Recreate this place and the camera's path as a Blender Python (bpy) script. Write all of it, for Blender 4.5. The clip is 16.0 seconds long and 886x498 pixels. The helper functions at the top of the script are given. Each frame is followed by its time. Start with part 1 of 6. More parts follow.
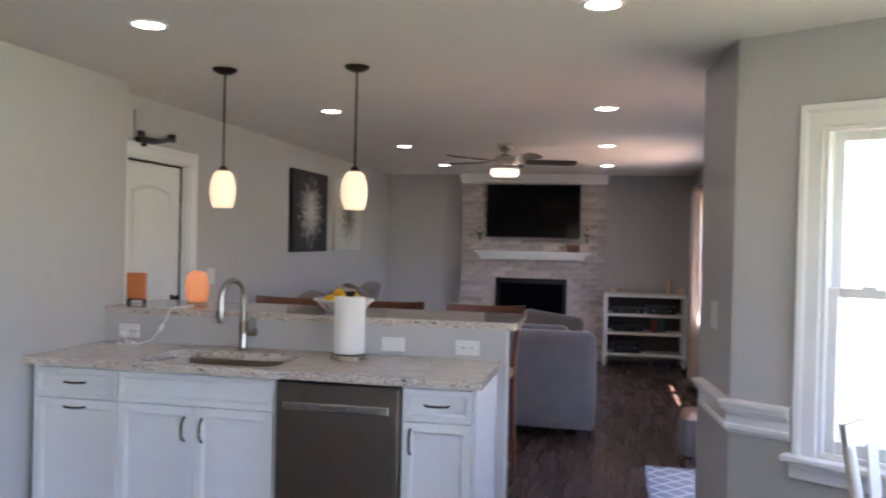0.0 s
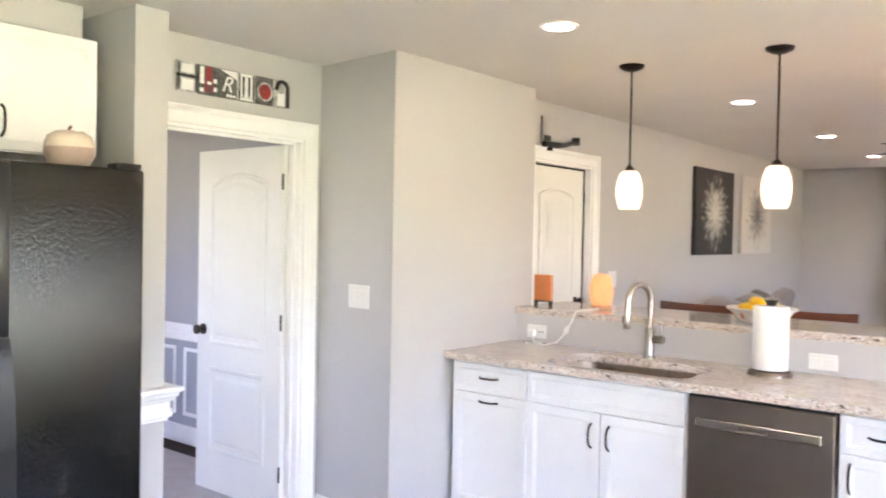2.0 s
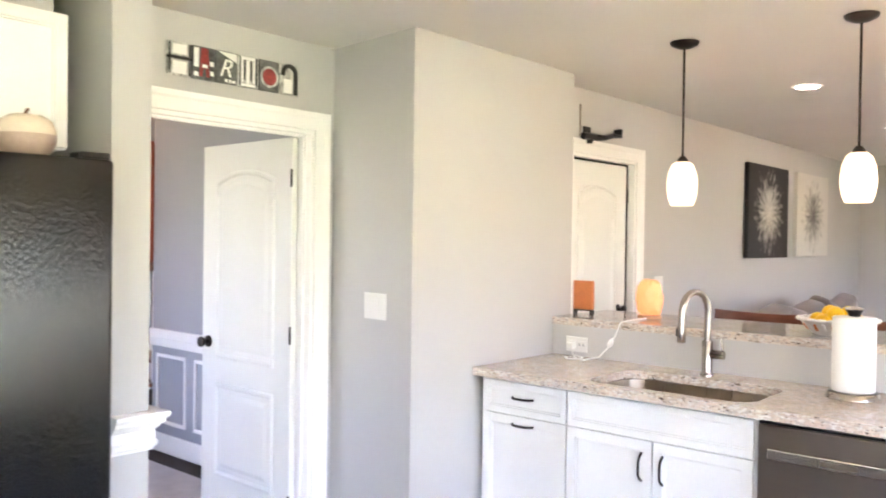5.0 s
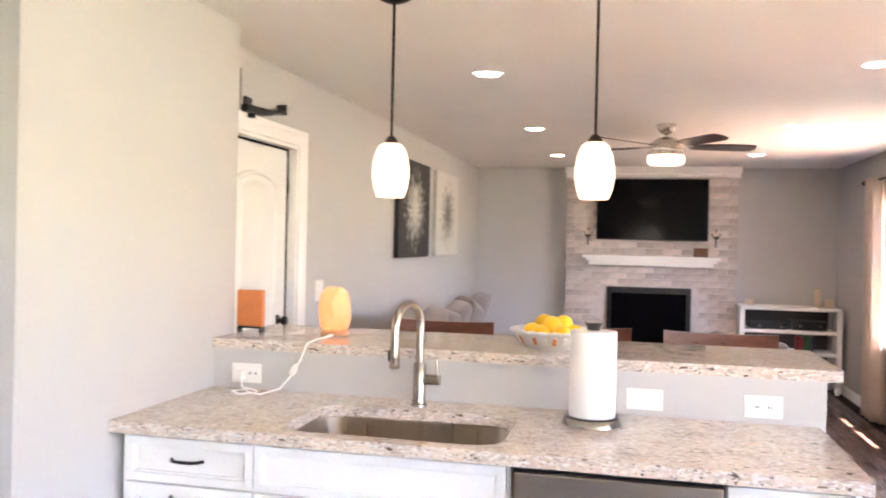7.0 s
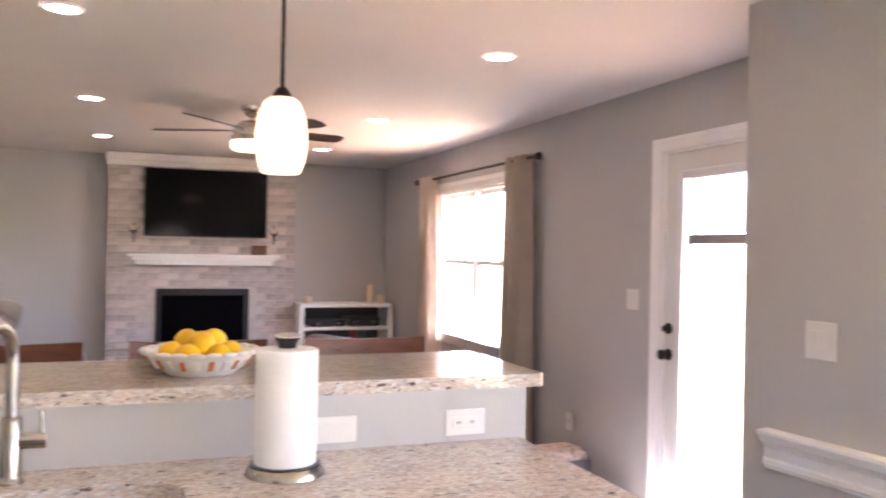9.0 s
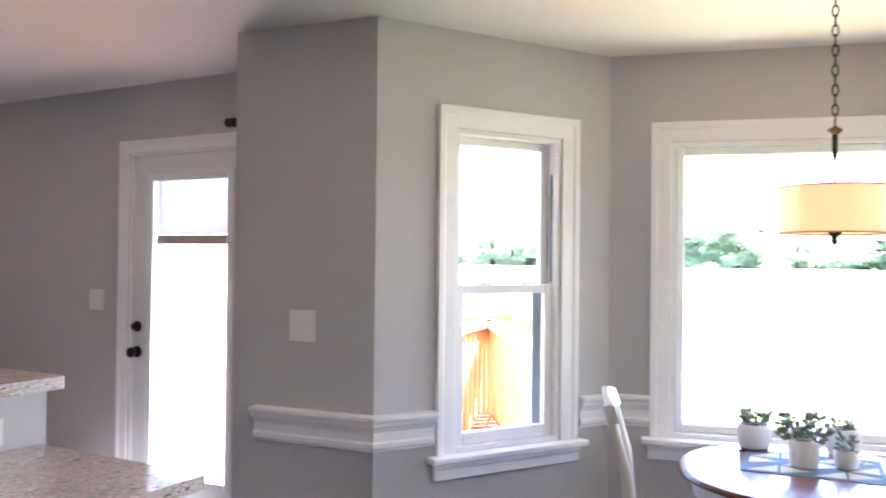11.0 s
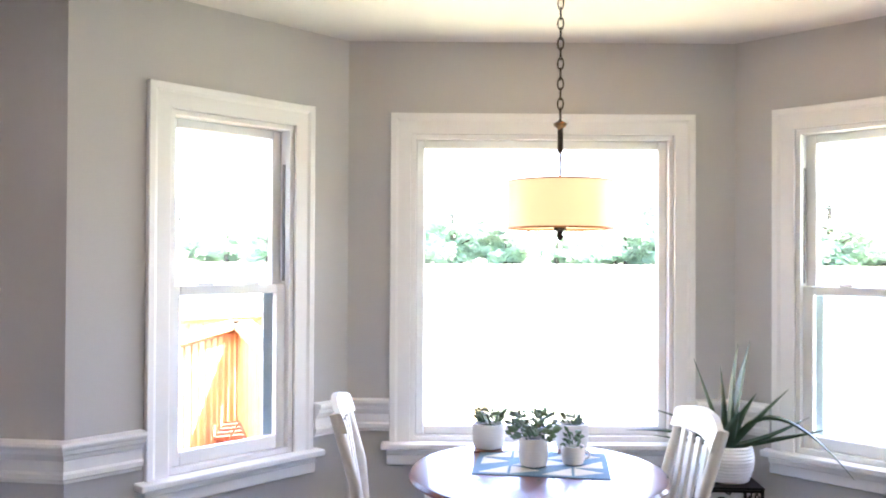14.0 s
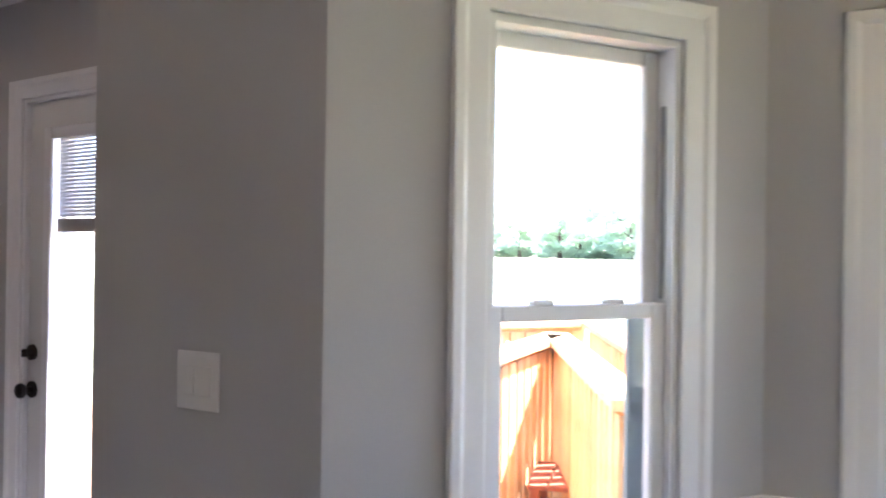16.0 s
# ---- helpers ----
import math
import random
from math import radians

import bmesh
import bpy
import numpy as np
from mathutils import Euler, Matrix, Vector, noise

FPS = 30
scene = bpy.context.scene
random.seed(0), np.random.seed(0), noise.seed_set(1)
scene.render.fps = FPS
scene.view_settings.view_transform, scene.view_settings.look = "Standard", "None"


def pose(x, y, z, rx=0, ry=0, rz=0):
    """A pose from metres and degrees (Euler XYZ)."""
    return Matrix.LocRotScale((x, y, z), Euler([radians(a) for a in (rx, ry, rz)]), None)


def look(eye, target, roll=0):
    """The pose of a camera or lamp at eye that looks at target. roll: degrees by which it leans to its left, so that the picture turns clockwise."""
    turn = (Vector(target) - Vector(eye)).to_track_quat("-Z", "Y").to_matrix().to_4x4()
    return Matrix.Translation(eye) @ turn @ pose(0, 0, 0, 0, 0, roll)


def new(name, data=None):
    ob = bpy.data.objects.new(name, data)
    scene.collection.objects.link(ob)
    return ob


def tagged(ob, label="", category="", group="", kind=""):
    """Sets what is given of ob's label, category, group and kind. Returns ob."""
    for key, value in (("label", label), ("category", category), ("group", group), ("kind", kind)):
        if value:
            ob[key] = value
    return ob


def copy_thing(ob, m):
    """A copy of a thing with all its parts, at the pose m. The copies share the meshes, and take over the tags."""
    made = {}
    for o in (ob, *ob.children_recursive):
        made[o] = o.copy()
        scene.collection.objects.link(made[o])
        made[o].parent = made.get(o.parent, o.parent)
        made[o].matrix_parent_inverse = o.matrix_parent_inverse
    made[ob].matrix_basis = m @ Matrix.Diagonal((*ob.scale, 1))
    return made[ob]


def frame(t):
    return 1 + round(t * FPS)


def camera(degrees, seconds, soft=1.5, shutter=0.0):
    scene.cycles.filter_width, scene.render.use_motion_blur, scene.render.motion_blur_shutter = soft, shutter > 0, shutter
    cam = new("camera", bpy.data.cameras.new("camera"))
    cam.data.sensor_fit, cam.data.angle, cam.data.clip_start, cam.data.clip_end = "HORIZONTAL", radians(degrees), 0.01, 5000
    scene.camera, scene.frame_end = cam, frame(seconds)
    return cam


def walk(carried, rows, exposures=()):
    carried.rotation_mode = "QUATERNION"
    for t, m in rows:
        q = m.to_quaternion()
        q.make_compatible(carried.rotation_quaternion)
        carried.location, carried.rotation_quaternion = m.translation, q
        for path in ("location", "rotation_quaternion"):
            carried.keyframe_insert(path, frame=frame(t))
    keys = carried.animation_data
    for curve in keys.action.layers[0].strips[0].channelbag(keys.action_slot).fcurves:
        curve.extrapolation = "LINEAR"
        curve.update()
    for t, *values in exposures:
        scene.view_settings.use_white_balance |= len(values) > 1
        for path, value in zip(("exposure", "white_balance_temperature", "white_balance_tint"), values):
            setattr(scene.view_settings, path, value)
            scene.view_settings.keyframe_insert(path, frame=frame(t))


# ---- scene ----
cam = camera(57.0, 16.0, soft=1.9, shutter=0.4)
PATH = [
    (0, (0.246, 0.892, 1.539), (-0.154, 2.852, 1.517), 1.3),
    (0.5, (0.232, 0.89, 1.536), (-0.417, 2.781, 1.509), 1.3),
    (1, (0.205, 0.932, 1.523), (-0.711, 2.71, 1.493), 1.2),
    (1.5, (0.126, 0.988, 1.53), (-0.966, 2.663, 1.496), 1.1),
    (2, (0.096, 1.039, 1.537), (-1.151, 2.602, 1.501), 1.1),
    (2.5, (0.101, 1.097, 1.526), (-1.269, 2.554, 1.491), 1.0),
    (3, (0.12, 1.166, 1.523), (-1.338, 2.535, 1.486), 1.0),
    (3.2, (0.12, 1.192, 1.515), (-1.353, 2.545, 1.483), 0.9),
    (5.3, (-0.275, 1.525, 1.524), (-1.503, 3.103, 1.497), 1.0),
    (5.5, (-0.345, 1.59, 1.533), (-1.502, 3.221, 1.504), 1.2),
    (6, (-0.528, 1.728, 1.556), (-1.471, 3.491, 1.524), 1.5),
    (6.5, (-0.755, 1.891, 1.551), (-1.429, 3.774, 1.527), 1.4),
    (7, (-0.931, 2.089, 1.528), (-1.388, 4.036, 1.51), 1.3),
    (7.5, (-1.103, 2.288, 1.533), (-1.29, 4.279, 1.522), 1.3),
    (8, (-1.277, 2.499, 1.527), (-1.139, 4.494, 1.523), 1.2),
    (8.5, (-1.359, 2.702, 1.495), (-0.961, 4.662, 1.494), 1.2),
    (9, (-1.426, 2.83, 1.49), (-0.723, 4.703, 1.497), 1.1),
    (9.5, (-1.501, 2.91, 1.495), (-0.432, 4.6, 1.503), 0.7),
    (10, (-1.624, 2.871, 1.5), (-0.227, 4.302, 1.51), 0.8),
    (10.2, (-1.679, 2.875, 1.49), (-0.178, 4.197, 1.503), 0.8),
    (12.3, (-2.079, 2.825, 1.497), (-0.181, 3.455, 1.521), 0.3),
    (12.5, (-2.069, 2.813, 1.499), (-0.159, 3.407, 1.52), 0.3),
    (13, (-1.96, 2.763, 1.487), (-0.026, 3.273, 1.508), 0.2),
    (13.5, (-1.785, 2.727, 1.493), (0.159, 3.195, 1.517), 0.1),
    (14, (-1.584, 2.79, 1.492), (0.364, 3.246, 1.513), 0.3),
    (14.5, (-1.299, 2.956, 1.505), (0.644, 3.433, 1.523), 0.4),
    (15, (-0.951, 3.056, 1.495), (0.924, 3.752, 1.514), 0.5),
    (15.5, (-0.687, 3.243, 1.5), (1.071, 4.197, 1.505), 0.6),
    (16, (-0.453, 3.538, 1.504), (1.217, 4.638, 1.509), 0.8),
]
EXPOSURES = [(0, 3.78, 5850, 25), (1.5, 4.84, 6350, 28), (3, 5.15, 6650, 26), (5.5, 5.2, 6550, 26), (6.5, 5.25, 6550, 28), (7.2, 5.28, 6550, 31), (8, 5.2, 6550, 33), (8.5, 5.1, 6550, 33), (9, 4.93, 6550, 34), (9.5, 4.82, 6350, 31), (10, 4.45, 6050, 30), (12.5, 4.15, 5950, 30), (13.2, 4.3, 5950, 30), (14, 4.4, 5950, 29), (14.5, 4.3, 5950, 28), (15, 4.05, 5950, 27), (16, 3.55, 5900, 27)]
walk(cam, [(t, look(eye, target, roll)) for t, eye, target, roll in PATH], EXPOSURES)

# ---- world, sun, exposure ----
world = bpy.data.worlds.new("sky")
scene.world = world
world.use_nodes = True
wn = world.node_tree.nodes
sky = wn.new("ShaderNodeTexSky")
sky.sky_type, sky.sun_disc = "NISHITA", False
SUN_EL, SUN_AZ = radians(64), radians(138)
sky.sun_elevation, sky.sun_rotation = SUN_EL, SUN_AZ
world.node_tree.links.new(sky.outputs[0], wn["Background"].inputs[0])
wn["Background"].inputs[1].default_value = 0.15
sun = new("sun", bpy.data.lights.new("sun", "SUN"))
sun.data.energy, sun.data.angle, sun.data.color = 4.5, radians(0.5), (1.0, 0.94, 0.84)
sun.matrix_world = look((20 * math.sin(SUN_AZ), 20 * math.cos(SUN_AZ), 20 * math.tan(SUN_EL)), (0, 0, 0))


# ---- materials ----
def mat(name, color, rough=0.6, metal=0.0, vary=0.12, scale=6.0, bump=0.1, fine=90.0, stretch=(1, 1, 1), coat=0.0, each=0.0, island=False, spec=0.5, sheen=0.0):
    """A surface with large soft variation, fine grain, bump and, where asked, a tone of its own for each piece."""
    m = bpy.data.materials.new(name)
    m.use_nodes = True
    nt, n = m.node_tree, m.node_tree.nodes
    bsdf = n["Principled BSDF"]
    tc, mp = n.new("ShaderNodeTexCoord"), n.new("ShaderNodeMapping")
    mp.inputs["Scale"].default_value = stretch
    nt.links.new(tc.outputs["Object"], mp.inputs["Vector"])
    big, small = n.new("ShaderNodeTexNoise"), n.new("ShaderNodeTexNoise")
    big.inputs["Scale"].default_value, small.inputs["Scale"].default_value = scale, fine
    big.inputs["Detail"].default_value, small.inputs["Detail"].default_value = 4, 3
    for tex in (big, small):
        nt.links.new(mp.outputs[0], tex.inputs["Vector"])
    mix = n.new("ShaderNodeMath")
    mix.operation = "MULTIPLY_ADD"
    mix.inputs[1].default_value = 0.35
    nt.links.new(small.outputs["Fac"], mix.inputs[0])
    sc = n.new("ShaderNodeMath")
    sc.operation, sc.inputs[1].default_value = "MULTIPLY", 0.65
    nt.links.new(big.outputs["Fac"], sc.inputs[0])
    nt.links.new(sc.outputs[0], mix.inputs[2])
    last = mix.outputs[0]
    if each:
        src = n.new("ShaderNodeNewGeometry") if island else n.new("ShaderNodeObjectInfo")
        add = n.new("ShaderNodeMath")
        add.operation, add.inputs[1].default_value = "MULTIPLY_ADD", each
        nt.links.new(src.outputs["Random Per Island" if island else "Random"], add.inputs[0])
        nt.links.new(last, add.inputs[2])
        off = n.new("ShaderNodeMath")
        off.operation, off.inputs[1].default_value = "SUBTRACT", each / 2
        nt.links.new(add.outputs[0], off.inputs[0])
        last = off.outputs[0]
    ramp = n.new("ShaderNodeValToRGB")
    lo, hi = [tuple(min(1, c * k) for c in color) + (1,) for k in (1 - vary * 1.6, 1 + vary * 1.2)]
    ramp.color_ramp.elements[0].position, ramp.color_ramp.elements[0].color = 0.25, lo
    ramp.color_ramp.elements[1].position, ramp.color_ramp.elements[1].color = 0.75, hi
    nt.links.new(last, ramp.inputs[0])
    nt.links.new(ramp.outputs[0], bsdf.inputs["Base Color"])
    if bump:
        b = n.new("ShaderNodeBump")
        b.inputs["Strength"].default_value, b.inputs["Distance"].default_value = bump, 0.004
        nt.links.new(mix.outputs[0], b.inputs["Height"])
        nt.links.new(b.outputs[0], bsdf.inputs["Normal"])
    rr = n.new("ShaderNodeMapRange")
    rr.inputs["To Min"].default_value, rr.inputs["To Max"].default_value = max(0.02, rough - 0.08), min(1, rough + 0.08)
    nt.links.new(big.outputs["Fac"], rr.inputs["Value"])
    nt.links.new(rr.outputs[0], bsdf.inputs["Roughness"])
    bsdf.inputs["Metallic"].default_value = metal
    bsdf.inputs["Coat Weight"].default_value = coat
    bsdf.inputs["Specular IOR Level"].default_value = spec
    bsdf.inputs["Sheen Weight"].default_value = sheen
    return m


def glow(name, color, strength, base=None):
    m = bpy.data.materials.new(name)
    m.use_nodes = True
    b = m.node_tree.nodes["Principled BSDF"]
    b.inputs["Base Color"].default_value = (*(base or color), 1)
    b.inputs["Emission Color"].default_value = (*color, 1)
    b.inputs["Emission Strength"].default_value = strength
    b.inputs["Roughness"].default_value = 0.5
    return m


def glass_mat(name, tint=(1, 1, 1), rough=0.0):
    m = bpy.data.materials.new(name)
    m.use_nodes = True
    nt, n = m.node_tree, m.node_tree.nodes
    clear, gloss, mixer, fr = n.new("ShaderNodeBsdfTransparent"), n.new("ShaderNodeBsdfGlossy"), n.new("ShaderNodeMixShader"), n.new("ShaderNodeLayerWeight")
    clear.inputs[0].default_value = (*tint, 1)
    gloss.inputs["Roughness"].default_value = rough
    fr.inputs[0].default_value = 0.5
    steep = n.new("ShaderNodeMath")
    steep.operation, steep.inputs[1].default_value = "POWER", 5.0
    nt.links.new(fr.outputs["Facing"], steep.inputs[0])
    base = n.new("ShaderNodeMath")
    base.operation, base.inputs[1].default_value, base.inputs[2].default_value = "MULTIPLY_ADD", 0.8, 0.025
    nt.links.new(steep.outputs[0], base.inputs[0])
    nt.links.new(base.outputs[0], mixer.inputs[0])
    nt.links.new(clear.outputs[0], mixer.inputs[1])
    nt.links.new(gloss.outputs[0], mixer.inputs[2])
    nt.links.new(mixer.outputs[0], n["Material Output"].inputs["Surface"])
    return m


def granite(name):
    m = mat(name, (0.585, 0.485, 0.405), 0.10, vary=0.22, scale=10, bump=0.0, fine=130, coat=0.3)
    nt, n = m.node_tree, m.node_tree.nodes
    bsdf = n["Principled BSDF"]
    prev = bsdf.inputs["Base Color"].links[0].from_socket
    tc = n.new("ShaderNodeTexCoord")
    for size, cut, col, soft in ((40, 0.30, (0.66, 0.54, 0.45), 0.14), (75, 0.29, (0.47, 0.42, 0.385), 0.10), (130, 0.32, (0.70, 0.66, 0.61), 0.10), (62, 0.252, (0.13, 0.095, 0.08), 0.03), (150, 0.262, (0.20, 0.16, 0.14), 0.045)):
        mp = n.new("ShaderNodeMapping")
        mp.inputs["Location"].default_value = (size * 0.31, size * 0.17, size * 0.05)
        mp.inputs["Scale"].default_value = (0.38, 1, 1)
        mp.inputs["Rotation"].default_value = (0, 0, 0.22)
        nt.links.new(tc.outputs["Object"], mp.inputs[0])
        warp = n.new("ShaderNodeTexNoise")
        warp.inputs["Scale"].default_value, warp.inputs["Detail"].default_value = size, 4
        nt.links.new(mp.outputs[0], warp.inputs["Vector"])
        r = n.new("ShaderNodeValToRGB")
        r.color_ramp.elements[0].position, r.color_ramp.elements[0].color = cut + 0.08, (1, 1, 1, 1)
        r.color_ramp.elements[1].position, r.color_ramp.elements[1].color = cut + 0.08 + soft, (0, 0, 0, 1)
        nt.links.new(warp.outputs["Fac"], r.inputs[0])
        mx = n.new("ShaderNodeMix")
        mx.data_type = "RGBA"
        nt.links.new(r.outputs[0], mx.inputs[0])
        nt.links.new(prev, mx.inputs[6])
        mx.inputs[7].default_value = (*col, 1)
        prev = mx.outputs[2]
    nt.links.new(prev, bsdf.inputs["Base Color"])
    return m


M_WALL = mat("wall_paint", (0.51, 0.50, 0.49), 0.55, vary=0.03, scale=1.2, bump=0.06, fine=220)
M_CEIL = mat("ceiling_paint", (0.74, 0.72, 0.69), 0.85, vary=0.03, scale=1.5, bump=0.15, fine=160)
M_TRIM = mat("white_trim_paint", (0.87, 0.865, 0.85), 0.38, vary=0.02, scale=3, bump=0.0)
M_DOOR = mat("white_door_paint", (0.78, 0.78, 0.75), 0.4, vary=0.03, scale=3, bump=0.05, fine=150)
M_CAB = mat("white_cabinet_paint", (0.80, 0.80, 0.79), 0.35, vary=0.03, scale=4, bump=0.02)
M_GRANITE = granite("speckled_granite")
M_STEEL = mat("brushed_steel", (0.58, 0.54, 0.49), 0.25, 1.0, vary=0.08, scale=3, bump=0.03, fine=300, stretch=(1, 1, 30))
M_DWSTEEL = mat("dark_stainless", (0.26, 0.215, 0.18), 0.36, 1.0, vary=0.03, scale=2, bump=0.01, fine=300, stretch=(1, 1, 40))
M_NICKEL = mat("brushed_nickel", (0.40, 0.36, 0.32), 0.22, 1.0, vary=0.08, scale=3, bump=0.02, fine=300)
M_BRONZE = mat("oil_rubbed_bronze", (0.035, 0.028, 0.025), 0.38, 0.7, vary=0.2, scale=30)
M_BLACK = mat("black_plastic", (0.012, 0.012, 0.013), 0.3, vary=0.2, scale=20, bump=0.02)
M_FRIDGE = mat("black_textured_enamel", (0.006, 0.006, 0.005), 0.11, vary=0.3, scale=90, bump=0.55, fine=240, stretch=(1, 1.6, 0.7), spec=0.62)
M_SCREEN = mat("tv_screen", (0.004, 0.004, 0.005), 0.10, vary=0.1, scale=3, bump=0.0, spec=0.06)
M_FLOORW = mat("dark_hardwood", (0.066, 0.037, 0.028), 0.27, vary=0.13, scale=2, bump=0.012, fine=40, stretch=(9, 0.8, 1), each=0.14)
M_SUBFLOOR = mat("floor_joint", (0.012, 0.008, 0.006), 0.8)
M_BRICK = mat("whitewashed_brick", (0.58, 0.51, 0.475), 0.85, vary=0.22, scale=9, bump=0.6, fine=70, each=0.38)
M_MORTAR = mat("pale_mortar", (0.60, 0.55, 0.52), 0.9, vary=0.15, scale=10, bump=0.5)
M_SOFA = mat("grey_upholstery", (0.17, 0.165, 0.17), 0.95, vary=0.12, scale=5, bump=0.5, fine=500, sheen=0.3)
M_TAUPE = mat("taupe_upholstery", (0.165, 0.135, 0.12), 0.95, vary=0.15, scale=6, bump=0.4, fine=400, sheen=0.3)
M_CHERRY = mat("cherry_wood", (0.17, 0.055, 0.028), 0.3, vary=0.3, scale=5, bump=0.05, fine=80, stretch=(1, 8, 8), coat=0.4)
M_CURTAIN = mat("beige_linen", (0.62, 0.54, 0.47), 0.9, vary=0.1, scale=8, bump=0.3, fine=500)
def let_through(m, color, share):
    """Lets part of the light that falls on a cloth shine through it."""
    nt, n = m.node_tree, m.node_tree.nodes
    tl, mx = n.new("ShaderNodeBsdfTranslucent"), n.new("ShaderNodeMixShader")
    tl.inputs[0].default_value, mx.inputs[0].default_value = (*color, 1), share
    nt.links.new(n["Principled BSDF"].outputs[0], mx.inputs[1])
    nt.links.new(tl.outputs[0], mx.inputs[2])
    nt.links.new(mx.outputs[0], n["Material Output"].inputs["Surface"])


let_through(M_CURTAIN, (0.78, 0.70, 0.62), 0.45)
M_TOWEL = mat("white_paper", (0.85, 0.84, 0.82), 0.95, vary=0.02, scale=10, bump=0.4, fine=120)
M_CERAMIC = mat("white_ceramic", (0.78, 0.76, 0.73), 0.3, vary=0.05, scale=10, bump=0.05)
M_ORANGE = mat("orange_peel", (0.95, 0.55, 0.008), 0.4, vary=0.12, scale=12, bump=0.35, fine=260, each=0.3)
M_RUST = mat("orange_glaze", (0.62, 0.20, 0.06), 0.4, vary=0.15, scale=12)
M_PLATE = mat("white_plastic", (0.78, 0.77, 0.74), 0.35, vary=0.02, scale=10, bump=0.0)
M_GLASS = glass_mat("window_glass")
# matt black that stands in for the shade inside narrow door gaps
M_GAPSHADE = mat("gap_shade_black", (0.006, 0.006, 0.006), 0.9, vary=0.1, scale=20, bump=0.0, spec=0.1)
# white slats; their backlit shade is put into this grey
M_BLIND = mat("shaded_white_blind", (0.50, 0.51, 0.55), 0.5, vary=0.03, scale=8, bump=0.0)
M_SLOT = mat("grey_vinyl_slot", (0.30, 0.30, 0.29), 0.6, vary=0.05, scale=8, bump=0.0)
M_FRAMEV = mat("white_vinyl", (0.86, 0.865, 0.86), 0.35, vary=0.02, scale=5, bump=0.0)
M_CEDAR = mat("cedar_stain", (0.76, 0.48, 0.23), 0.7, vary=0.25, scale=4, bump=0.4, fine=60, stretch=(6, 6, 1), each=0.3)
M_REDWOOD = mat("redwood_stain", (0.34, 0.10, 0.05), 0.6, vary=0.2, scale=5, bump=0.2, stretch=(6, 6, 1))
M_DECK = mat("weathered_deck", (0.42, 0.27, 0.15), 0.8, vary=0.2, scale=4, bump=0.3, each=0.25)
M_GRASS = mat("dry_lawn", (0.29, 0.32, 0.17), 0.95, vary=0.3, scale=0.6, bump=0.5, fine=14)
M_LEAF = mat("tree_leaf", (0.33, 0.45, 0.31), 0.6, vary=0.4, scale=0.8, bump=0.0, each=0.5, island=True)
let_through(M_LEAF, (0.58, 0.70, 0.54), 0.6)
M_BARK = mat("bark", (0.10, 0.075, 0.055), 0.9, vary=0.3, scale=4, bump=0.6, fine=30)
M_SIDING = mat("teal_siding", (0.38, 0.46, 0.47), 0.6, vary=0.08, scale=3, bump=0.1, each=0.1)
M_CAN = glow("can_light_lens", (1.0, 0.84, 0.67), 3.8)
M_BULB = glow("pendant_glow", (1.0, 0.66, 0.34), 0.075, (0.85, 0.78, 0.66))
M_FANGLASS = glow("fan_light_glow", (1.0, 0.80, 0.56), 0.12)
M_SALT = glow("salt_crystal_glow", (1.0, 0.30, 0.075), 0.026, (0.80, 0.37, 0.20))
M_LINEN = glow("drum_shade_linen", (1.0, 0.70, 0.28), 0.045, (0.80, 0.68, 0.45))
M_DRUMBULB = glow("drum_bulb_glow", (1.0, 0.74, 0.34), 1.6)
M_TABLEWHITE = mat("antique_white_paint", (0.72, 0.69, 0.62), 0.4, vary=0.06, scale=6)
M_ALOE = mat("aloe_green", (0.055, 0.105, 0.055), 0.45, vary=0.3, scale=14, bump=0.1)
M_SUCC = mat("succulent_green", (0.12, 0.20, 0.10), 0.5, vary=0.3, scale=30, bump=0.1, each=0.3, island=True)
M_SOIL = mat("potting_soil", (0.04, 0.03, 0.02), 0.95, vary=0.4, scale=60, bump=0.8)
M_IRON = mat("wrought_iron", (0.02, 0.018, 0.018), 0.5, 0.6, vary=0.2, scale=40)
M_BLUE = mat("blue_linen", (0.16, 0.27, 0.36), 0.9, vary=0.1, scale=20, bump=0.4, fine=500)
M_CREAM = mat("cream_linen", (0.70, 0.68, 0.62), 0.9, vary=0.05, scale=20, bump=0.4, fine=500)
M_CANDLE = mat("candle_wax", (0.72, 0.58, 0.42), 0.55, vary=0.06, scale=10)
M_RED = mat("red_paint", (0.42, 0.07, 0.03), 0.5, vary=0.08, scale=3)
M_CARPET = mat("pale_carpet", (0.50, 0.47, 0.45), 0.95, vary=0.1, scale=8, bump=0.8, fine=260)
M_DARKART = mat("black_canvas", (0.03, 0.028, 0.028), 0.7, vary=0.6, scale=7, bump=0.2)
M_HALL = mat("hall_blue_grey_paint", (0.36, 0.37, 0.41), 0.55, vary=0.03, scale=1.2, bump=0.05, fine=200)


# ---- building helpers ----
def box(bm, x0, x1, y0, y1, z0, z1, bev=0.0, seg=1, m=None):
    r = bmesh.ops.create_cube(bm, size=1.0, matrix=Matrix.Translation(((x0 + x1) / 2, (y0 + y1) / 2, (z0 + z1) / 2)) @ Matrix.Diagonal((abs(x1 - x0), abs(y1 - y0), abs(z1 - z0), 1)))
    vs = r["verts"]
    if bev:
        es = list({e for v in vs for e in v.link_edges})
        out = bmesh.ops.bevel(bm, geom=es, offset=bev, segments=seg, profile=0.5, affect="EDGES")
        vs = list({v for f in out["faces"] for v in f.verts} | {v for v in vs if v.is_valid})
    if m is not None:
        bmesh.ops.transform(bm, matrix=m, verts=vs)
    return vs


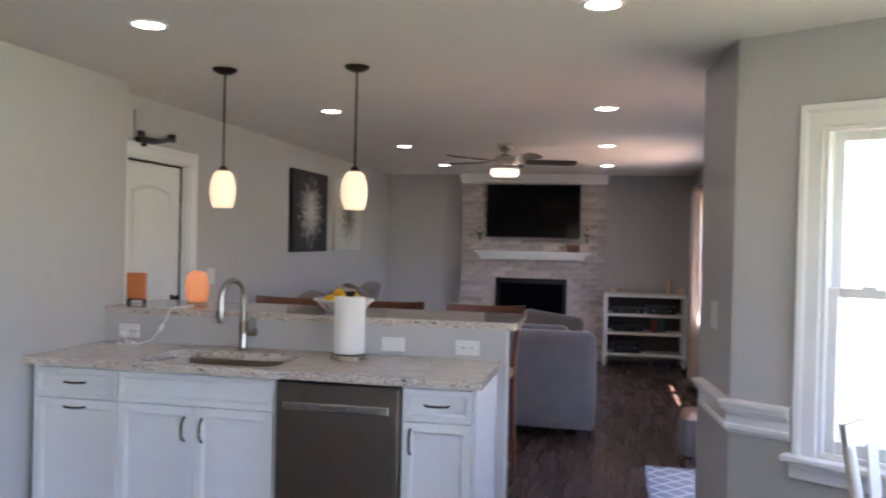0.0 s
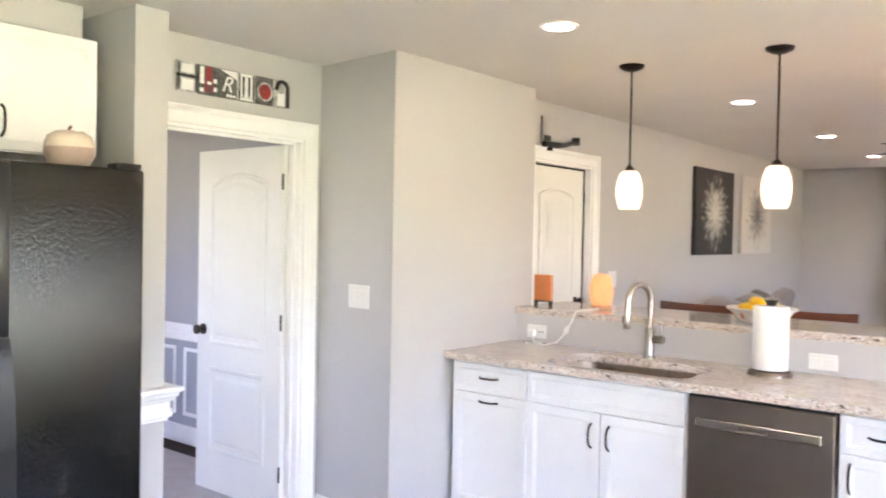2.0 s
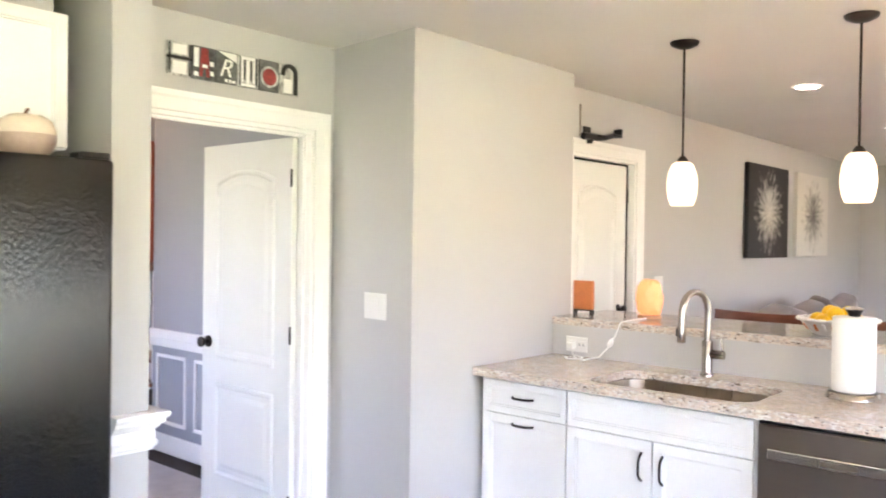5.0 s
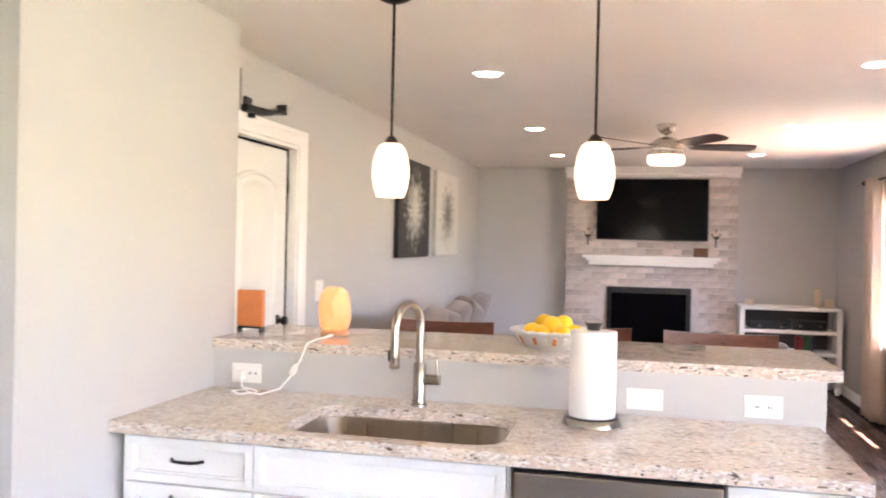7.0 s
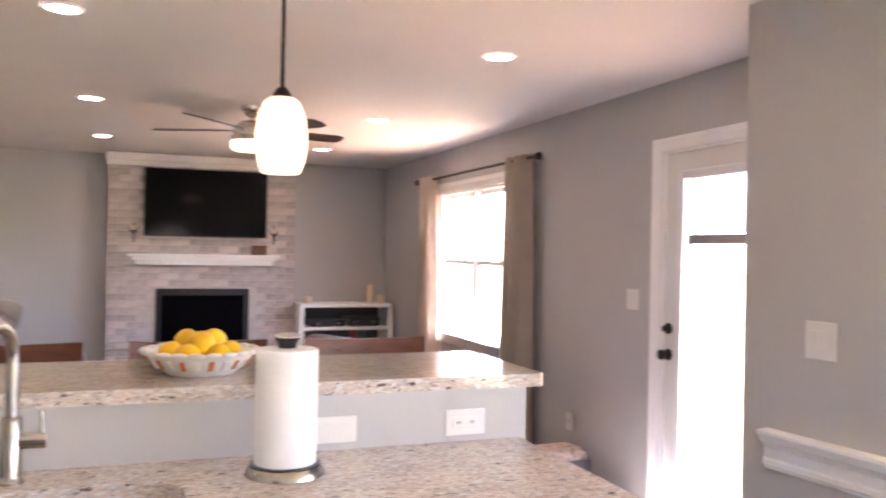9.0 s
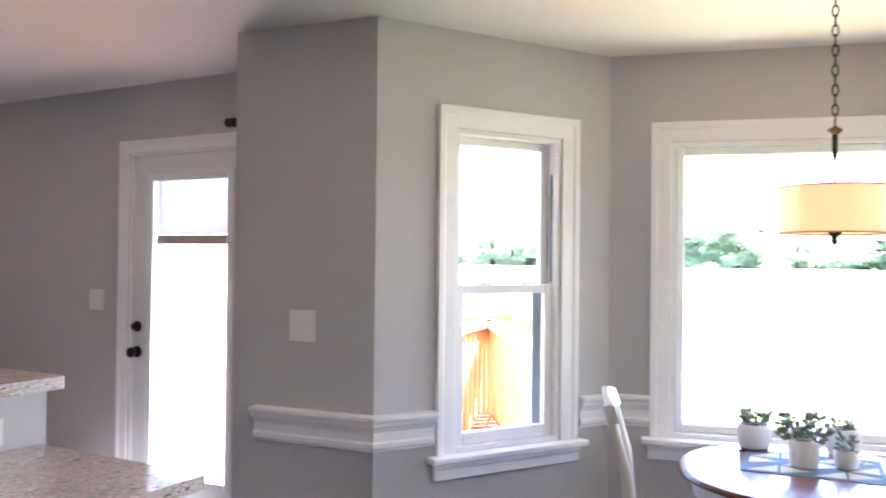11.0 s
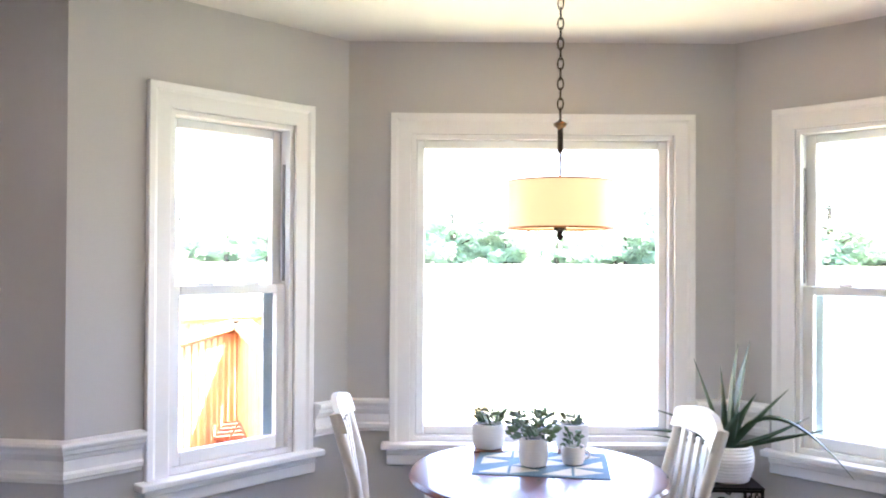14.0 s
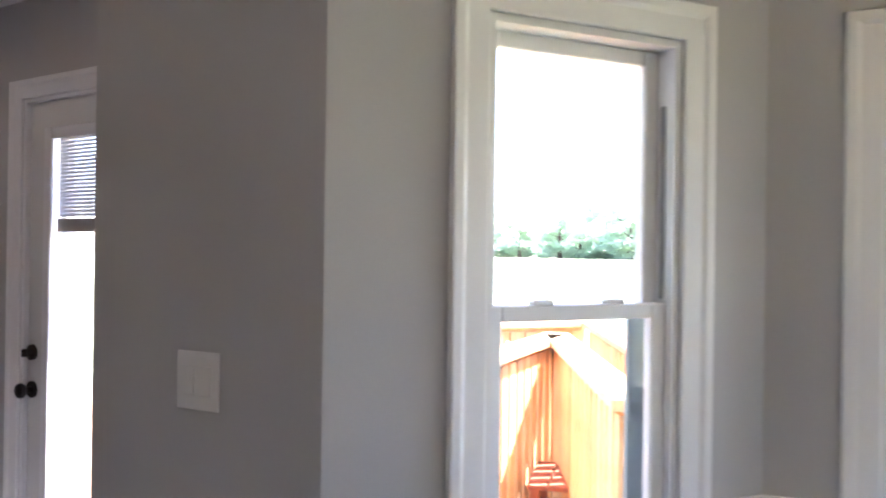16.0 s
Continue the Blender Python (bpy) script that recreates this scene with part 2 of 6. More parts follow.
def lathe(bm, profile, n=24, center=(0, 0), cap=True):
    """Turns (radius, height) pairs about a vertical line."""
    rings = []
    for r, z in profile:
        rings.append([bm.verts.new((center[0] + r * math.cos(2 * math.pi * k / n), center[1] + r * math.sin(2 * math.pi * k / n), z)) for k in range(n)])
    for a, b in zip(rings, rings[1:]):
        for k in range(n):
            bm.faces.new((a[k], a[(k + 1) % n], b[(k + 1) % n], b[k]))
    if cap:
        bm.faces.new(rings[0][::-1])
        bm.faces.new(rings[-1])
    return [v for ring in rings for v in ring]


def tube(bm, pts, radius, n=8):
    """A round bar along points; radius may be a number or one for each point."""
    pts = [Vector(p) for p in pts]
    rad = radius if isinstance(radius, (list, tuple)) else [radius] * len(pts)
    rings, up = [], None
    for k, p in enumerate(pts):
        d = (pts[min(k + 1, len(pts) - 1)] - pts[max(k - 1, 0)]).normalized()
        side = d.orthogonal().normalized() if up is None else (up - up.dot(d) * d).normalized()
        up = side
        other = d.cross(side)
        rings.append([bm.verts.new(p + rad[k] * (math.cos(2 * math.pi * j / n) * side + math.sin(2 * math.pi * j / n) * other)) for j in range(n)])
    for a, b in zip(rings, rings[1:]):
        for j in range(n):
            bm.faces.new((a[j], a[(j + 1) % n], b[(j + 1) % n], b[j]))
    bm.faces.new(rings[0][::-1])
    bm.faces.new(rings[-1])


def extrude_poly(bm, pts, z0, z1):
    lo, hi = [bm.verts.new((x, y, z0)) for x, y in pts], [bm.verts.new((x, y, z1)) for x, y in pts]
    bm.faces.new(lo[::-1])
    bm.faces.new(hi)
    for k in range(len(pts)):
        j = (k + 1) % len(pts)
        bm.faces.new((lo[k], lo[j], hi[j], hi[k]))


def part(name, bm, material, parent=None, label="", smooth=False, at=None):
    me = bpy.data.meshes.new(name)
    bmesh.ops.recalc_face_normals(bm, faces=bm.faces)
    bm.to_mesh(me)
    bm.free()
    me.materials.append(material)
    if smooth:
        for p in me.polygons:
            p.use_smooth = True
        me.set_sharp_from_angle(angle=radians(40))
    ob = new(name, me)
    if parent is not None:
        ob.parent = parent
    if at is not None:
        ob.matrix_basis = at
    return tagged(ob, label)


def thing(name, m, label, category, group="", kind=""):
    ob = new(name)
    ob.empty_display_size = 0.1
    ob.matrix_basis = m
    return tagged(ob, label, category, group, kind)


def boxes(name, dims, material, parent=None, label="", bev=0.0, seg=1, at=None):
    bm = bmesh.new()
    for d in dims:
        box(bm, *d, bev=bev, seg=seg)
    return part(name, bm, material, parent, label, at=at)


def along(p, q):
    """A frame at p whose x runs to q and whose y points to the right-hand side turned back, into the room on the left."""
    return Matrix.Translation((p[0], p[1], 0)) @ Matrix.Rotation(math.atan2(q[1] - p[1], q[0] - p[0]), 4, "Z")


# ---- walls, floor and ceiling ----
H = 2.44
BAY_A, BAY_B = (2.20, 2.357), (1.80, 4.01)
OUTLINE = [
    # this wall's opening is unseen, added to let daylight into the kitchen
    ("wall_kitchen_east", (1.95, -1.2), ((0.2, 2.15, 0.0, 2.1),)),
    ("wall_bay_south", (1.59, 1.376), ((0.29, 0.895, 0.69, 2.034),)),
    ("wall_bay_middle", BAY_A, ((0.270, 1.425, 0.69, 2.034),)),
    ("wall_bay_north", BAY_B, ((0.284, 0.833, 0.69, 2.034),)),
    ("wall_wing", (0.776, 4.631), ()),
    ("wall_return", (0.712, 5.299), ()),
    ("wall_east", (1.265, 5.299), ((0.406, 1.296, 0.0, 2.06), (3.241, 4.741, 0.76, 2.04))),
    ("wall_north", (1.265, 11.92), ()),
    ("wall_west", (-2.80, 11.92), ((5.505, 6.305, 0.0, 2.05),)),
    ("wall_jog", (-2.80, 5.315), ()),
    ("wall_pantry_east", (-2.607, 5.315), ()),
    ("wall_pantry_south", (-2.612, 4.035), ()),
    ("wall_hall_door", (-3.22, 4.105), ((0.118, 1.03, 0.0, 2.03),)),
    ("wall_post_north", (-3.22, 2.985), ()),
    ("wall_post_east", (-2.94, 2.985), ()),
    ("wall_fridge_side", (-2.94, 2.835), ()),
    ("wall_kitchen_west", (-3.46, 2.835), ()),
    # small unseen opening, added to brighten the south-facing cabinet fronts
    ("wall_south", (-3.46, -1.2), ((2.5, 3.2, 1.1, 2.0),)),
]
CORNERS = [o[1] for o in OUTLINE]
T = 0.12


def turn_at(k):
    a, b, c = CORNERS[k - 1], CORNERS[k], CORNERS[(k + 1) % len(CORNERS)]
    d = math.atan2(c[1] - b[1], c[0] - b[0]) - math.atan2(b[1] - a[1], b[0] - a[0])
    return (d + math.pi) % (2 * math.pi) - math.pi


def slab(bm, a, b, ao, bo, z0, z1):
    """A stretch of wall from a to b on its inner face and from ao to bo on its outer face."""
    lo, hi = [[bm.verts.new((x, y, z)) for x, y in ((a, 0), (ao, -T), (bo, -T), (b, 0))] for z in (z0, z1)]
    bm.faces.new(lo)
    bm.faces.new(hi[::-1])
    for i in range(4):
        j = (i + 1) % 4
        bm.faces.new((lo[j], lo[i], hi[i], hi[j]))



for k, (name, p, openings) in enumerate(OUTLINE):
    q = CORNERS[(k + 1) % len(CORNERS)]
    length = math.dist(p, q)
    e0, e1 = -T * math.tan(turn_at(k) / 2), T * math.tan(turn_at((k + 1) % len(CORNERS)) / 2)
    bm, at_s, at_o = bmesh.new(), 0.0, e0
    for a, b, lo, hi in sorted(openings):
        slab(bm, at_s, a, at_o, a, -0.02, H + 0.08)
        if lo > 0:
            slab(bm, a, b, a, b, -0.02, lo)
        slab(bm, a, b, a, b, hi, H + 0.08)
        at_s = at_o = b
    slab(bm, at_s, length, at_o, length + e1, -0.02, H + 0.08)
    bmesh.ops.remove_doubles(bm, verts=bm.verts, dist=0.0005)
    ob = part(name, bm, M_WALL, at=along(p, q))
    tagged(ob, "light grey painted plaster wall", "wall", kind="structure")

bm = bmesh.new()
extrude_poly(bm, CORNERS, H, H + 0.06)
tagged(part("ceiling", bm, M_CEIL), "white painted flat ceiling", "ceiling", kind="structure")
# unseen roof; overhangs are stretched to shade the bay and kitchen windows from the sun
tagged(boxes("roof", [(-3.6, 1.75, -2.6, 12.4, H + 0.085, H + 0.2), (-8.2, -3.601, 1.95, 12.4, H + 0.085, H + 0.2), (1.751, 2.85, -2.6, 4.75, H + 0.085, H + 0.2)], M_SIDING), "unseen roof slab with eaves sized to keep the sun off the windows", "roof", kind="structure")
floor = tagged(boxes("floor", [(-8.2, 1.35, -1.4, 12.0, -0.06, -0.012), (1.351, 2.15, -1.3, 4.05, -0.06, -0.012)], M_SUBFLOOR), "dark stained hardwood floor", "floor", kind="structure")


# ---- windows and doors ----
def on(p, q, s, lift=0.0, z=0.0):
    return along(p, q) @ Matrix.Translation((s, lift, z))


def casing(bm, w, h, width=0.09, sill=True, foot=0.0, left=True, right=True):
    """Moulded casing up one side, over the head and down the other, mitred at the corners."""
    k = width / 0.09
    prof = [(0.0, 0.001), (0.0, 0.010), (0.003, 0.012), (0.054, 0.015), (0.060, 0.018), (0.066, 0.0215), (0.086, 0.023), (0.090, 0.020), (0.090, 0.001)]
    rings = []
    for d, y in prof:
        d *= k
        x0, x1 = (-d if left else 0.001), (w + d if right else w - 0.001)
        pts = ([(x0, foot)] if left else []) + [(x0, h + d), (x1, h + d)] + ([(x1, foot)] if right else [])
        rings.append([bm.verts.new((x, y, z)) for x, z in pts])
    n = len(rings[0])
    for i in range(len(rings)):
        p0, p1 = rings[i], rings[(i + 1) % len(rings)]
        for j in range(n - 1):
            bm.faces.new((p0[j], p0[j + 1], p1[j + 1], p1[j]))
    bm.faces.new([r[0] for r in rings])
    bm.faces.new([r[-1] for r in rings][::-1])


def window(name, m, w, h, hung=True, sashes=1, track=0):
    win = thing(name, m, "white double-hung window with painted casing and stool" if hung else "white fixed picture window with painted casing", "window", kind="structure")
    bm = bmesh.new()
    casing(bm, w, h)
    part("window_frame", bm, M_TRIM, win)
    bm = bmesh.new()
    box(bm, -0.125, w + 0.125, -0.02, 0.06, -0.028, -0.001, bev=0.006, seg=2)
    box(bm, -0.1, w + 0.1, 0.002, 0.022, -0.10, -0.03, bev=0.004)
    box(bm, -0.1, w + 0.1, 0.0225, 0.03, -0.055, -0.032, bev=0.003)
    part("window_sill", bm, M_TRIM, win)
    bm = bmesh.new()
    for a, b, c, d in ((0.001, 0.02, 0.001, h), (w - 0.02, w - 0.001, 0.001, h), (0.02, w - 0.02, h - 0.02, h - 0.001), (0.02, w - 0.02, 0.001, 0.02)):
        box(bm, a, b, -0.118, -0.004, c, d)
    part("jamb", bm, M_TRIM, win)
    n = sashes
    each = (w - 0.04 - 0.06 * (n - 1)) / n
    for k in range(n):
        x0 = 0.02 + k * (each + 0.06)
        x1 = x0 + each
        if k:
            boxes("mullion", [(x0 - 0.06, x0, -0.11, -0.01, 0.02, h - 0.02)], M_FRAMEV, win, bev=0.003)
        if not hung:
            bm = bmesh.new()
            for a, b, c, d in ((x0, x0 + 0.04, 0.02, h - 0.02), (x1 - 0.04, x1, 0.02, h - 0.02), (x0 + 0.04, x1 - 0.04, 0.02, 0.06), (x0 + 0.04, x1 - 0.04, h - 0.06, h - 0.02)):
                box(bm, a, b, -0.08, -0.04, c, d, bev=0.006)
            part("sash", bm, M_FRAMEV, win)
            pn = boxes("pane", [(x0 + 0.035, x1 - 0.035, -0.063, -0.057, 0.055, h - 0.055)], M_GLASS, win)
            pn.visible_shadow = False
            continue
        mid = h * 0.50
        for lower in (True, False):
            c, d = (0.02, mid + 0.02) if lower else (mid - 0.02, h - 0.02)
            y0, y1 = (-0.062, -0.03) if lower else (-0.1, -0.066)
            e = 0.042
            bm = bmesh.new()
            for a, b, cc, dd in ((x0, x0 + e, c, d), (x1 - e, x1, c, d), (x0 + e, x1 - e, c, c + e * (1.25 if lower else 0.9)), (x0 + e, x1 - e, d - e * 0.9, d)):
                box(bm, a, b, y0, y1, cc, dd, bev=0.004)
            sash = part("sash", bm, M_FRAMEV, win)
            pn = boxes("pane", [(x0 + e - 0.004, x1 - e + 0.004, (y0 + y1) / 2 - 0.003, (y0 + y1) / 2 + 0.003, c + e * 0.85, d - e * 0.85)], M_GLASS, sash)
            pn.visible_shadow = False
            if lower:
                bm = bmesh.new()
                for f in (0.3, 0.7):
                    xx = x0 + each * f
                    box(bm, xx - 0.028, xx + 0.028, y0 + 0.004, y1 + 0.002, d, d + 0.012, bev=0.004)
                part("sash_lock", bm, M_FRAMEV, sash)
        if track:
            a, b = (x0, x0 + 0.004) if track < 0 else (x1 - 0.004, x1)
            boxes("balance_track", [(a, b, -0.052, -0.036, mid + 0.03, h - 0.16)], M_SLOT, win, "dark slot of the sash balance")
            a, b = (x0 + 0.001, x0 + 0.056) if track < 0 else (x1 - 0.056, x1 - 0.001)
            boxes("screen_channel", [(a, b, -0.116, -0.104, 0.03, mid - 0.02)], M_SIDING, win, "teal-grey screen channel outside the lower sash")
    return win


def seg(k):
    return OUTLINE[k][1], CORNERS[(k + 1) % len(CORNERS)]


# the last two are unseen, added to bring daylight in behind the camera
for k, nm in ((1, "window_3"), (2, "window_2"), (3, "window_1"), (0, "window_5"), (17, "window_6")):
    p, q = seg(k)
    a, b, lo, hi = OUTLINE[k][2][0]
    window(nm, on(p, q, a, 0, lo), b - a, hi - lo, hung=k in (1, 3), track={1: 1, 3: -1}.get(k, 0))
p, q = seg(6)
window("window_4", on(p, q, 3.241, 0, 0.76), 1.50, 1.28, True, 2)


def chair_rail(name, p, q, s0, s1, k0=0.0, k1=0.0):
    """A moulded rail from s0 to s1; k0 and k1 slant its ends for a mitre."""
    prof = [(0.001, 0.735), (0.012, 0.735), (0.014, 0.745), (0.024, 0.752), (0.026, 0.768), (0.018, 0.776), (0.018, 0.812), (0.026, 0.818), (0.034, 0.832), (0.044, 0.838), (0.046, 0.852), (0.054, 0.856), (0.058, 0.866), (0.056, 0.876), (0.001, 0.878)]
    bm = bmesh.new()
    ends = [[bm.verts.new((s + k * y, y, z)) for y, z in prof] for s, k in ((s0, k0), (s1, k1))]
    for i in range(len(prof)):
        j = (i + 1) % len(prof)
        bm.faces.new((ends[0][i], ends[0][j], ends[1][j], ends[1][i]))
    bm.faces.new(ends[0][::-1])
    bm.faces.new(ends[1])
    ob = part(name, bm, M_TRIM, at=along(p, q))
    tagged(ob, "white moulded chair rail on the wall", "chair rail", kind="structure")


mitre = math.tan(abs(turn_at(4)) / 2)
for k, s0, s1, k0, k1 in ((1, 0.02, 0.18, 0, 0), (1, 1.0, 1.155, 0, -0.45), (2, 0.0, 0.18, 0.45, 0), (2, 1.515, math.dist(*seg(2)), 0, -0.42), (3, 0.0, 0.183, 0.42, 0), (3, 0.935, math.dist(*seg(3)), 0, mitre), (4, 0.0, 0.55, -mitre, 0)):
    chair_rail("trim_chair_rail", *seg(k), s0, s1, k0, k1)
chair_rail("trim_chair_rail", *seg(14), 0.0, 0.15, -1.0, 0)
chair_rail("trim_chair_rail", *seg(13), 0.12, 0.28, 0, 1.0)

for k in (1, 2, 3, 4, 5, 7, 9, 10, 11, 17):
    p, q = seg(k)
    ln = math.dist(p, q)
    bb = boxes("baseboard", [(0.02, ln - 0.02, 0.001, 0.016, 0.0, 0.09), (0.02, ln - 0.02, 0.001, 0.011, 0.09, 0.105)], M_TRIM, at=along(p, q), bev=0.002)
    tagged(bb, "white painted baseboard", "baseboard", kind="structure")
for k, s0, s1 in ((6, 0.02, 0.33), (6, 1.37, 6.6), (8, 0.02, 5.40)):
    bb = boxes("baseboard", [(s0, s1, 0.001, 0.016, 0.0, 0.09), (s0, s1, 0.001, 0.011, 0.09, 0.105)], M_TRIM, at=along(*seg(k)), bev=0.002)
    tagged(bb, "white painted baseboard", "baseboard", kind="structure")


def knob(bm, x, y, z, side=1):
    """A round door knob on a rose, standing out along local y."""
    for r, a, b in ((0.032, 0.0, 0.008), (0.012, 0.008, 0.03)):
        vs = lathe(bm, [(r, a), (r, b)], 16)
        bmesh.ops.transform(bm, matrix=Matrix.Translation((x, y, z)) @ Matrix.Rotation(radians(-90 * side), 4, "X"), verts=vs)
    vs = lathe(bm, [(0.010, 0.028), (0.022, 0.033), (0.029, 0.045), (0.027, 0.056), (0.016, 0.063), (0.002, 0.065)], 18)
    bmesh.ops.transform(bm, matrix=Matrix.Translation((x, y, z)) @ Matrix.Rotation(radians(-90 * side), 4, "X"), verts=vs)


def arch_panel(bm, x0, x1, z0, z1, y, rise):
    """A raised panel with an arched head and moulded edge, proud of y on the +y side."""
    n = 12 if rise else 1
    rings = []
    for inset, d in ((0.0, -0.004), (0.0, 0.0015), (0.005, 0.010), (0.016, 0.011), (0.028, 0.0015), (0.052, 0.0015), (0.075, 0.009)):
        pts = [(x0 + inset, z0 + inset), (x1 - inset, z0 + inset)]
        for j in range(n + 1):
            f = j / n
            pts.append((x1 - inset - (x1 - x0 - 2 * inset) * f, z1 - inset - rise + rise * math.sin(math.pi * f) ** 0.8))
        rings.append([bm.verts.new((x, y + d, z)) for x, z in pts])
    for lo, hi in zip(rings, rings[1:]):
        for j in range(len(lo)):
            i = (j + 1) % len(lo)
            bm.faces.new((lo[j], lo[i], hi[i], hi[j]))
    bm.faces.new(rings[-1])


def panel_door(name, m, w, h, label, side=1, knob_at=None, knob_z=0.95):
    d = thing(name, m, label, "door", kind="structure")
    slab = boxes("door_slab", [(0, w, -0.035, 0, 0.008, h)], M_DOOR, d, bev=0.003)
    for face in (1, -1):
        bm = bmesh.new()
        arch_panel(bm, 0.13, w - 0.13, 0.87, h - 0.14, 0.0, 0.05)
        arch_panel(bm, 0.13, w - 0.13, 0.24, 0.74, 0.0, 0.0)
        mm = Matrix.Identity(4) if face == 1 else Matrix.Translation((0, -0.035, 0)) @ Matrix.Diagonal((1, -1, 1, 1))
        bmesh.ops.transform(bm, matrix=mm, verts=bm.verts)
        part("panel_moulding", bm, M_DOOR, d)
    bm = bmesh.new()
    kx = w - 0.065 if knob_at is None else knob_at
    knob(bm, kx, 0.0, knob_z, 1)
    knob(bm, kx, -0.035, knob_z, -1)
    part("door_knob", bm, M_BRONZE, d, "dark bronze round knob", smooth=True)
    for z in (0.18, 1.0, h - 0.24):
        bm = bmesh.new()
        tube(bm, [(-0.004, 0.006, z), (-0.004, 0.006, z + 0.085)], 0.006, 8)
        part("hinge", bm, M_BRONZE, d, "dark bronze hinge", smooth=True)
    return d


# hall door: casing on the kitchen side, slab swung into the hall
p, q = seg(12)
bm = bmesh.new()
W1 = 0.912
casing(bm, W1, 2.03, 0.085, sill=False, right=False)
for a, b, c, d in ((0.0005, 0.018, 0, 2.03), (W1 - 0.018, W1 - 0.0005, 0, 2.03), (0.018, W1 - 0.018, 2.012, 2.0295)):
    box(bm, a, b, -0.119, 0.0, c, d)
for a, b, c, d in ((0.018, 0.03, 0, 2.012), (W1 - 0.03, W1 - 0.018, 0, 2.012), (0.03, W1 - 0.03, 2.0, 2.012)):
    box(bm, a, b, -0.08, -0.045, c, d)
tagged(part("trim_door_casing", bm, M_TRIM, at=on(p, q, 0.118)), "white moulded door casing", "door casing", kind="structure")
HINGE = Vector((-3.31, 3.925, 0))
panel_door("door_1", Matrix.Translation(HINGE) @ Matrix.Rotation(math.atan2(0.012, -0.78), 4, "Z"), 0.775, 2.0, "white two-panel arched interior door standing open")

# closet door in the west wall
p, q = seg(8)
bm = bmesh.new()
casing(bm, 0.80, 2.05, 0.085, sill=False)
for a, b, c, d in ((0.0005, 0.018, 0, 2.05), (0.782, 0.7995, 0, 2.05), (0.018, 0.782, 2.032, 2.0495)):
    box(bm, a, b, -0.119, 0.0, c, d)
tagged(part("trim_door_casing", bm, M_TRIM, at=on(p, q, 5.505)), "white moulded door casing", "door casing", kind="structure")
closet_door = panel_door("door_2", on(p, q, 5.538, -0.055), 0.745, 2.02, "white two-panel arched closet door, shut", knob_at=0.10, knob_z=1.07)
# black strips at jamb and head paint the shade of the door gap
boxes("jamb_gap_shade", [(-0.0145, -0.0005, -0.013, 0.002, 0.01, 2.031), (-0.0005, 0.742, -0.013, 0.002, 2.0205, 2.031)], M_GAPSHADE, closet_door, "black strip standing in for the shade in the gap round the door")
# unseen closet box; sides and top stop light leaking past the shut door
boxes_back = boxes("wall_closet_back", [(-3.65, -3.55, 5.4, 6.8, 0, H), (-3.55, -2.925, 5.4, 5.45, 0, H), (-3.55, -2.925, 6.7, 6.8, 0, H), (-3.55, -2.925, 5.45, 6.7, H, H + 0.05)], M_WALL)
tagged(boxes_back, "unseen closet back, sides and top that keep outside light out", "wall", kind="structure")

# glazed deck door in the east wall
p, q = seg(6)
bm = bmesh.new()
casing(bm, 0.89, 2.06, 0.07, sill=False)
for a, b, c, d in ((0.0005, 0.02, 0, 2.06), (0.87, 0.8895, 0, 2.06), (0.02, 0.87, 2.046, 2.0595)):
    box(bm, a, b, -0.119, 0.0, c, d)
tagged(part("trim_door_casing", bm, M_TRIM, at=on(p, q, 0.406)), "white moulded door casing", "door casing", kind="structure")
deck_door = thing("door_3", on(p, q, 0.428, -0.02), "white full-glass exterior door with enclosed blinds, shut", "door", kind="structure")
bm = bmesh.new()
for a, b, c, d in ((0, 0.13, 0.01, 2.045), (0.716, 0.846, 0.01, 2.045), (0.13, 0.716, 0.01, 0.29), (0.13, 0.716, 1.92, 2.045)):
    box(bm, a, b, -0.045, 0, c, d)
part("door_slab", bm, M_DOOR, deck_door)
bm = bmesh.new()
for a, b, c, d in ((0.105, 0.15, 0.265, 1.945), (0.696, 0.741, 0.265, 1.945), (0.15, 0.696, 0.265, 0.31), (0.15, 0.696, 1.90, 1.945)):
    box(bm, a, b, 0.0005, 0.014, c, d, bev=0.005, seg=2)
part("glass_surround", bm, M_FRAMEV, deck_door)
pn = boxes("pane", [(0.13, 0.716, -0.012, -0.007, 0.29, 1.92)], M_GLASS, deck_door)
pn.visible_shadow = False
blind = boxes("blind_rail", [(0.15, 0.696, -0.034, -0.018, 1.555, 1.606)], mat("blind_stack", (0.30, 0.29, 0.27), 0.6, stretch=(1, 1, 30)), deck_door, "gathered blind slats")
for j in range(21):
    bm = bmesh.new()
    z = 1.612 + j * 0.0142
    ends = [[bm.verts.new((x, y, h)) for y, h in ((-0.0205, z), (-0.0195, z), (-0.0258, z + 0.0138), (-0.0268, z + 0.0138))] for x in (0.15, 0.696)]
    for a in range(4):
        b = (a + 1) % 4
        bm.faces.new((ends[0][a], ends[0][b], ends[1][b], ends[1][a]))
    bm.faces.new(ends[0][::-1])
    bm.faces.new(ends[1])
    part("blind_slat", bm, M_BLIND, deck_door)
bm = bmesh.new()
for a, b, c, d in ((0.0, 0.075, 0.01, 2.045), (0.771, 0.846, 0.01, 2.045), (0.075, 0.771, 0.01, 0.16), (0.075, 0.771, 1.96, 2.045)):
    box(bm, a, b, -0.135, -0.1, c, d, bev=0.004)
part("storm_frame", bm, M_FRAMEV, deck_door, "white storm door frame outside the glass")
bm = bmesh.new()
box(bm, 0.797, 0.820, -0.0995, -0.092, 0.90, 1.12, bev=0.003)
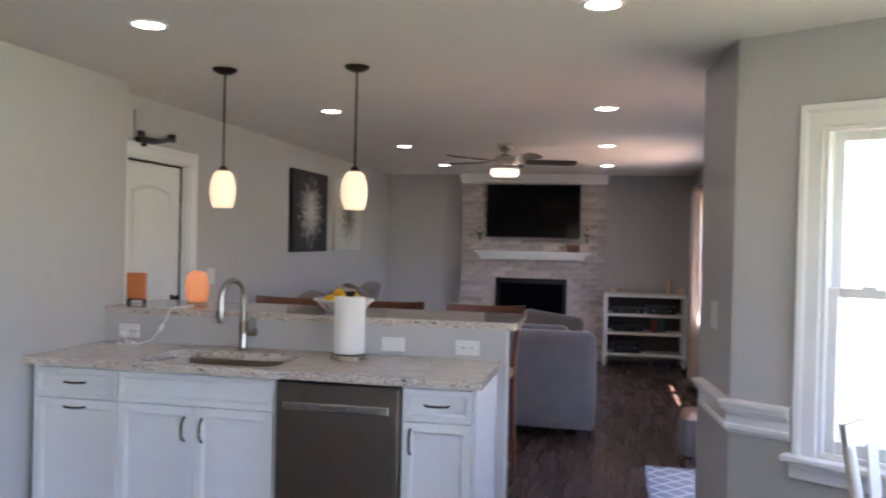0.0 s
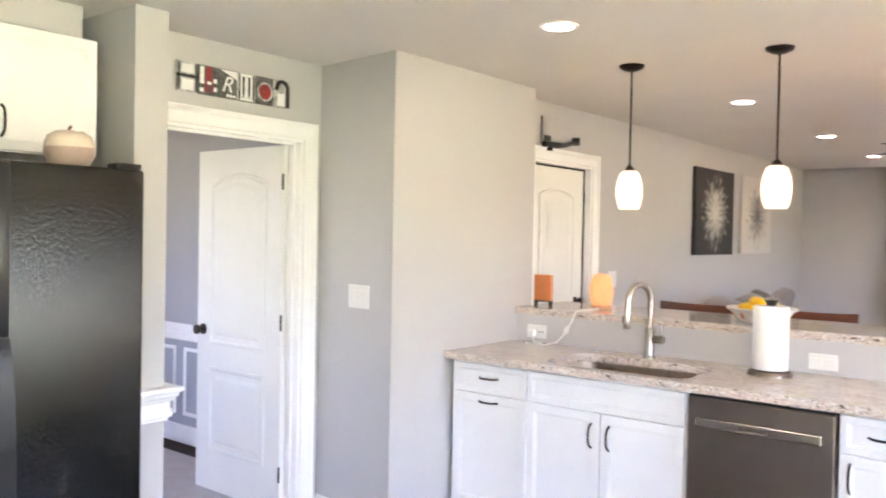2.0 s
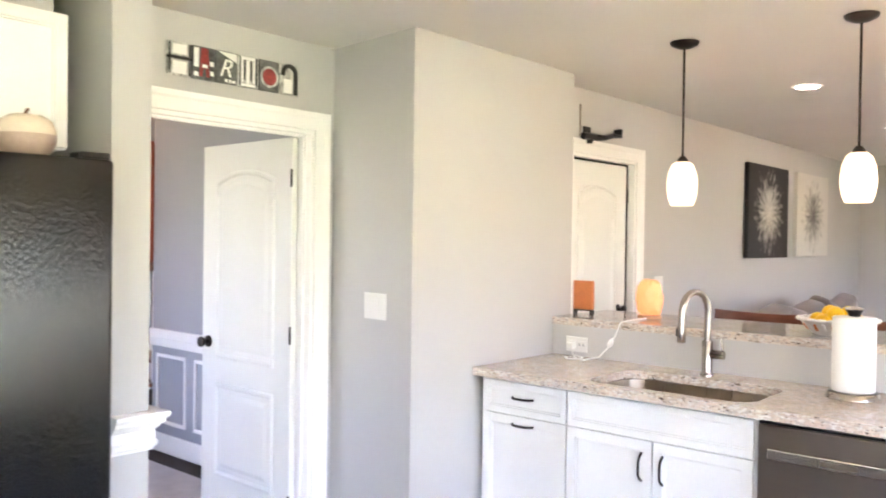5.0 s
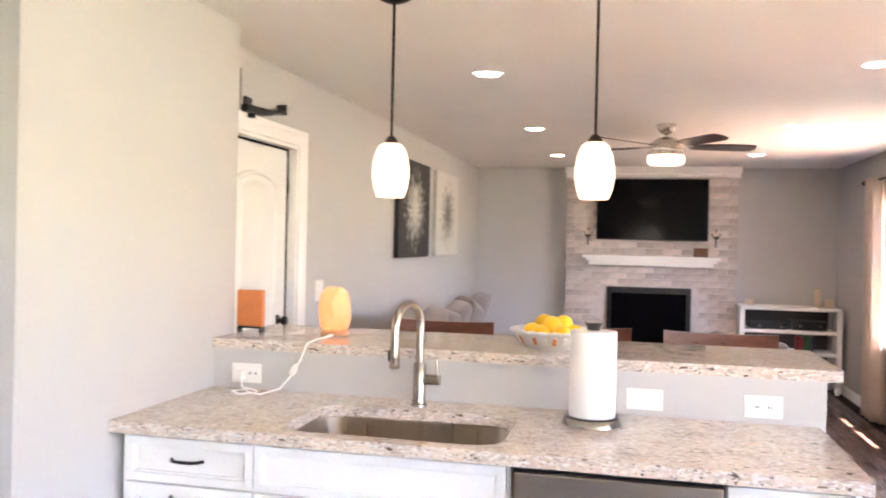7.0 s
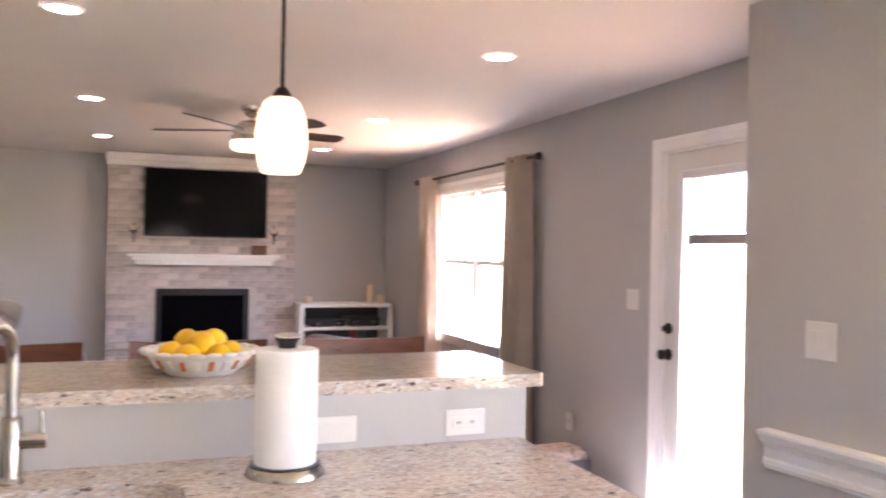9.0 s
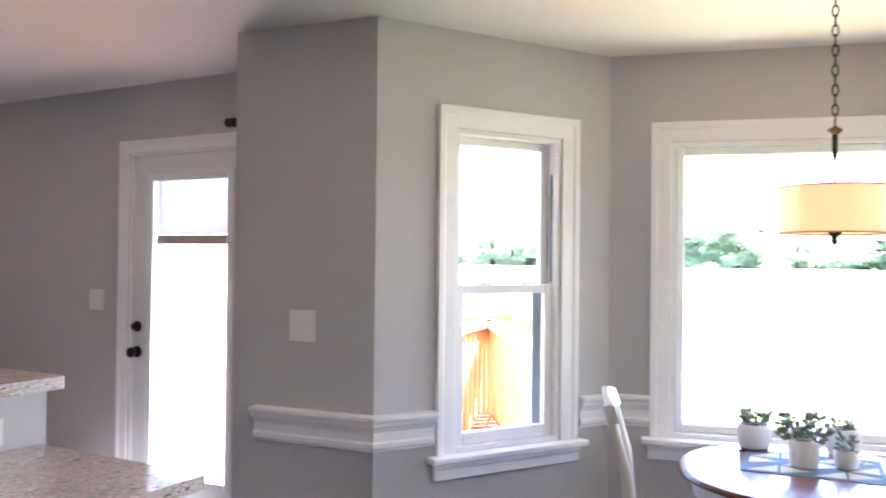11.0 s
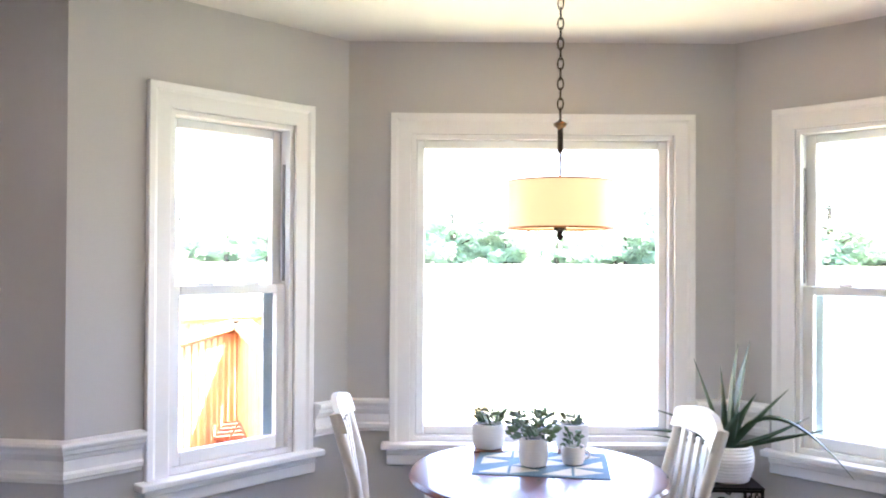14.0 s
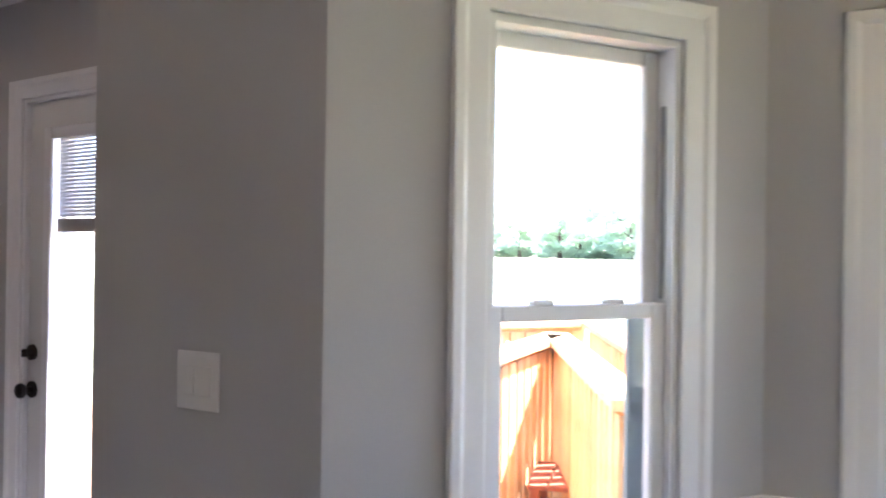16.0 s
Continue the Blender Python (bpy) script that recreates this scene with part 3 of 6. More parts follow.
tube(bm, [(0.808, -0.092, 1.02), (0.808, -0.07, 1.02), (0.79, -0.06, 1.022), (0.72, -0.06, 1.03)], [0.008, 0.008, 0.008, 0.006], 8)
part("storm_handle", bm, M_STEEL, deck_door, "grey metal storm door lever", smooth=True)
bm = bmesh.new()
knob(bm, 0.815, 0.0, 0.957)
part("door_knob", bm, M_BRONZE, deck_door, "dark bronze round knob", smooth=True)
bm = bmesh.new()
vs = lathe(bm, [(0.03, 0), (0.03, 0.012), (0.016, 0.02), (0.014, 0.03)], 16)
bmesh.ops.transform(bm, matrix=Matrix.Translation((0.815, 0, 1.098)) @ Matrix.Rotation(radians(-90), 4, "X"), verts=vs)
box(bm, 0.811, 0.819, 0.028, 0.045, 1.083, 1.113, bev=0.002)
part("deadbolt", bm, M_BRONZE, deck_door, "dark bronze deadbolt", smooth=True)

# ---- peninsula ----
CAB_Y = 4.49


def pull(bm, c, length, axis):
    """An arched bar pull standing out along -y from c."""
    pts = []
    for j in range(9):
        f = j / 8 - 0.5
        off = -0.030 * (1 - (2 * f) ** 4) - 0.002
        pts.append((c[0] + (f * length if axis == "x" else 0), c[1] + off, c[2] + (f * length if axis == "z" else 0)))
    tube(bm, pts, 0.0055, 8)


def shaker(bm, x0, x1, z0, z1, y, rail=0.055):
    """A recessed-panel front whose face lies at y and whose back lies behind it."""
    vs = box(bm, x0, x1, y, y + 0.02, z0, z1, bev=0.0015)
    face = max((f for f in {f for v in vs for f in v.link_faces} if f.normal.y < -0.99), key=lambda f: f.calc_area())
    for width, depth in ((rail, 0.0), (0.003, -0.006), (0.008, -0.001), (0.003, -0.006)):
        bmesh.ops.inset_region(bm, faces=[face], thickness=width, depth=depth)


def base_cabinet(label, x0, x1, fronts, open_top=False):
    c = thing("base_cabinet", pose(x0, CAB_Y, 0), label, "cabinet", "base cabinets under the counter")
    w = x1 - x0
    if open_top:
        for nm, d in (("side_panel", (0.0, 0.018, 0.021, 0.60, 0.10, 0.874)), ("side_panel", (w - 0.018, w, 0.021, 0.60, 0.10, 0.874)), ("face_frame", (0.018, w - 0.018, 0.021, 0.04, 0.10, 0.874)), ("back_panel", (0.018, w - 0.018, 0.58, 0.60, 0.10, 0.874)), ("bottom_panel", (0.018, w - 0.018, 0.04, 0.58, 0.10, 0.12))):
            boxes(nm, [d], M_CAB, c)
    else:
        boxes("body", [(0.0, w, 0.021, 0.60, 0.10, 0.874)], M_CAB, c)
    boxes("toe_kick", [(0.0, w, 0.08, 0.60, 0.0, 0.0995)], M_CAB, c)
    for name, a, b, lo, hi, pull_at, axis in fronts:
        bm = bmesh.new()
        shaker(bm, a, b, lo, hi, 0.0, 0.055 if hi - lo > 0.2 else 0.035)
        f = part(name, bm, M_CAB, c)
        if pull_at:
            bm = bmesh.new()
            pull(bm, (pull_at[0], 0.0, pull_at[1]), 0.115, axis)
            part("handle", bm, M_BRONZE, f, "dark bronze arched pull", smooth=True)
    return c


g = 0.003
base_cabinet("white shaker base cabinet with drawer over door", -2.585, -2.108, [
    ("drawer_front", 0.02, 0.479, 0.715, 0.862, (0.25, 0.795), "x"), ("cabinet_door", 0.02, 0.479, 0.115, 0.708, (0.25, 0.672), "x")])
base_cabinet("white shaker sink base cabinet with two doors", -2.105, -1.275, [
    ("drawer_front", 0.005, 0.818, 0.715, 0.862, None, "x"), ("cabinet_door", 0.005, 0.408, 0.115, 0.708, (0.365, 0.60), "z"), ("cabinet_door", 0.415, 0.818, 0.115, 0.708, (0.458, 0.60), "z")], open_top=True)
base_cabinet("narrow white shaker base cabinet with drawer", -0.665, -0.335, [
    ("drawer_front", 0.005, 0.325, 0.715, 0.862, (0.165, 0.79), "x"), ("cabinet_door", 0.005, 0.325, 0.115, 0.708, (0.045, 0.62), "z")])

dw = thing("dishwasher", pose(-1.268, CAB_Y, 0), "dark stainless steel dishwasher under the counter", "dishwasher")
boxes("body", [(0.004, 0.596, 0.03, 0.58, 0.01, 0.868)], M_BLACK, dw)
bm = bmesh.new()
box(bm, 0.004, 0.596, -0.022, 0.028, 0.11, 0.857, bev=0.006, seg=2)
part("door", bm, M_DWSTEEL, dw, "brushed stainless door")
boxes("control_strip", [(0.004, 0.596, -0.014, 0.028, 0.8585, 0.867)], M_BLACK, dw, bev=0.003)
bm = bmesh.new()
box(bm, 0.045, 0.555, -0.046, -0.034, 0.735, 0.777, bev=0.005, seg=2)
box(bm, 0.06, 0.085, -0.036, -0.021, 0.745, 0.767)
box(bm, 0.515, 0.54, -0.036, -0.021, 0.745, 0.767)
part("bar_handle", bm, M_STEEL, dw, "bright steel bar handle")
boxes("badge", [(0.23, 0.35, -0.049, -0.0465, 0.748, 0.765)], M_DWSTEEL, dw)
boxes("toe_panel", [(0.004, 0.596, 0.05, 0.06, 0.012, 0.105)], M_BLACK, dw)


def rounded(x0, x1, y0, y1, r, n=6):
    pts = []
    for cx, cy, a0 in ((x1 - r, y1 - r, 0), (x0 + r, y1 - r, 90), (x0 + r, y0 + r, 180), (x1 - r, y0 + r, 270)):
        for j in range(n + 1):
            a = radians(a0 + 90 * j / n)
            pts.append((cx + r * math.cos(a), cy + r * math.sin(a)))
    return pts


# counter slab with a sink cut-out
SX0, SX1, SY0, SY1 = -2.04, -1.31, 4.512, 4.95
counter = thing("countertop", pose(0, 0, 0), "speckled beige and grey granite countertop with sink cut-out", "countertop")
bm = bmesh.new()
outer, inner = rounded(-2.607, -0.292, 4.452, 5.139, 0.008), rounded(SX0, SX1, SY0, SY1, 0.10)
rings = [[bm.verts.new((x, y, z)) for x, y in pts] for pts, z in ((outer, 0.914), (inner, 0.914), (inner, 0.876), (outer, 0.876))]
for i in range(4):
    a, b = rings[i], rings[(i + 1) % 4]
    for k in range(len(a)):
        bm.faces.new((a[k], a[(k + 1) % len(a)], b[(k + 1) % len(a)], b[k]))
part("slab", bm, M_GRANITE, counter)

sink = thing("sink", pose(0, 0, 0), "undermount stainless steel sink bowl", "sink")
bm = bmesh.new()
rings = []
for inset, z, r in ((-0.008, 0.8755, 0.105), (0.004, 0.873, 0.10), (0.010, 0.80, 0.095), (0.018, 0.70, 0.09), (0.06, 0.683, 0.06)):
    rings.append([bm.verts.new((x, y, z)) for x, y in rounded(SX0 + inset, SX1 - inset, SY0 + inset, SY1 - inset, r)])
for a, b in zip(rings, rings[1:]):
    for k in range(len(a)):
        bm.faces.new((a[k], a[(k + 1) % len(a)], b[(k + 1) % len(a)], b[k]))
bm.faces.new(rings[-1])
part("basin", bm, mat("satin_sink_steel", (0.44, 0.37, 0.30), 0.3, 1.0, vary=0.06, scale=3, bump=0.02, fine=300, stretch=(30, 1, 1)), sink, smooth=True)
bm = bmesh.new()
lathe(bm, [(0.045, 0.684), (0.045, 0.688), (0.03, 0.686), (0.005, 0.685)], 20, (-1.665, 4.705))
part("drain", bm, M_DWSTEEL, sink, smooth=True)

faucet = thing("faucet", pose(-1.70, 5.03, 0.914), "brushed nickel pull-down gooseneck kitchen faucet", "faucet")
bm = bmesh.new()
lathe(bm, [(0.031, 0), (0.031, 0.006), (0.026, 0.01), (0.024, 0.02), (0.024, 0.155), (0.021, 0.16)], 20)
part("body", bm, M_NICKEL, faucet, smooth=True)
bm = bmesh.new()
pts = [(0, 0, 0.15), (0, 0, 0.28)] + [(-0.025 * (1 - math.cos(radians(a))), -0.08 * (1 - math.cos(radians(a))), 0.30 + 0.083 * math.sin(radians(a))) for a in range(0, 181, 15)]
pts += [(-0.05, -0.163, 0.26)]
tube(bm, pts, 0.0155, 12)
part("gooseneck", bm, M_NICKEL, faucet, smooth=True)
bm = bmesh.new()
tube(bm, [(-0.05, -0.163, 0.262), (-0.05, -0.164, 0.22), (-0.05, -0.166, 0.165), (-0.05, -0.166, 0.160)], [0.015, 0.0175, 0.019, 0.016], 14)
part("spray_head", bm, M_NICKEL, faucet, smooth=True)
boxes("spray_button", [(-0.074, -0.064, -0.173, -0.157, 0.185, 0.225)], M_BLACK, faucet, "black spray selector", bev=0.003)
bm = bmesh.new()
tube(bm, [(0.018, 0, 0.10), (0.078, 0, 0.10)], 0.020, 16)
tube(bm, [(0.062, 0, 0.105), (0.068, 0, 0.13), (0.066, -0.002, 0.172)], [0.008, 0.006, 0.005], 8)
part("handle", bm, M_NICKEL, faucet, smooth=True)

pony = boxes("wall_pony", [(-2.606, -0.27, 5.141, 5.275, 0.0, 1.074)], M_WALL)
tagged(pony, "light grey painted half wall behind the counter", "half wall", kind="structure")
ep = boxes("trim_end_panel", [(-0.334, -0.316, 4.49, 5.138, 0.0, 0.874)], M_CAB, bev=0.001)
tagged(ep, "white painted cabinet end panel", "end panel", kind="structure")
bar = thing("bar_counter", pose(0, 0, 0), "raised granite bar top on the half wall", "countertop")
bm = bmesh.new()
extrude_poly(bm, rounded(-2.606, -0.22, 5.12, 5.71, 0.012, 3), 1.0745, 1.114)
part("slab", bm, M_GRANITE, bar)


def wall_plate(m, w, h, label, kind_of, rockers):
    t = thing("wall_plate", m, label, kind_of)
    bm = bmesh.new()
    box(bm, -w / 2, w / 2, 0.0005, 0.006, -h / 2, h / 2, bev=0.002, seg=2)
    part("plate", bm, M_PLATE, t)
    for x, z, a, b in rockers:
        boxes("rocker", [(x - a / 2, x + a / 2, 0.0045, 0.0085, z - b / 2, z + b / 2)], M_PLATE, t, bev=0.001)
        if kind_of == "outlet":
            for dx in (-0.3, -0.2, 0.2, 0.3):
                boxes("socket_slot", [(x + a * dx - 0.0015, x + a * dx + 0.0015, 0.0086, 0.0089, z - b * 0.14, z + b * 0.14)], M_BLACK, t)
    return t


def facing_south(x, y, z):
    return pose(x, y, z, 0, 0, 180)


wall_plate(facing_south(-0.882, 5.141, 0.972), 0.128, 0.075, "white double rocker switch plate on the half wall", "switch", [(-0.03, 0, 0.05, 0.035), (0.03, 0, 0.05, 0.035)])
wall_plate(facing_south(-0.477, 5.141, 0.972), 0.128, 0.078, "white outlet plate on the half wall", "outlet", [(0.0, 0, 0.085, 0.034)])
wall_plate(facing_south(-2.455, 5.141, 0.976), 0.128, 0.078, "white outlet plate on the half wall", "outlet", [(-0.03, 0, 0.05, 0.036), (0.03, 0, 0.05, 0.036)])
wall_plate(on(*seg(11), 0.255, 0, 1.207), 0.165, 0.12, "white triple rocker switch plate on the wall", "switch", [(-0.047, 0, 0.032, 0.066), (0, 0, 0.032, 0.066), (0.047, 0, 0.032, 0.066)])
wall_plate(on(*seg(8), 11.92 - 6.76, 0, 1.215), 0.125, 0.125, "white double rocker switch plate on the wall", "switch", [(-0.026, 0, 0.034, 0.066), (0.026, 0, 0.034, 0.066)])
wall_plate(on(*seg(6), 6.857 - 5.299, 0, 1.237), 0.118, 0.118, "white double rocker switch plate beside the deck door", "switch", [(-0.024, 0, 0.033, 0.066), (0.024, 0, 0.033, 0.066)])
wall_plate(on(*seg(6), 7.565 - 5.299, 0, 0.391), 0.075, 0.115, "white outlet plate low on the wall", "outlet", [(0, 0, 0.034, 0.066)])
wall_plate(on(*seg(4), 0.33, 0, 1.214), 0.122, 0.128, "white double rocker switch plate on the wall", "switch", [(-0.026, 0, 0.034, 0.066), (0.026, 0, 0.034, 0.066)])
wall_plate(on(*seg(3), 0.52, 0, 0.40), 0.075, 0.115, "white outlet plate low on the wall", "outlet", [(0, 0, 0.034, 0.066)])


# ---- ceiling lights ----
can = thing("recessed_light", pose(-1.722, 6.435, H), "round recessed ceiling light, switched on", "ceiling light", "recessed lights in the ceiling")
bm = bmesh.new()
lathe(bm, [(0.062, -0.003), (0.066, -0.007), (0.082, -0.004), (0.084, -0.0005)], 32, cap=False)
part("trim_ring", bm, M_TRIM, can, smooth=True)
bm = bmesh.new()
lathe(bm, [(0.063, -0.003), (0.063, -0.0015)], 32)
part("lens", bm, M_CAN, can, "glowing frosted lens")
for x, y in ((-1.722, 8.555), (-1.722, 10.482), (0.20, 6.435), (0.20, 8.555), (0.20, 10.482), (-1.724, 4.09), (0.20, 4.02), (-1.724, 1.75), (0.19, 1.75)):
    copy_thing(can, pose(x, y, H))

pend = thing("pendant_light", pose(-1.82, 4.998, H), "white glass barrel pendant lamp on a bronze stem, lit", "pendant light", "pendants over the bar")
bm = bmesh.new()
lathe(bm, [(0.066, -0.001), (0.066, -0.006), (0.06, -0.016), (0.035, -0.028), (0.012, -0.034)], 28)
part("canopy", bm, M_BRONZE, pend, smooth=True)
bm = bmesh.new()
lathe(bm, [(0.0055, -0.03), (0.0055, -0.54)], 10)
part("stem", bm, M_BRONZE, pend, smooth=True)
bm = bmesh.new()
lathe(bm, [(0.012, -0.525), (0.02, -0.535), (0.03, -0.55), (0.034, -0.553)], 20)
part("cap", bm, M_BRONZE, pend, smooth=True)
bm = bmesh.new()
lathe(bm, [(0.032, -0.552), (0.048, -0.565), (0.062, -0.60), (0.069, -0.645), (0.069, -0.68), (0.062, -0.72), (0.052, -0.748), (0.047, -0.752)], 32)
part("shade", bm, M_BULB, pend, "glowing white glass shade", smooth=True)
copy_thing(pend, pose(-1.074, 4.998, H))

fan = thing("ceiling_fan", pose(-0.72, 8.40, H), "brushed nickel ceiling fan with dark blades and a lit glass bowl", "ceiling fan")
bm = bmesh.new()
lathe(bm, [(0.07, -0.001), (0.07, -0.03), (0.05, -0.06), (0.02, -0.075)], 28)
part("canopy", bm, M_STEEL, fan, smooth=True)
bm = bmesh.new()
lathe(bm, [(0.014, -0.07), (0.014, -0.10)], 12)
part("downrod", bm, M_STEEL, fan, smooth=True)
bm = bmesh.new()
lathe(bm, [(0.03, -0.095), (0.07, -0.105), (0.11, -0.135), (0.125, -0.17), (0.12, -0.20), (0.135, -0.205), (0.135, -0.235), (0.12, -0.24)], 32)
part("motor_housing", bm, M_STEEL, fan, smooth=True)
bm = bmesh.new()
lathe(bm, [(0.132, -0.2405), (0.135, -0.26), (0.132, -0.285), (0.11, -0.30), (0.03, -0.305)], 32)
part("light_bowl", bm, M_FANGLASS, fan, "glowing frosted glass bowl", smooth=True)
M_BLADE = mat("dark_walnut_blade", (0.035, 0.024, 0.022), 0.35, vary=0.3, scale=4, stretch=(1, 10, 1))
for j in range(5):
    rot = Matrix.Rotation(radians(72 * j + 14), 4, "Z")
    bm = bmesh.new()
    box(bm, 0.11, 0.21, -0.02, 0.02, -0.168, -0.160, bev=0.003)
    br = part("blade_arm", bm, M_STEEL, fan, at=rot)
    bm = bmesh.new()
    pts = [(0.19, -0.055), (0.30, -0.066), (0.60, -0.075), (0.655, -0.06), (0.67, 0.0), (0.655, 0.05), (0.60, 0.066), (0.30, 0.062), (0.19, 0.05)]
    extrude_poly(bm, pts, -0.004, 0.003)
    part("blade", bm, M_BLADE, fan, at=rot @ Matrix.Translation((0, 0, -0.163)) @ Matrix.Rotation(radians(-12), 4, "X"))


# ---- family room ----
chim_x0, chim_x1, CH_Y = -1.71, 0.19, 11.72
FX0, FX1, FZ1 = -1.232, -0.294, 1.057
chimney = thing("fireplace", pose(0, 0, 0), "whitewashed brick fireplace with white mantel and black gas insert", "fireplace")
for d in ((-1.705, FX0, CH_Y + 0.012, 11.917, 0, H - 0.002), (FX1, 0.185, CH_Y + 0.012, 11.917, 0, H - 0.002), (FX0, FX1, CH_Y + 0.012, 11.917, FZ1, H - 0.002)):
    boxes("mortar_bed", [d], M_MORTAR, chimney)
bm = bmesh.new()
box(bm, -1.51, 0.0, 11.54, 11.714, 1.385, 1.417, bev=0.004)
box(bm, -1.47, -0.04, 11.56, 11.714, 1.352, 1.3845, bev=0.006, seg=2)
box(bm, -1.44, -0.07, 11.59, 11.714, 1.305, 1.3515, bev=0.008, seg=2)
part("mantel_shelf", bm, M_TRIM, chimney, "white painted mantel shelf")
bm = bmesh.new()
box(bm, -1.735, 0.215, 11.66, 11.717, 2.36, 2.438, bev=0.01, seg=2)
box(bm, -1.725, 0.205, 11.685, 11.717, 2.31, 2.3595, bev=0.008, seg=2)
part("crown_moulding", bm, M_TRIM, chimney, "white crown moulding")
bm = bmesh.new()
for a, b, c, d in ((FX0, FX0 + 0.05, 0.02, FZ1), (FX1 - 0.05, FX1, 0.02, FZ1), (FX0 + 0.05, FX1 - 0.05, FZ1 - 0.07, FZ1), (FX0 + 0.05, FX1 - 0.05, 0.02, 0.12)):
    box(bm, a, b, CH_Y - 0.022, CH_Y + 0.02, c, d, bev=0.004)
part("insert_frame", bm, M_BLACK, chimney, "black metal insert frame")
boxes("insert_glass", [(FX0 + 0.045, FX1 - 0.045, CH_Y, CH_Y + 0.006, 0.115, FZ1 - 0.065)], M_SCREEN, chimney, "dark insert glass")
boxes("firebox", [(FX0 + 0.002, FX1 - 0.002, CH_Y + 0.03, 11.915, 0.02, FZ1 - 0.002)], M_BLACK, chimney)

tv = thing("television", pose(-0.75, 11.63, 1.943), "black flat-screen television mounted on the brick", "television")
boxes("casing", [(-0.615, 0.615, -0.015, 0.03, -0.348, 0.348)], M_BLACK, tv, bev=0.006)
boxes("screen", [(-0.603, 0.603, -0.0185, -0.0155, -0.332, 0.338)], M_SCREEN, tv, "glossy dark screen")
boxes("wall_mount", [(-0.2, 0.2, 0.03, 0.088, -0.15, 0.15)], M_BLACK, tv)


def sconce(x):
    s = thing("candle_sconce", pose(x, 11.717, 1.64), "small dark metal candle sconce on the brick", "sconce")
    bm = bmesh.new()
    tube(bm, [(0, -0.004, -0.06), (0, -0.02, -0.08), (0, -0.06, -0.07), (0, -0.075, -0.03), (0, -0.075, 0.0)], 0.006)
    tube(bm, [(0, -0.004, -0.11), (0, -0.004, 0.09)], 0.007)
    tube(bm, [(-0.05, -0.01, 0.05), (-0.03, -0.02, 0.0), (0, -0.012, -0.03), (0.03, -0.02, 0.0), (0.05, -0.01, 0.05)], 0.005)
    lathe(bm, [(0.028, 0.0), (0.03, 0.005), (0.02, 0.012)], 14, (0, -0.075))
    part("bracket", bm, M_IRON, s, smooth=True)
    bm = bmesh.new()
    lathe(bm, [(0.016, 0.012), (0.016, 0.06)], 12, (0, -0.075))
    part("candle", bm, M_CANDLE, s)


sconce(-1.46)
sconce(-0.045)
orn = thing("mantel_ornament", pose(-0.21, 11.62, 1.418), "small woven brown box on the mantel", "ornament")
boxes("box_body", [(-0.075, 0.075, -0.04, 0.04, 0, 0.075)], mat("woven_brown", (0.16, 0.09, 0.05), 0.8, vary=0.4, scale=40, bump=0.6), orn, bev=0.006)
boxes("lid", [(-0.078, 0.078, -0.043, 0.043, 0.0755, 0.10)], M_CHERRY, orn, bev=0.004)

console = thing("media_console", pose(0.70, 11.58, 0), "white wooden media console with open shelves on turned feet", "console")
W2 = 0.485
boxes("top", [(-W2 - 0.02, W2 + 0.02, -0.22, 0.22, 0.875, 0.91)], M_TRIM, console, bev=0.005)
for sx in (-1, 1):
    for sy in (-1, 1):
        boxes("post", [(sx * W2 - 0.028, sx * W2 + 0.028, sy * 0.18 - 0.028, sy * 0.18 + 0.028, 0.12, 0.8745)], M_TRIM, console, bev=0.003)
        bm = bmesh.new()
        lathe(bm, [(0.018, 0.0), (0.03, 0.03), (0.034, 0.06), (0.02, 0.085), (0.03, 0.1), (0.03, 0.1195)], 16, (sx * W2, sy * 0.18))
        part("foot", bm, M_TRIM, console, smooth=True)
for z in (0.13, 0.40, 0.63):
    boxes("shelf", [(-W2 + 0.0285, W2 - 0.0285, -0.20, 0.20, z, z + 0.035)], M_TRIM, console, bev=0.003)
boxes("side_panel", [(-W2 - 0.008, -W2 + 0.008, -0.15, 0.15, 0.13, 0.874)], M_TRIM, console)
boxes("side_panel", [(W2 - 0.008, W2 + 0.008, -0.15, 0.15, 0.13, 0.874)], M_TRIM, console)
# the shade inside the open shelves is put into the dark backboard colour
boxes("back_panel", [(-W2 + 0.0285, W2 - 0.0285, 0.19, 0.198, 0.166, 0.874)], mat("shaded_backboard", (0.10, 0.09, 0.085), 0.7), console)
for x, z, w, h, lab in ((-0.2, 0.665, 0.40, 0.07, "black media player on the shelf"), (0.2, 0.665, 0.36, 0.10, "black receiver on the shelf"), (-0.2, 0.435, 0.40, 0.06, "dark media box on the shelf"), (-0.22, 0.165, 0.34, 0.14, "dark storage box on the low shelf")):
    e = thing("media_box", pose(0.70 + x, 11.56, z), lab, "electronics")
    boxes("housing", [(-w / 2, w / 2, -0.13, 0.13, 0.006, h)], M_BLACK, e, bev=0.003)
    boxes("foot", [(-w / 2 + 0.02, w / 2 - 0.02, -0.11, 0.11, 0.0005, 0.006)], M_BLACK, e)
    for dx in (-0.25, 0.3):
        bm = bmesh.new()
        vs = lathe(bm, [(0.012, 0), (0.012, 0.008)], 12)
        bmesh.ops.transform(bm, matrix=Matrix.Translation((dx * w, -0.1305, h * 0.5)) @ Matrix.Rotation(radians(90), 4, "X"), verts=vs)
        part("dial", bm, M_STEEL, e)
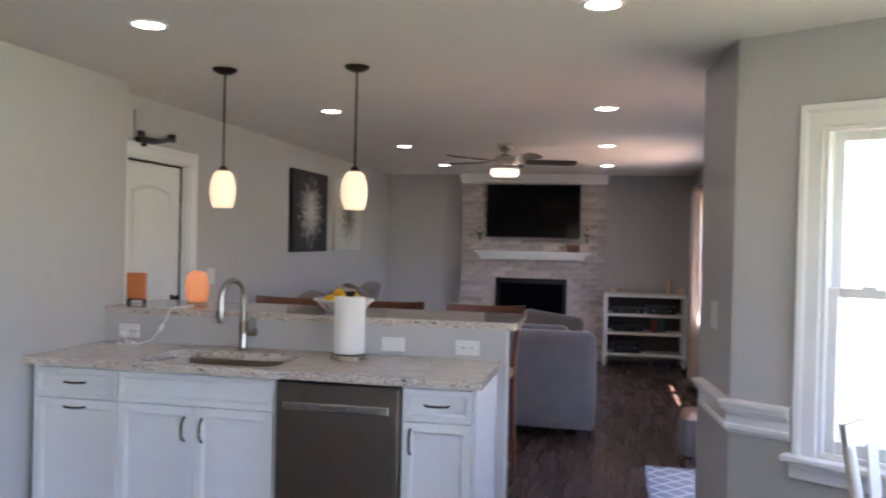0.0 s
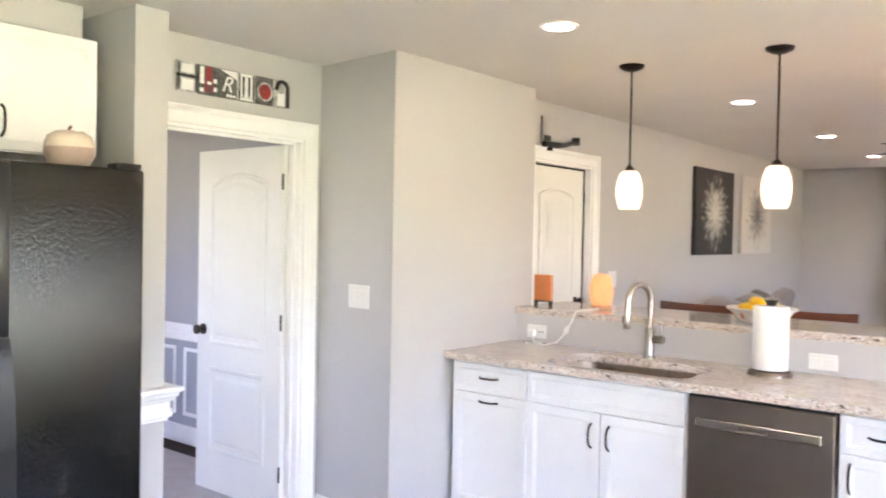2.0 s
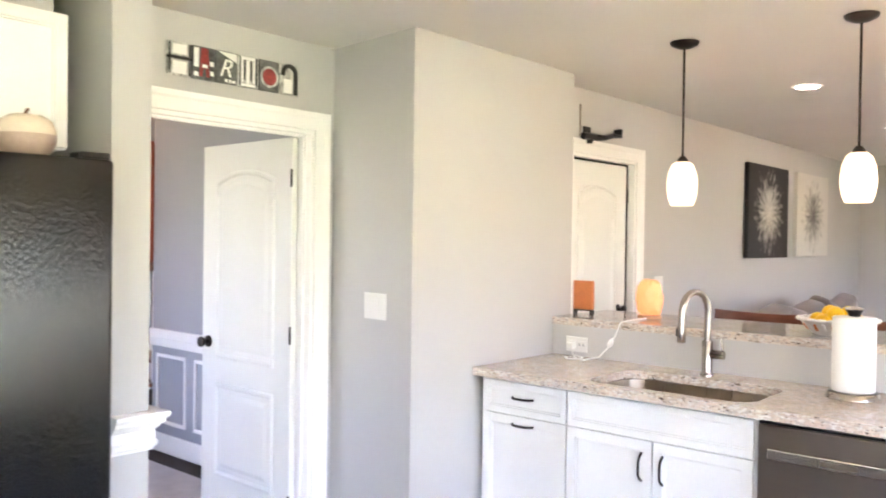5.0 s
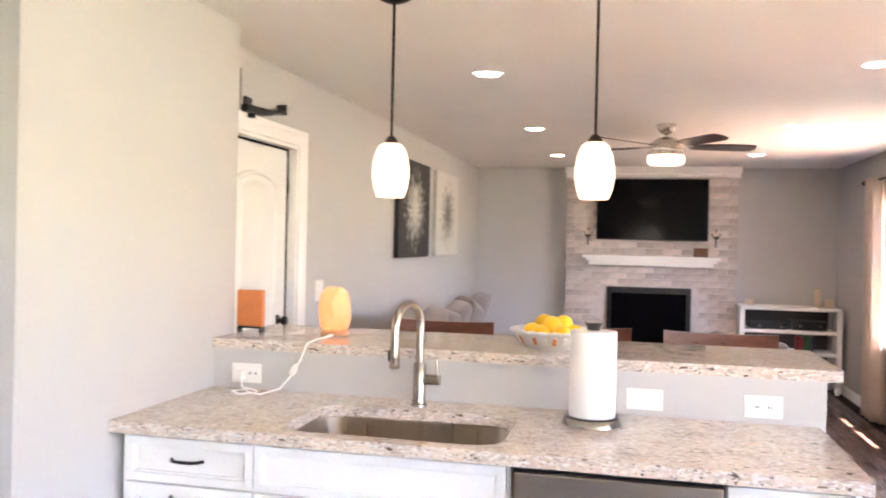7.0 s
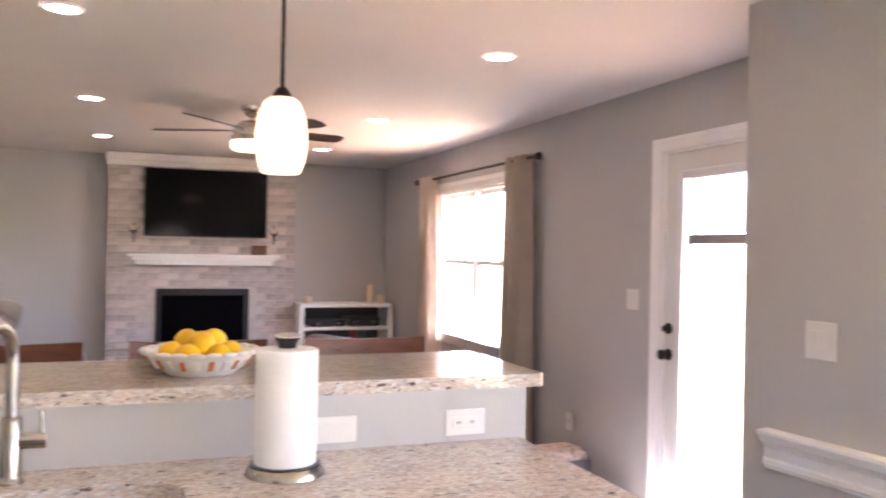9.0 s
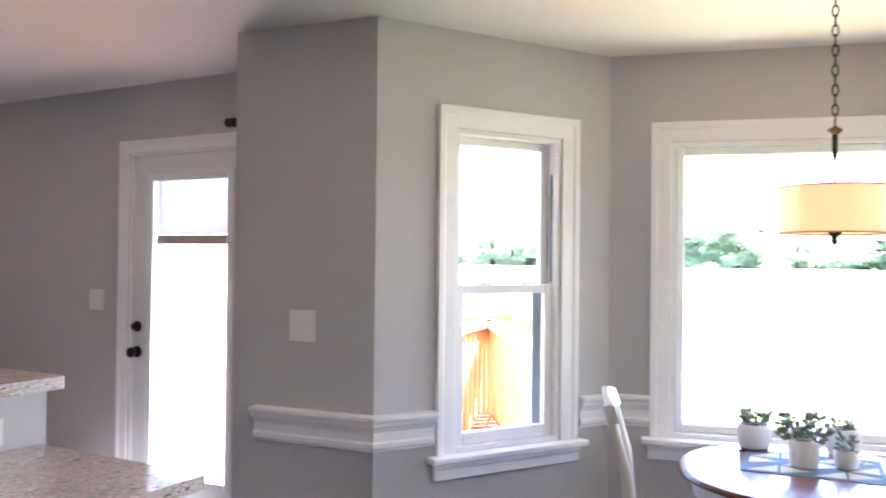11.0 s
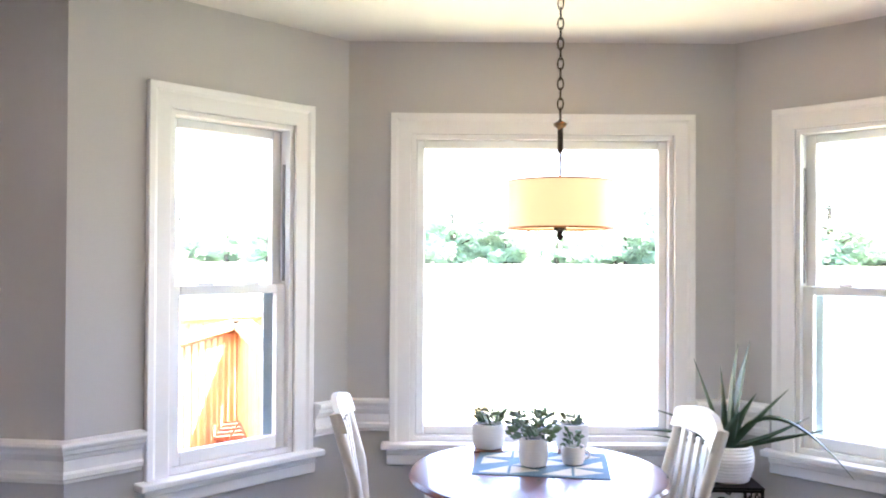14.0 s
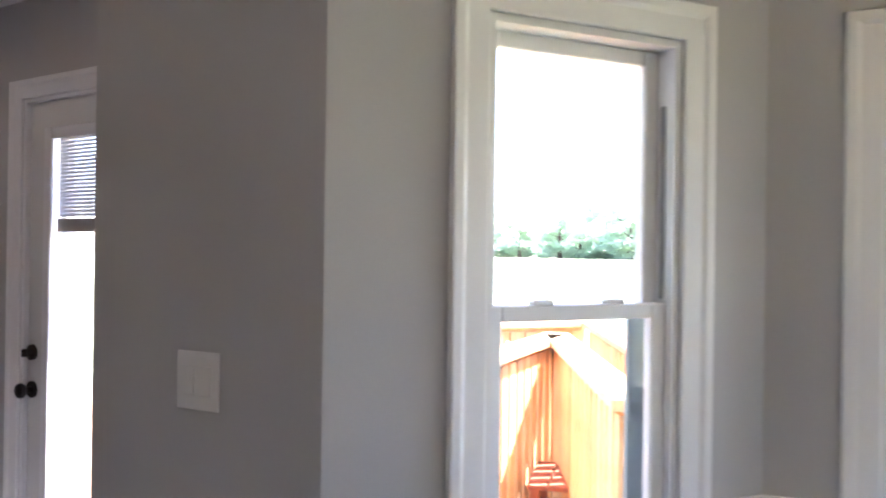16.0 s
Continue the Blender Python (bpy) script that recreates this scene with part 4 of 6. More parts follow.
for k, (x, h, col) in enumerate(((0.10, 0.16, (0.30, 0.03, 0.03)), (0.135, 0.15, (0.35, 0.05, 0.04)), (0.17, 0.165, (0.04, 0.10, 0.05)), (0.21, 0.155, (0.03, 0.16, 0.06)), (0.25, 0.16, (0.05, 0.05, 0.12)))):
    b = boxes("disc_case", [(-0.014, 0.014, -0.07, 0.07, 0, h)], mat("case_%d" % k, col, 0.4), None, at=pose(0.70 + x, 11.54, 0.4355), bev=0.002)
    tagged(b, "upright plastic disc case on the shelf", "disc case", "cases on the console shelf")
for x, r, h, lab in ((-0.39, 0.045, 0.07, "short cream candle on the console"), (0.30, 0.032, 0.20, "tall cream pillar candle on the console"), (0.42, 0.045, 0.09, "short cream jar candle on the console")):
    c = thing("candle", pose(0.70 + x, 11.56, 0.911), lab, "candle")
    bm = bmesh.new()
    lathe(bm, [(r * 0.97, 0), (r, 0.004), (r, h - 0.004), (r * 0.9, h), (r * 0.5, h - 0.006), (0.004, h - 0.007)], 20)
    part("wax", bm, M_CANDLE, c, smooth=True)
    bm = bmesh.new()
    tube(bm, [(0, 0, h - 0.007), (0.001, 0, h + 0.008)], 0.0015, 6)
    part("wick", bm, M_BLACK, c)


def cushion(bm, x0, x1, y0, y1, z0, z1, puff=0.03, m=None):
    """A soft rounded block."""
    vs = box(bm, x0, x1, y0, y1, z0, z1, bev=min(abs(x1 - x0), abs(y1 - y0), abs(z1 - z0)) * 0.32, seg=4)
    c = Vector(((x0 + x1) / 2, (y0 + y1) / 2, (z0 + z1) / 2))
    for v in vs:
        d = v.co - c
        v.co += Vector((d.x * puff, d.y * puff, d.z * puff)) * (1 - 0.6 * (abs(d.x) / abs(x1 - x0) + abs(d.y) / abs(y1 - y0)))
        v.co += 0.006 * Vector((noise.noise(v.co * 5), noise.noise(v.co * 5 + Vector((7, 0, 0))), noise.noise(v.co * 5 + Vector((0, 9, 0)))))
    if m is not None:
        bmesh.ops.transform(bm, matrix=m, verts=vs)


def sofa(m, length, material, label, pillows, lift=0.74, back=0.84):
    s = thing("sofa", m, label, "sofa")
    bm = bmesh.new()
    box(bm, 0, length, 0.02, 0.92, 0.08, 0.42, bev=0.03, seg=3)
    part("seat_base", bm, material, s, smooth=True)
    bm = bmesh.new()
    cushion(bm, 0.0, length, 0.0, 0.24, 0.10, back, 0.0)
    part("backrest", bm, material, s, smooth=True)
    for a in (0, length - 0.2):
        bm = bmesh.new()
        cushion(bm, a, a + 0.2, 0.1, 0.95, 0.09, 0.62, 0.0)
        part("arm", bm, material, s, smooth=True)
    n = 3 if length > 1.8 else 2
    wid = (length - 0.42) / n
    for k in range(n):
        bm = bmesh.new()
        cushion(bm, 0.21 + k * wid, 0.21 + (k + 1) * wid - 0.01, 0.25, 0.94, 0.42, 0.56, 0.02)
        part("seat_cushion", bm, material, s, smooth=True)
        bm = bmesh.new()
        cushion(bm, 0.21 + k * wid, 0.21 + (k + 1) * wid - 0.01, 0.20, 0.42, 0.55, back + 0.02, 0.03)
        part("back_cushion", bm, material, s, smooth=True)
    for a in (0.05, length - 0.11):
        for b in (0.06, 0.84):
            boxes("leg", [(a, a + 0.06, b, b + 0.06, 0, 0.085)], M_BLACK, s)
    for x, tilt, mt in pillows:
        bm = bmesh.new()
        cushion(bm, -0.25, 0.25, -0.09, 0.09, -0.2, 0.2, 0.1)
        pl = part("throw_pillow", bm, mt, None, smooth=True, at=m @ pose(x, 0.42, lift, -18, tilt, 0))
        tagged(pl, "soft brown throw pillow on the sofa", "pillow")
    return s


sofa(pose(-1.77, 7.30, 0), 1.93, M_SOFA, "grey upholstered sofa with its back to the bar", [(1.55, 8, M_TAUPE)])
sofa(pose(-2.75, 10.25, 0, 0, 0, -90), 3.1, M_TAUPE, "taupe upholstered sofa against the wall", [(0.95, 12, M_TAUPE), (1.4, -14, M_TAUPE), (1.9, 6, M_TAUPE), (2.35, -8, M_TAUPE), (2.75, 10, M_TAUPE)], 0.83, 0.74)

stool = thing("bar_stool", pose(-0.53, 6.10, 0), "cherry wood bar stool with curved back rail", "bar stool", "stools at the bar")
bm = bmesh.new()
extrude_poly(bm, rounded(-0.20, 0.20, -0.36, 0.0, 0.08), 0.70, 0.74)
part("seat", bm, M_CHERRY, stool)
for sx in (-1, 1):
    bm = bmesh.new()
    tube(bm, [(sx * 0.18, -0.32, 0.70), (sx * 0.20, -0.36, 0.0)], [0.02, 0.016], 10)
    part("leg", bm, M_CHERRY, stool, smooth=True)
    bm = bmesh.new()
    tube(bm, [(sx * 0.205, 0.02, 0.0), (sx * 0.19, -0.02, 0.70), (sx * 0.215, 0.03, 1.06)], [0.016, 0.02, 0.016], 10)
    part("leg", bm, M_CHERRY, stool, smooth=True)
for z in (0.25, 0.42):
    bm = bmesh.new()
    for a, b in (((-0.19, -0.34, z), (0.19, -0.34, z)), ((-0.195, 0.0, z), (0.195, 0.0, z))):
        tube(bm, [a, b], 0.011, 8)
    part("stretcher", bm, M_CHERRY, stool, smooth=True)
bm = bmesh.new()
n = 14
for j in range(n + 1):
    f = 2 * j / n - 1
    x, y = 0.255 * f, 0.055 - 0.05 * f * f
    zt, zb = 1.125 + 0.012 * f * f - 0.006, 1.02 + 0.035 * f * f
    for yy, zz in ((y - 0.013, zb), (y + 0.013, zb), (y + 0.016, zt), (y - 0.010, zt)):
        bm.verts.new((x, yy, zz))
bm.verts.ensure_lookup_table()
for j in range(n):
    a, b = 4 * j, 4 * j + 4
    for k in range(4):
        bm.faces.new([bm.verts[i] for i in (a + k, a + (k + 1) % 4, b + (k + 1) % 4, b + k)])
bm.faces.new([bm.verts[i] for i in (0, 1, 2, 3)])
bm.faces.new([bm.verts[4 * n + i] for i in (3, 2, 1, 0)])
part("back_rail", bm, M_CHERRY, stool, smooth=True)
for f in (-0.11, 0.0, 0.11):
    bm = bmesh.new()
    tube(bm, [(f, -0.015, 0.735), (f, 0.045, 1.03)], 0.012, 8)
    part("spindle", bm, M_CHERRY, stool, smooth=True)
copy_thing(stool, pose(-1.19, 6.10, 0))
copy_thing(stool, pose(-1.86, 6.11, 0))


def canvas(y, z0, z1, w, label, ground, ink):
    """A stretched canvas on the west wall with a radial burst painted on it."""
    t = thing("canvas_art", pose(-2.798, y, (z0 + z1) / 2, 0, 0, 90), label, "wall art", "canvases on the wall")
    h = z1 - z0
    m = bpy.data.materials.new(label[:10].replace(" ", "_"))
    m.use_nodes = True
    nt, nn = m.node_tree, m.node_tree.nodes
    tc = nn.new("ShaderNodeTexCoord")
    sp = nn.new("ShaderNodeSeparateXYZ")
    nt.links.new(tc.outputs["Object"], sp.inputs[0])

    def op(kind, a, b=None, v=None):
        o = nn.new("ShaderNodeMath")
        o.operation = kind
        nt.links.new(a, o.inputs[0])
        if b is not None:
            nt.links.new(b, o.inputs[1])
        if v is not None:
            o.inputs[1].default_value = v
        return o.outputs[0]
    ang = op("ARCTAN2", sp.outputs[2], sp.outputs[0])
    ln = nn.new("ShaderNodeVectorMath")
    ln.operation = "LENGTH"
    nt.links.new(tc.outputs["Object"], ln.inputs[0])
    cb = nn.new("ShaderNodeCombineXYZ")
    nt.links.new(op("MULTIPLY", ang, v=5.0), cb.inputs[0])
    nt.links.new(op("MULTIPLY", ln.outputs["Value"], v=7.0), cb.inputs[1])
    nz = nn.new("ShaderNodeTexNoise")
    nz.inputs["Scale"].default_value, nz.inputs["Detail"].default_value = 1.4, 5
    nt.links.new(cb.outputs[0], nz.inputs["Vector"])
    fall = op("MULTIPLY", ln.outputs["Value"], v=-1.55)
    val = op("ADD", op("ADD", fall, nz.outputs["Fac"]), v=0.10)
    r = nn.new("ShaderNodeValToRGB")
    r.color_ramp.elements[0].position, r.color_ramp.elements[0].color = 0.08, (*ground, 1)
    r.color_ramp.elements[1].position, r.color_ramp.elements[1].color = 0.62, (*ink, 1)
    nt.links.new(val, r.inputs[0])
    nt.links.new(r.outputs[0], nn["Principled BSDF"].inputs["Base Color"])
    nn["Principled BSDF"].inputs["Roughness"].default_value = 0.7
    bm = bmesh.new()
    box(bm, -w / 2, w / 2, -0.04, -0.002, -h / 2, h / 2, bev=0.003)
    part("canvas", bm, m, t)


canvas(8.81, 1.39, 2.205, 0.99, "black canvas with a pale burst painting", (0.025, 0.023, 0.024), (0.72, 0.70, 0.64))
canvas(10.05, 1.395, 2.205, 0.97, "white canvas with a dark burst painting", (0.62, 0.60, 0.56), (0.03, 0.03, 0.035))


def drape(x, y0, y1, z0, z1, folds, label, name="curtain", seed=0.0, lean=0.0):
    c = thing(name, pose(x, 0, 0), label, "curtain", "curtains at the window")
    bm = bmesh.new()
    nx, nz = folds * 8, 14
    grid = []
    for i in range(nx + 1):
        f = i / nx
        col = []
        for j in range(nz + 1):
            h = j / nz
            gather = 0.86 + 0.22 * h + 0.05 * math.sin(h * 3.1 + seed)
            yy = y0 + (y1 - y0) * (0.5 + (f - 0.5) * gather)
            yy += lean * h
            amp = 0.046 * (0.8 + 0.35 * h)
            col.append(bm.verts.new((amp * math.sin(2 * math.pi * folds * f + 0.5 * math.sin(h * 2 + seed)), yy + 0.008 * math.sin(h * 5 + f * 9), z0 + (z1 - z0) * (1 - h))))
        grid.append(col)
    for i in range(nx):
        for j in range(nz):
            bm.faces.new((grid[i][j], grid[i + 1][j], grid[i + 1][j + 1], grid[i][j + 1]))
    fabric = part("fabric", bm, M_CURTAIN, c, smooth=True)
    so = fabric.modifiers.new("thick", "SOLIDIFY")
    so.thickness = 0.003
    return c


drape(1.165, 7.98, 8.40, 0.03, 2.20, 3, "beige grommet curtain panel drawn aside, floor length", lean=0.04)
drape(1.165, 9.98, 10.38, 0.03, 2.20, 3, "beige grommet curtain panel drawn aside, sunlit", seed=1.3, lean=-0.14)
rod = thing("curtain_rod", pose(1.175, 0, 2.17), "dark bronze curtain rod over the window", "curtain rod")
bm = bmesh.new()
tube(bm, [(0, 7.96, 0), (0, 10.46, 0)], 0.011, 10)
part("rod", bm, M_BRONZE, rod, smooth=True)
for y, d in ((7.96, -1), (10.46, 1)):
    bm = bmesh.new()
    tube(bm, [(0, y, 0), (0, y + d * 0.012, 0), (0, y + d * 0.02, 0), (0, y + d * 0.06, 0), (0, y + d * 0.075, 0)], [0.012, 0.012, 0.026, 0.028, 0.012], 14)
    part("finial", bm, M_BRONZE, rod, smooth=True)
    bm = bmesh.new()
    tube(bm, [(0, y - d * 0.07, 0), (0.085, y - d * 0.07, -0.005)], 0.008, 8)
    part("bracket", bm, M_BRONZE, rod, smooth=True)
rod2 = thing("curtain_rod", pose(1.185, 0.20, 2.165), "short dark bronze rod over the deck door", "curtain rod")
bm = bmesh.new()
tube(bm, [(0, 5.24, 0), (0, 5.55, 0), (0, 5.552, 0), (0, 5.60, 0), (0, 5.61, 0)], [0.010, 0.010, 0.024, 0.024, 0.010], 12)
tube(bm, [(0, 5.52, 0), (0.078, 5.52, 0)], 0.007, 8)
tube(bm, [(0, 5.28, 0), (0.078, 5.28, 0)], 0.007, 8)
part("rod", bm, M_BRONZE, rod2, smooth=True)

basket = thing("storage_basket", pose(0.98, 7.22, 0, 0, 0, 8), "grey fabric basket holding a folded blanket", "basket")
bm = bmesh.new()
extrude_poly(bm, rounded(-0.18, 0.18, -0.13, 0.13, 0.04), 0.0, 0.26)
part("bin", bm, M_SOFA, basket)
bm = bmesh.new()
cushion(bm, -0.16, 0.16, -0.11, 0.11, 0.2, 0.32, 0.1)
part("blanket", bm, mat("printed_blanket", (0.55, 0.42, 0.36), 0.95, vary=0.5, scale=25, bump=0.5), basket, "patterned folded blanket", smooth=True)

rug = thing("door_mat", pose(0.74, 6.29, 0), "blue-grey rug with a white lattice pattern", "rug")
boxes("weave", [(-0.22, 0.45, -0.6, 0.42, 0.0005, 0.008)], mat("blue_grey_rug", (0.27, 0.31, 0.38), 0.95, vary=0.2, scale=20, bump=0.6, fine=300), rug)
bm = bmesh.new()
for k in range(-6, 9):
    for sgn in (1, -1):
        L = []
        for s in np.linspace(-0.9, 0.9, 60):
            x, y = 0.115 + s, -0.09 + sgn * s + k * 0.16
            if -0.21 < x < 0.44 and -0.59 < y < 0.41:
                L.append((x, y))
        if len(L) > 1:
            a, b = Vector((*L[0], 0.0095)), Vector((*L[-1], 0.0095))
            d = (b - a).normalized().cross(Vector((0, 0, 1))) * 0.008
            bm.faces.new([bm.verts.new(v) for v in (a - d, b - d, b + d, a + d)])
part("lattice", bm, M_CREAM, rug, "cream lattice lines")


# ---- on the bar and counter ----
towel = thing("paper_towel_holder", pose(-1.06, 4.925, 0.914), "white paper towel roll on a dark weighted stand", "paper towels")
bm = bmesh.new()
lathe(bm, [(0.098, 0.0005), (0.1005, 0.003), (0.0985, 0.012), (0.092, 0.026), (0.089, 0.0275)], 36)
part("base", bm, M_NICKEL, towel, "steel base rim", smooth=True)
bm = bmesh.new()
lathe(bm, [(0.0905, 0.0277), (0.089, 0.0315), (0.07, 0.031)], 36)
part("base_top", bm, M_BLACK, towel, smooth=True)
bm = bmesh.new()
lathe(bm, [(0.077, 0.0315), (0.079, 0.034), (0.079, 0.318), (0.077, 0.321), (0.022, 0.321)], 48)
part("paper_roll", bm, M_TOWEL, towel, "white quilted paper roll", smooth=True)
bm = bmesh.new()
lathe(bm, [(0.006, 0.3215), (0.022, 0.324), (0.024, 0.334), (0.031, 0.345), (0.034, 0.350)], 24)
fin = part("finial", bm, M_BLACK, towel, "black finial knob", smooth=True)
bm = bmesh.new()
lathe(bm, [(0.0345, 0.3503), (0.035, 0.353), (0.032, 0.358), (0.02, 0.361), (0.004, 0.362)], 24)
part("cap", bm, M_STEEL, fin, "domed steel cap", smooth=True)

bowl = thing("fruit_bowl", pose(-1.24, 5.37, 1.1145), "white woven ceramic basket bowl with orange accents", "bowl")
bm = bmesh.new()
lathe(bm, [(0.095, 0.0), (0.10, 0.004), (0.125, 0.024), (0.15, 0.052), (0.162, 0.063), (0.168, 0.068), (0.165, 0.073), (0.155, 0.068), (0.14, 0.050), (0.115, 0.024), (0.09, 0.012), (0.002, 0.010)], 48, cap=False)
part("basket_body", bm, M_CERAMIC, bowl, smooth=True)
for j in range(22):
    a = 2 * math.pi * j / 22
    bm = bmesh.new()
    box(bm, -0.008, 0.008, -0.002, 0.003, -0.018, 0.018, bev=0.002)
    part("weave_strip", bm, M_RUST if j % 2 else M_CERAMIC, bowl, at=Matrix.Rotation(a, 4, "Z") @ Matrix.Translation((0.139, 0, 0.036)) @ Matrix.Rotation(radians(35), 4, "Y") @ Matrix.Rotation(radians(90), 4, "Z"))
    bm = bmesh.new()
    vs = bmesh.ops.create_uvsphere(bm, u_segments=8, v_segments=6, radius=0.012)["verts"]
    part("rim_scallop", bm, M_CERAMIC, bowl, smooth=True, at=Matrix.Rotation(a, 4, "Z") @ Matrix.Translation((0.165, 0, 0.069)) @ Matrix.Diagonal((1, 2.0, 0.7, 1)))
random.seed(4)
spots = [(0.085 * math.cos(a), 0.085 * math.sin(a), 0.058) for a in [k * 1.047 for k in range(6)]] + [(0, 0, 0.05)] + [(0.045 * math.cos(a), 0.045 * math.sin(a), 0.092) for a in (0.5, 2.6, 4.7)]
for x, y, z in spots:
    bm = bmesh.new()
    bmesh.ops.create_uvsphere(bm, u_segments=18, v_segments=12, radius=0.038)
    for v in bm.verts:
        d = v.co.normalized()
        v.co *= 1 - 0.06 * max(0, d.z) ** 6 + 0.02 * noise.noise(d * 2 + Vector((x * 90, y * 90, 0)))
    o = part("orange", bm, M_ORANGE, None, smooth=True, at=pose(-1.24 + x, 5.37 + y, 1.1145 + z, random.uniform(-60, 60), random.uniform(-60, 60), 0))
    tagged(o, "ripe orange in the fruit bowl", "orange", "oranges in the bowl")

salt = thing("salt_lamp", pose(-2.19, 5.43, 1.1145), "glowing pink salt crystal lamp on a wooden base", "lamp")
bm = bmesh.new()
lathe(bm, [(0.06, 0), (0.062, 0.004), (0.06, 0.016), (0.055, 0.018)], 24)
part("base", bm, mat("pale_pine", (0.55, 0.33, 0.18), 0.5, vary=0.2, scale=20, stretch=(1, 8, 1)), salt, smooth=True)
bm = bmesh.new()
bmesh.ops.create_icosphere(bm, subdivisions=4, radius=1)
for v in bm.verts:
    d = v.co.copy()
    k = 1 + 0.14 * noise.noise(d * 1.6 + Vector((3, 1, 2))) + 0.07 * noise.noise(d * 4.5)
    sq = (abs(d.x) ** 3 + abs(d.y) ** 3 + abs(d.z) ** 3) ** (-1 / 3)
    v.co = Vector((d.x * 0.063 * k * sq * (1 - 0.16 * d.z), d.y * 0.062 * k * sq, 0.112 + max(-0.093, min(0.103 + 0.012 * d.x, d.z * 0.098 * k * sq))))
part("crystal", bm, M_SALT, salt, "rough glowing salt crystal", smooth=False)
cord = thing("power_cord", pose(-0.035, 0.018, 0), "white lamp cord with inline switch lying on the counter", "cord")
bm = bmesh.new()
tube(bm, [(-2.145, 5.36, 1.118), (-2.14, 5.14, 1.119), (-2.15, 5.092, 1.112), (-2.17, 5.082, 1.05), (-2.20, 5.07, 0.99), (-2.24, 5.04, 0.935), (-2.30, 4.99, 0.919), (-2.36, 5.02, 0.919), (-2.40, 5.06, 0.921), (-2.43, 5.02, 0.919), (-2.38, 4.97, 0.919), (-2.32, 4.99, 0.923), (-2.34, 5.05, 0.921), (-2.42, 5.08, 0.925), (-2.44, 5.105, 0.96)], 0.004, 8)
part("cable", bm, M_PLATE, cord, smooth=True)
bm = bmesh.new()
tube(bm, [(-2.185, 5.078, 1.03), (-2.192, 5.076, 1.015), (-2.20, 5.071, 0.995), (-2.205, 5.068, 0.985)], [0.006, 0.014, 0.014, 0.006], 12)
part("inline_switch", bm, M_PLATE, cord, smooth=True)
bm = bmesh.new()
box(bm, -2.465, -2.425, 5.085, 5.118, 0.95, 0.985, bev=0.006, seg=2)
part("plug", bm, M_PLATE, cord)

tile = thing("candle_holder", pose(-2.552, 5.36, 1.1145), "burnt-orange square glazed tile on a black stand", "ornament")
boxes("stand", [(-0.055, 0.055, -0.02, 0.02, 0.02, 0.026), (-0.055, -0.049, -0.02, 0.02, 0, 0.02), (0.049, 0.055, -0.02, 0.02, 0, 0.02)], M_IRON, tile)
boxes("tile", [(-0.062, 0.062, -0.012, 0.012, 0.0265, 0.185)], M_RUST, tile, "burnt-orange glazed face", bev=0.004)

arm = thing("wall_bracket", pose(-2.798, 5.78, 2.115), "black metal swing-arm bracket above the door casing", "bracket")
bm = bmesh.new()
box(bm, 0.002, 0.012, -0.06, 0.02, -0.02, 0.10, bev=0.003)
part("mount_plate", bm, M_BLACK, arm)
bm = bmesh.new()
tube(bm, [(0.03, -0.10, 0.035), (0.05, 0.04, 0.035), (0.05, 0.14, 0.045)], [0.022, 0.022, 0.016], 8)
tube(bm, [(0.05, 0.14, 0.045), (0.04, 0.25, 0.07)], 0.016, 8)
tube(bm, [(0.035, -0.03, 0.03), (0.035, -0.03, -0.005)], 0.02, 8)
part("arm", bm, M_BLACK, arm, smooth=True)
bm = bmesh.new()
box(bm, 0.01, 0.065, 0.22, 0.32, 0.06, 0.078, bev=0.004)
box(bm, 0.01, 0.065, 0.30, 0.32, 0.078, 0.115, bev=0.003)
part("holder", bm, M_BLACK, arm)
bm = bmesh.new()
tube(bm, [(0.02, -0.12, 0.03), (0.02, -0.12, 0.22)], 0.006, 8)
part("rod", bm, M_STEEL, arm, smooth=True)


# ---- kitchen side: fridge, cabinet, sign, hall ----
fr = thing("refrigerator", pose(-2.585, 1.75, 0), "black textured side-by-side refrigerator", "refrigerator")
boxes("body", [(-0.74, -0.045, 0.0, 0.905, 0.02, 1.735)], M_FRIDGE, fr, bev=0.006)
for a, b, nm in ((0.003, 0.364, "freezer_door"), (0.376, 0.902, "fridge_door")):
    bm = bmesh.new()
    box(bm, -0.04, 0.03, a, b, 0.09, 1.745, bev=0.014, seg=3)
    dd = part(nm, bm, M_FRIDGE, fr, smooth=True)
    bm = bmesh.new()
    hy = b - 0.035 if nm == "freezer_door" else a + 0.035
    box(bm, 0.029, 0.052, hy - 0.02, hy + 0.02, 1.19, 1.738, bev=0.006, seg=2)
    vs = box(bm, 0.0, 1.0, -0.021, 0.021, 0.25, 1.189, bev=0.0)
    bmesh.ops.subdivide_edges(bm, edges=[e for e in bm.edges if e.verts[0] in vs and e.verts[1] in vs and abs(e.verts[0].co.z - e.verts[1].co.z) > 0.5], cuts=14)
    for v in bm.verts:
        if v.co.z < 1.1895 and v.co.x in (0.0, 1.0):
            f = (1.189 - v.co.z) / 0.939
            bulge = 0.052 + 0.042 * max(0.0, math.sin(math.pi * min(1, f * 1.05))) ** 0.6
            v.co = (0.029 if v.co.x == 0.0 else bulge, hy + v.co.y * (1 + 0.25 * math.sin(math.pi * f)), v.co.z)
    part("handle", bm, M_BLACK, dd, "glossy black bar handle", smooth=True)
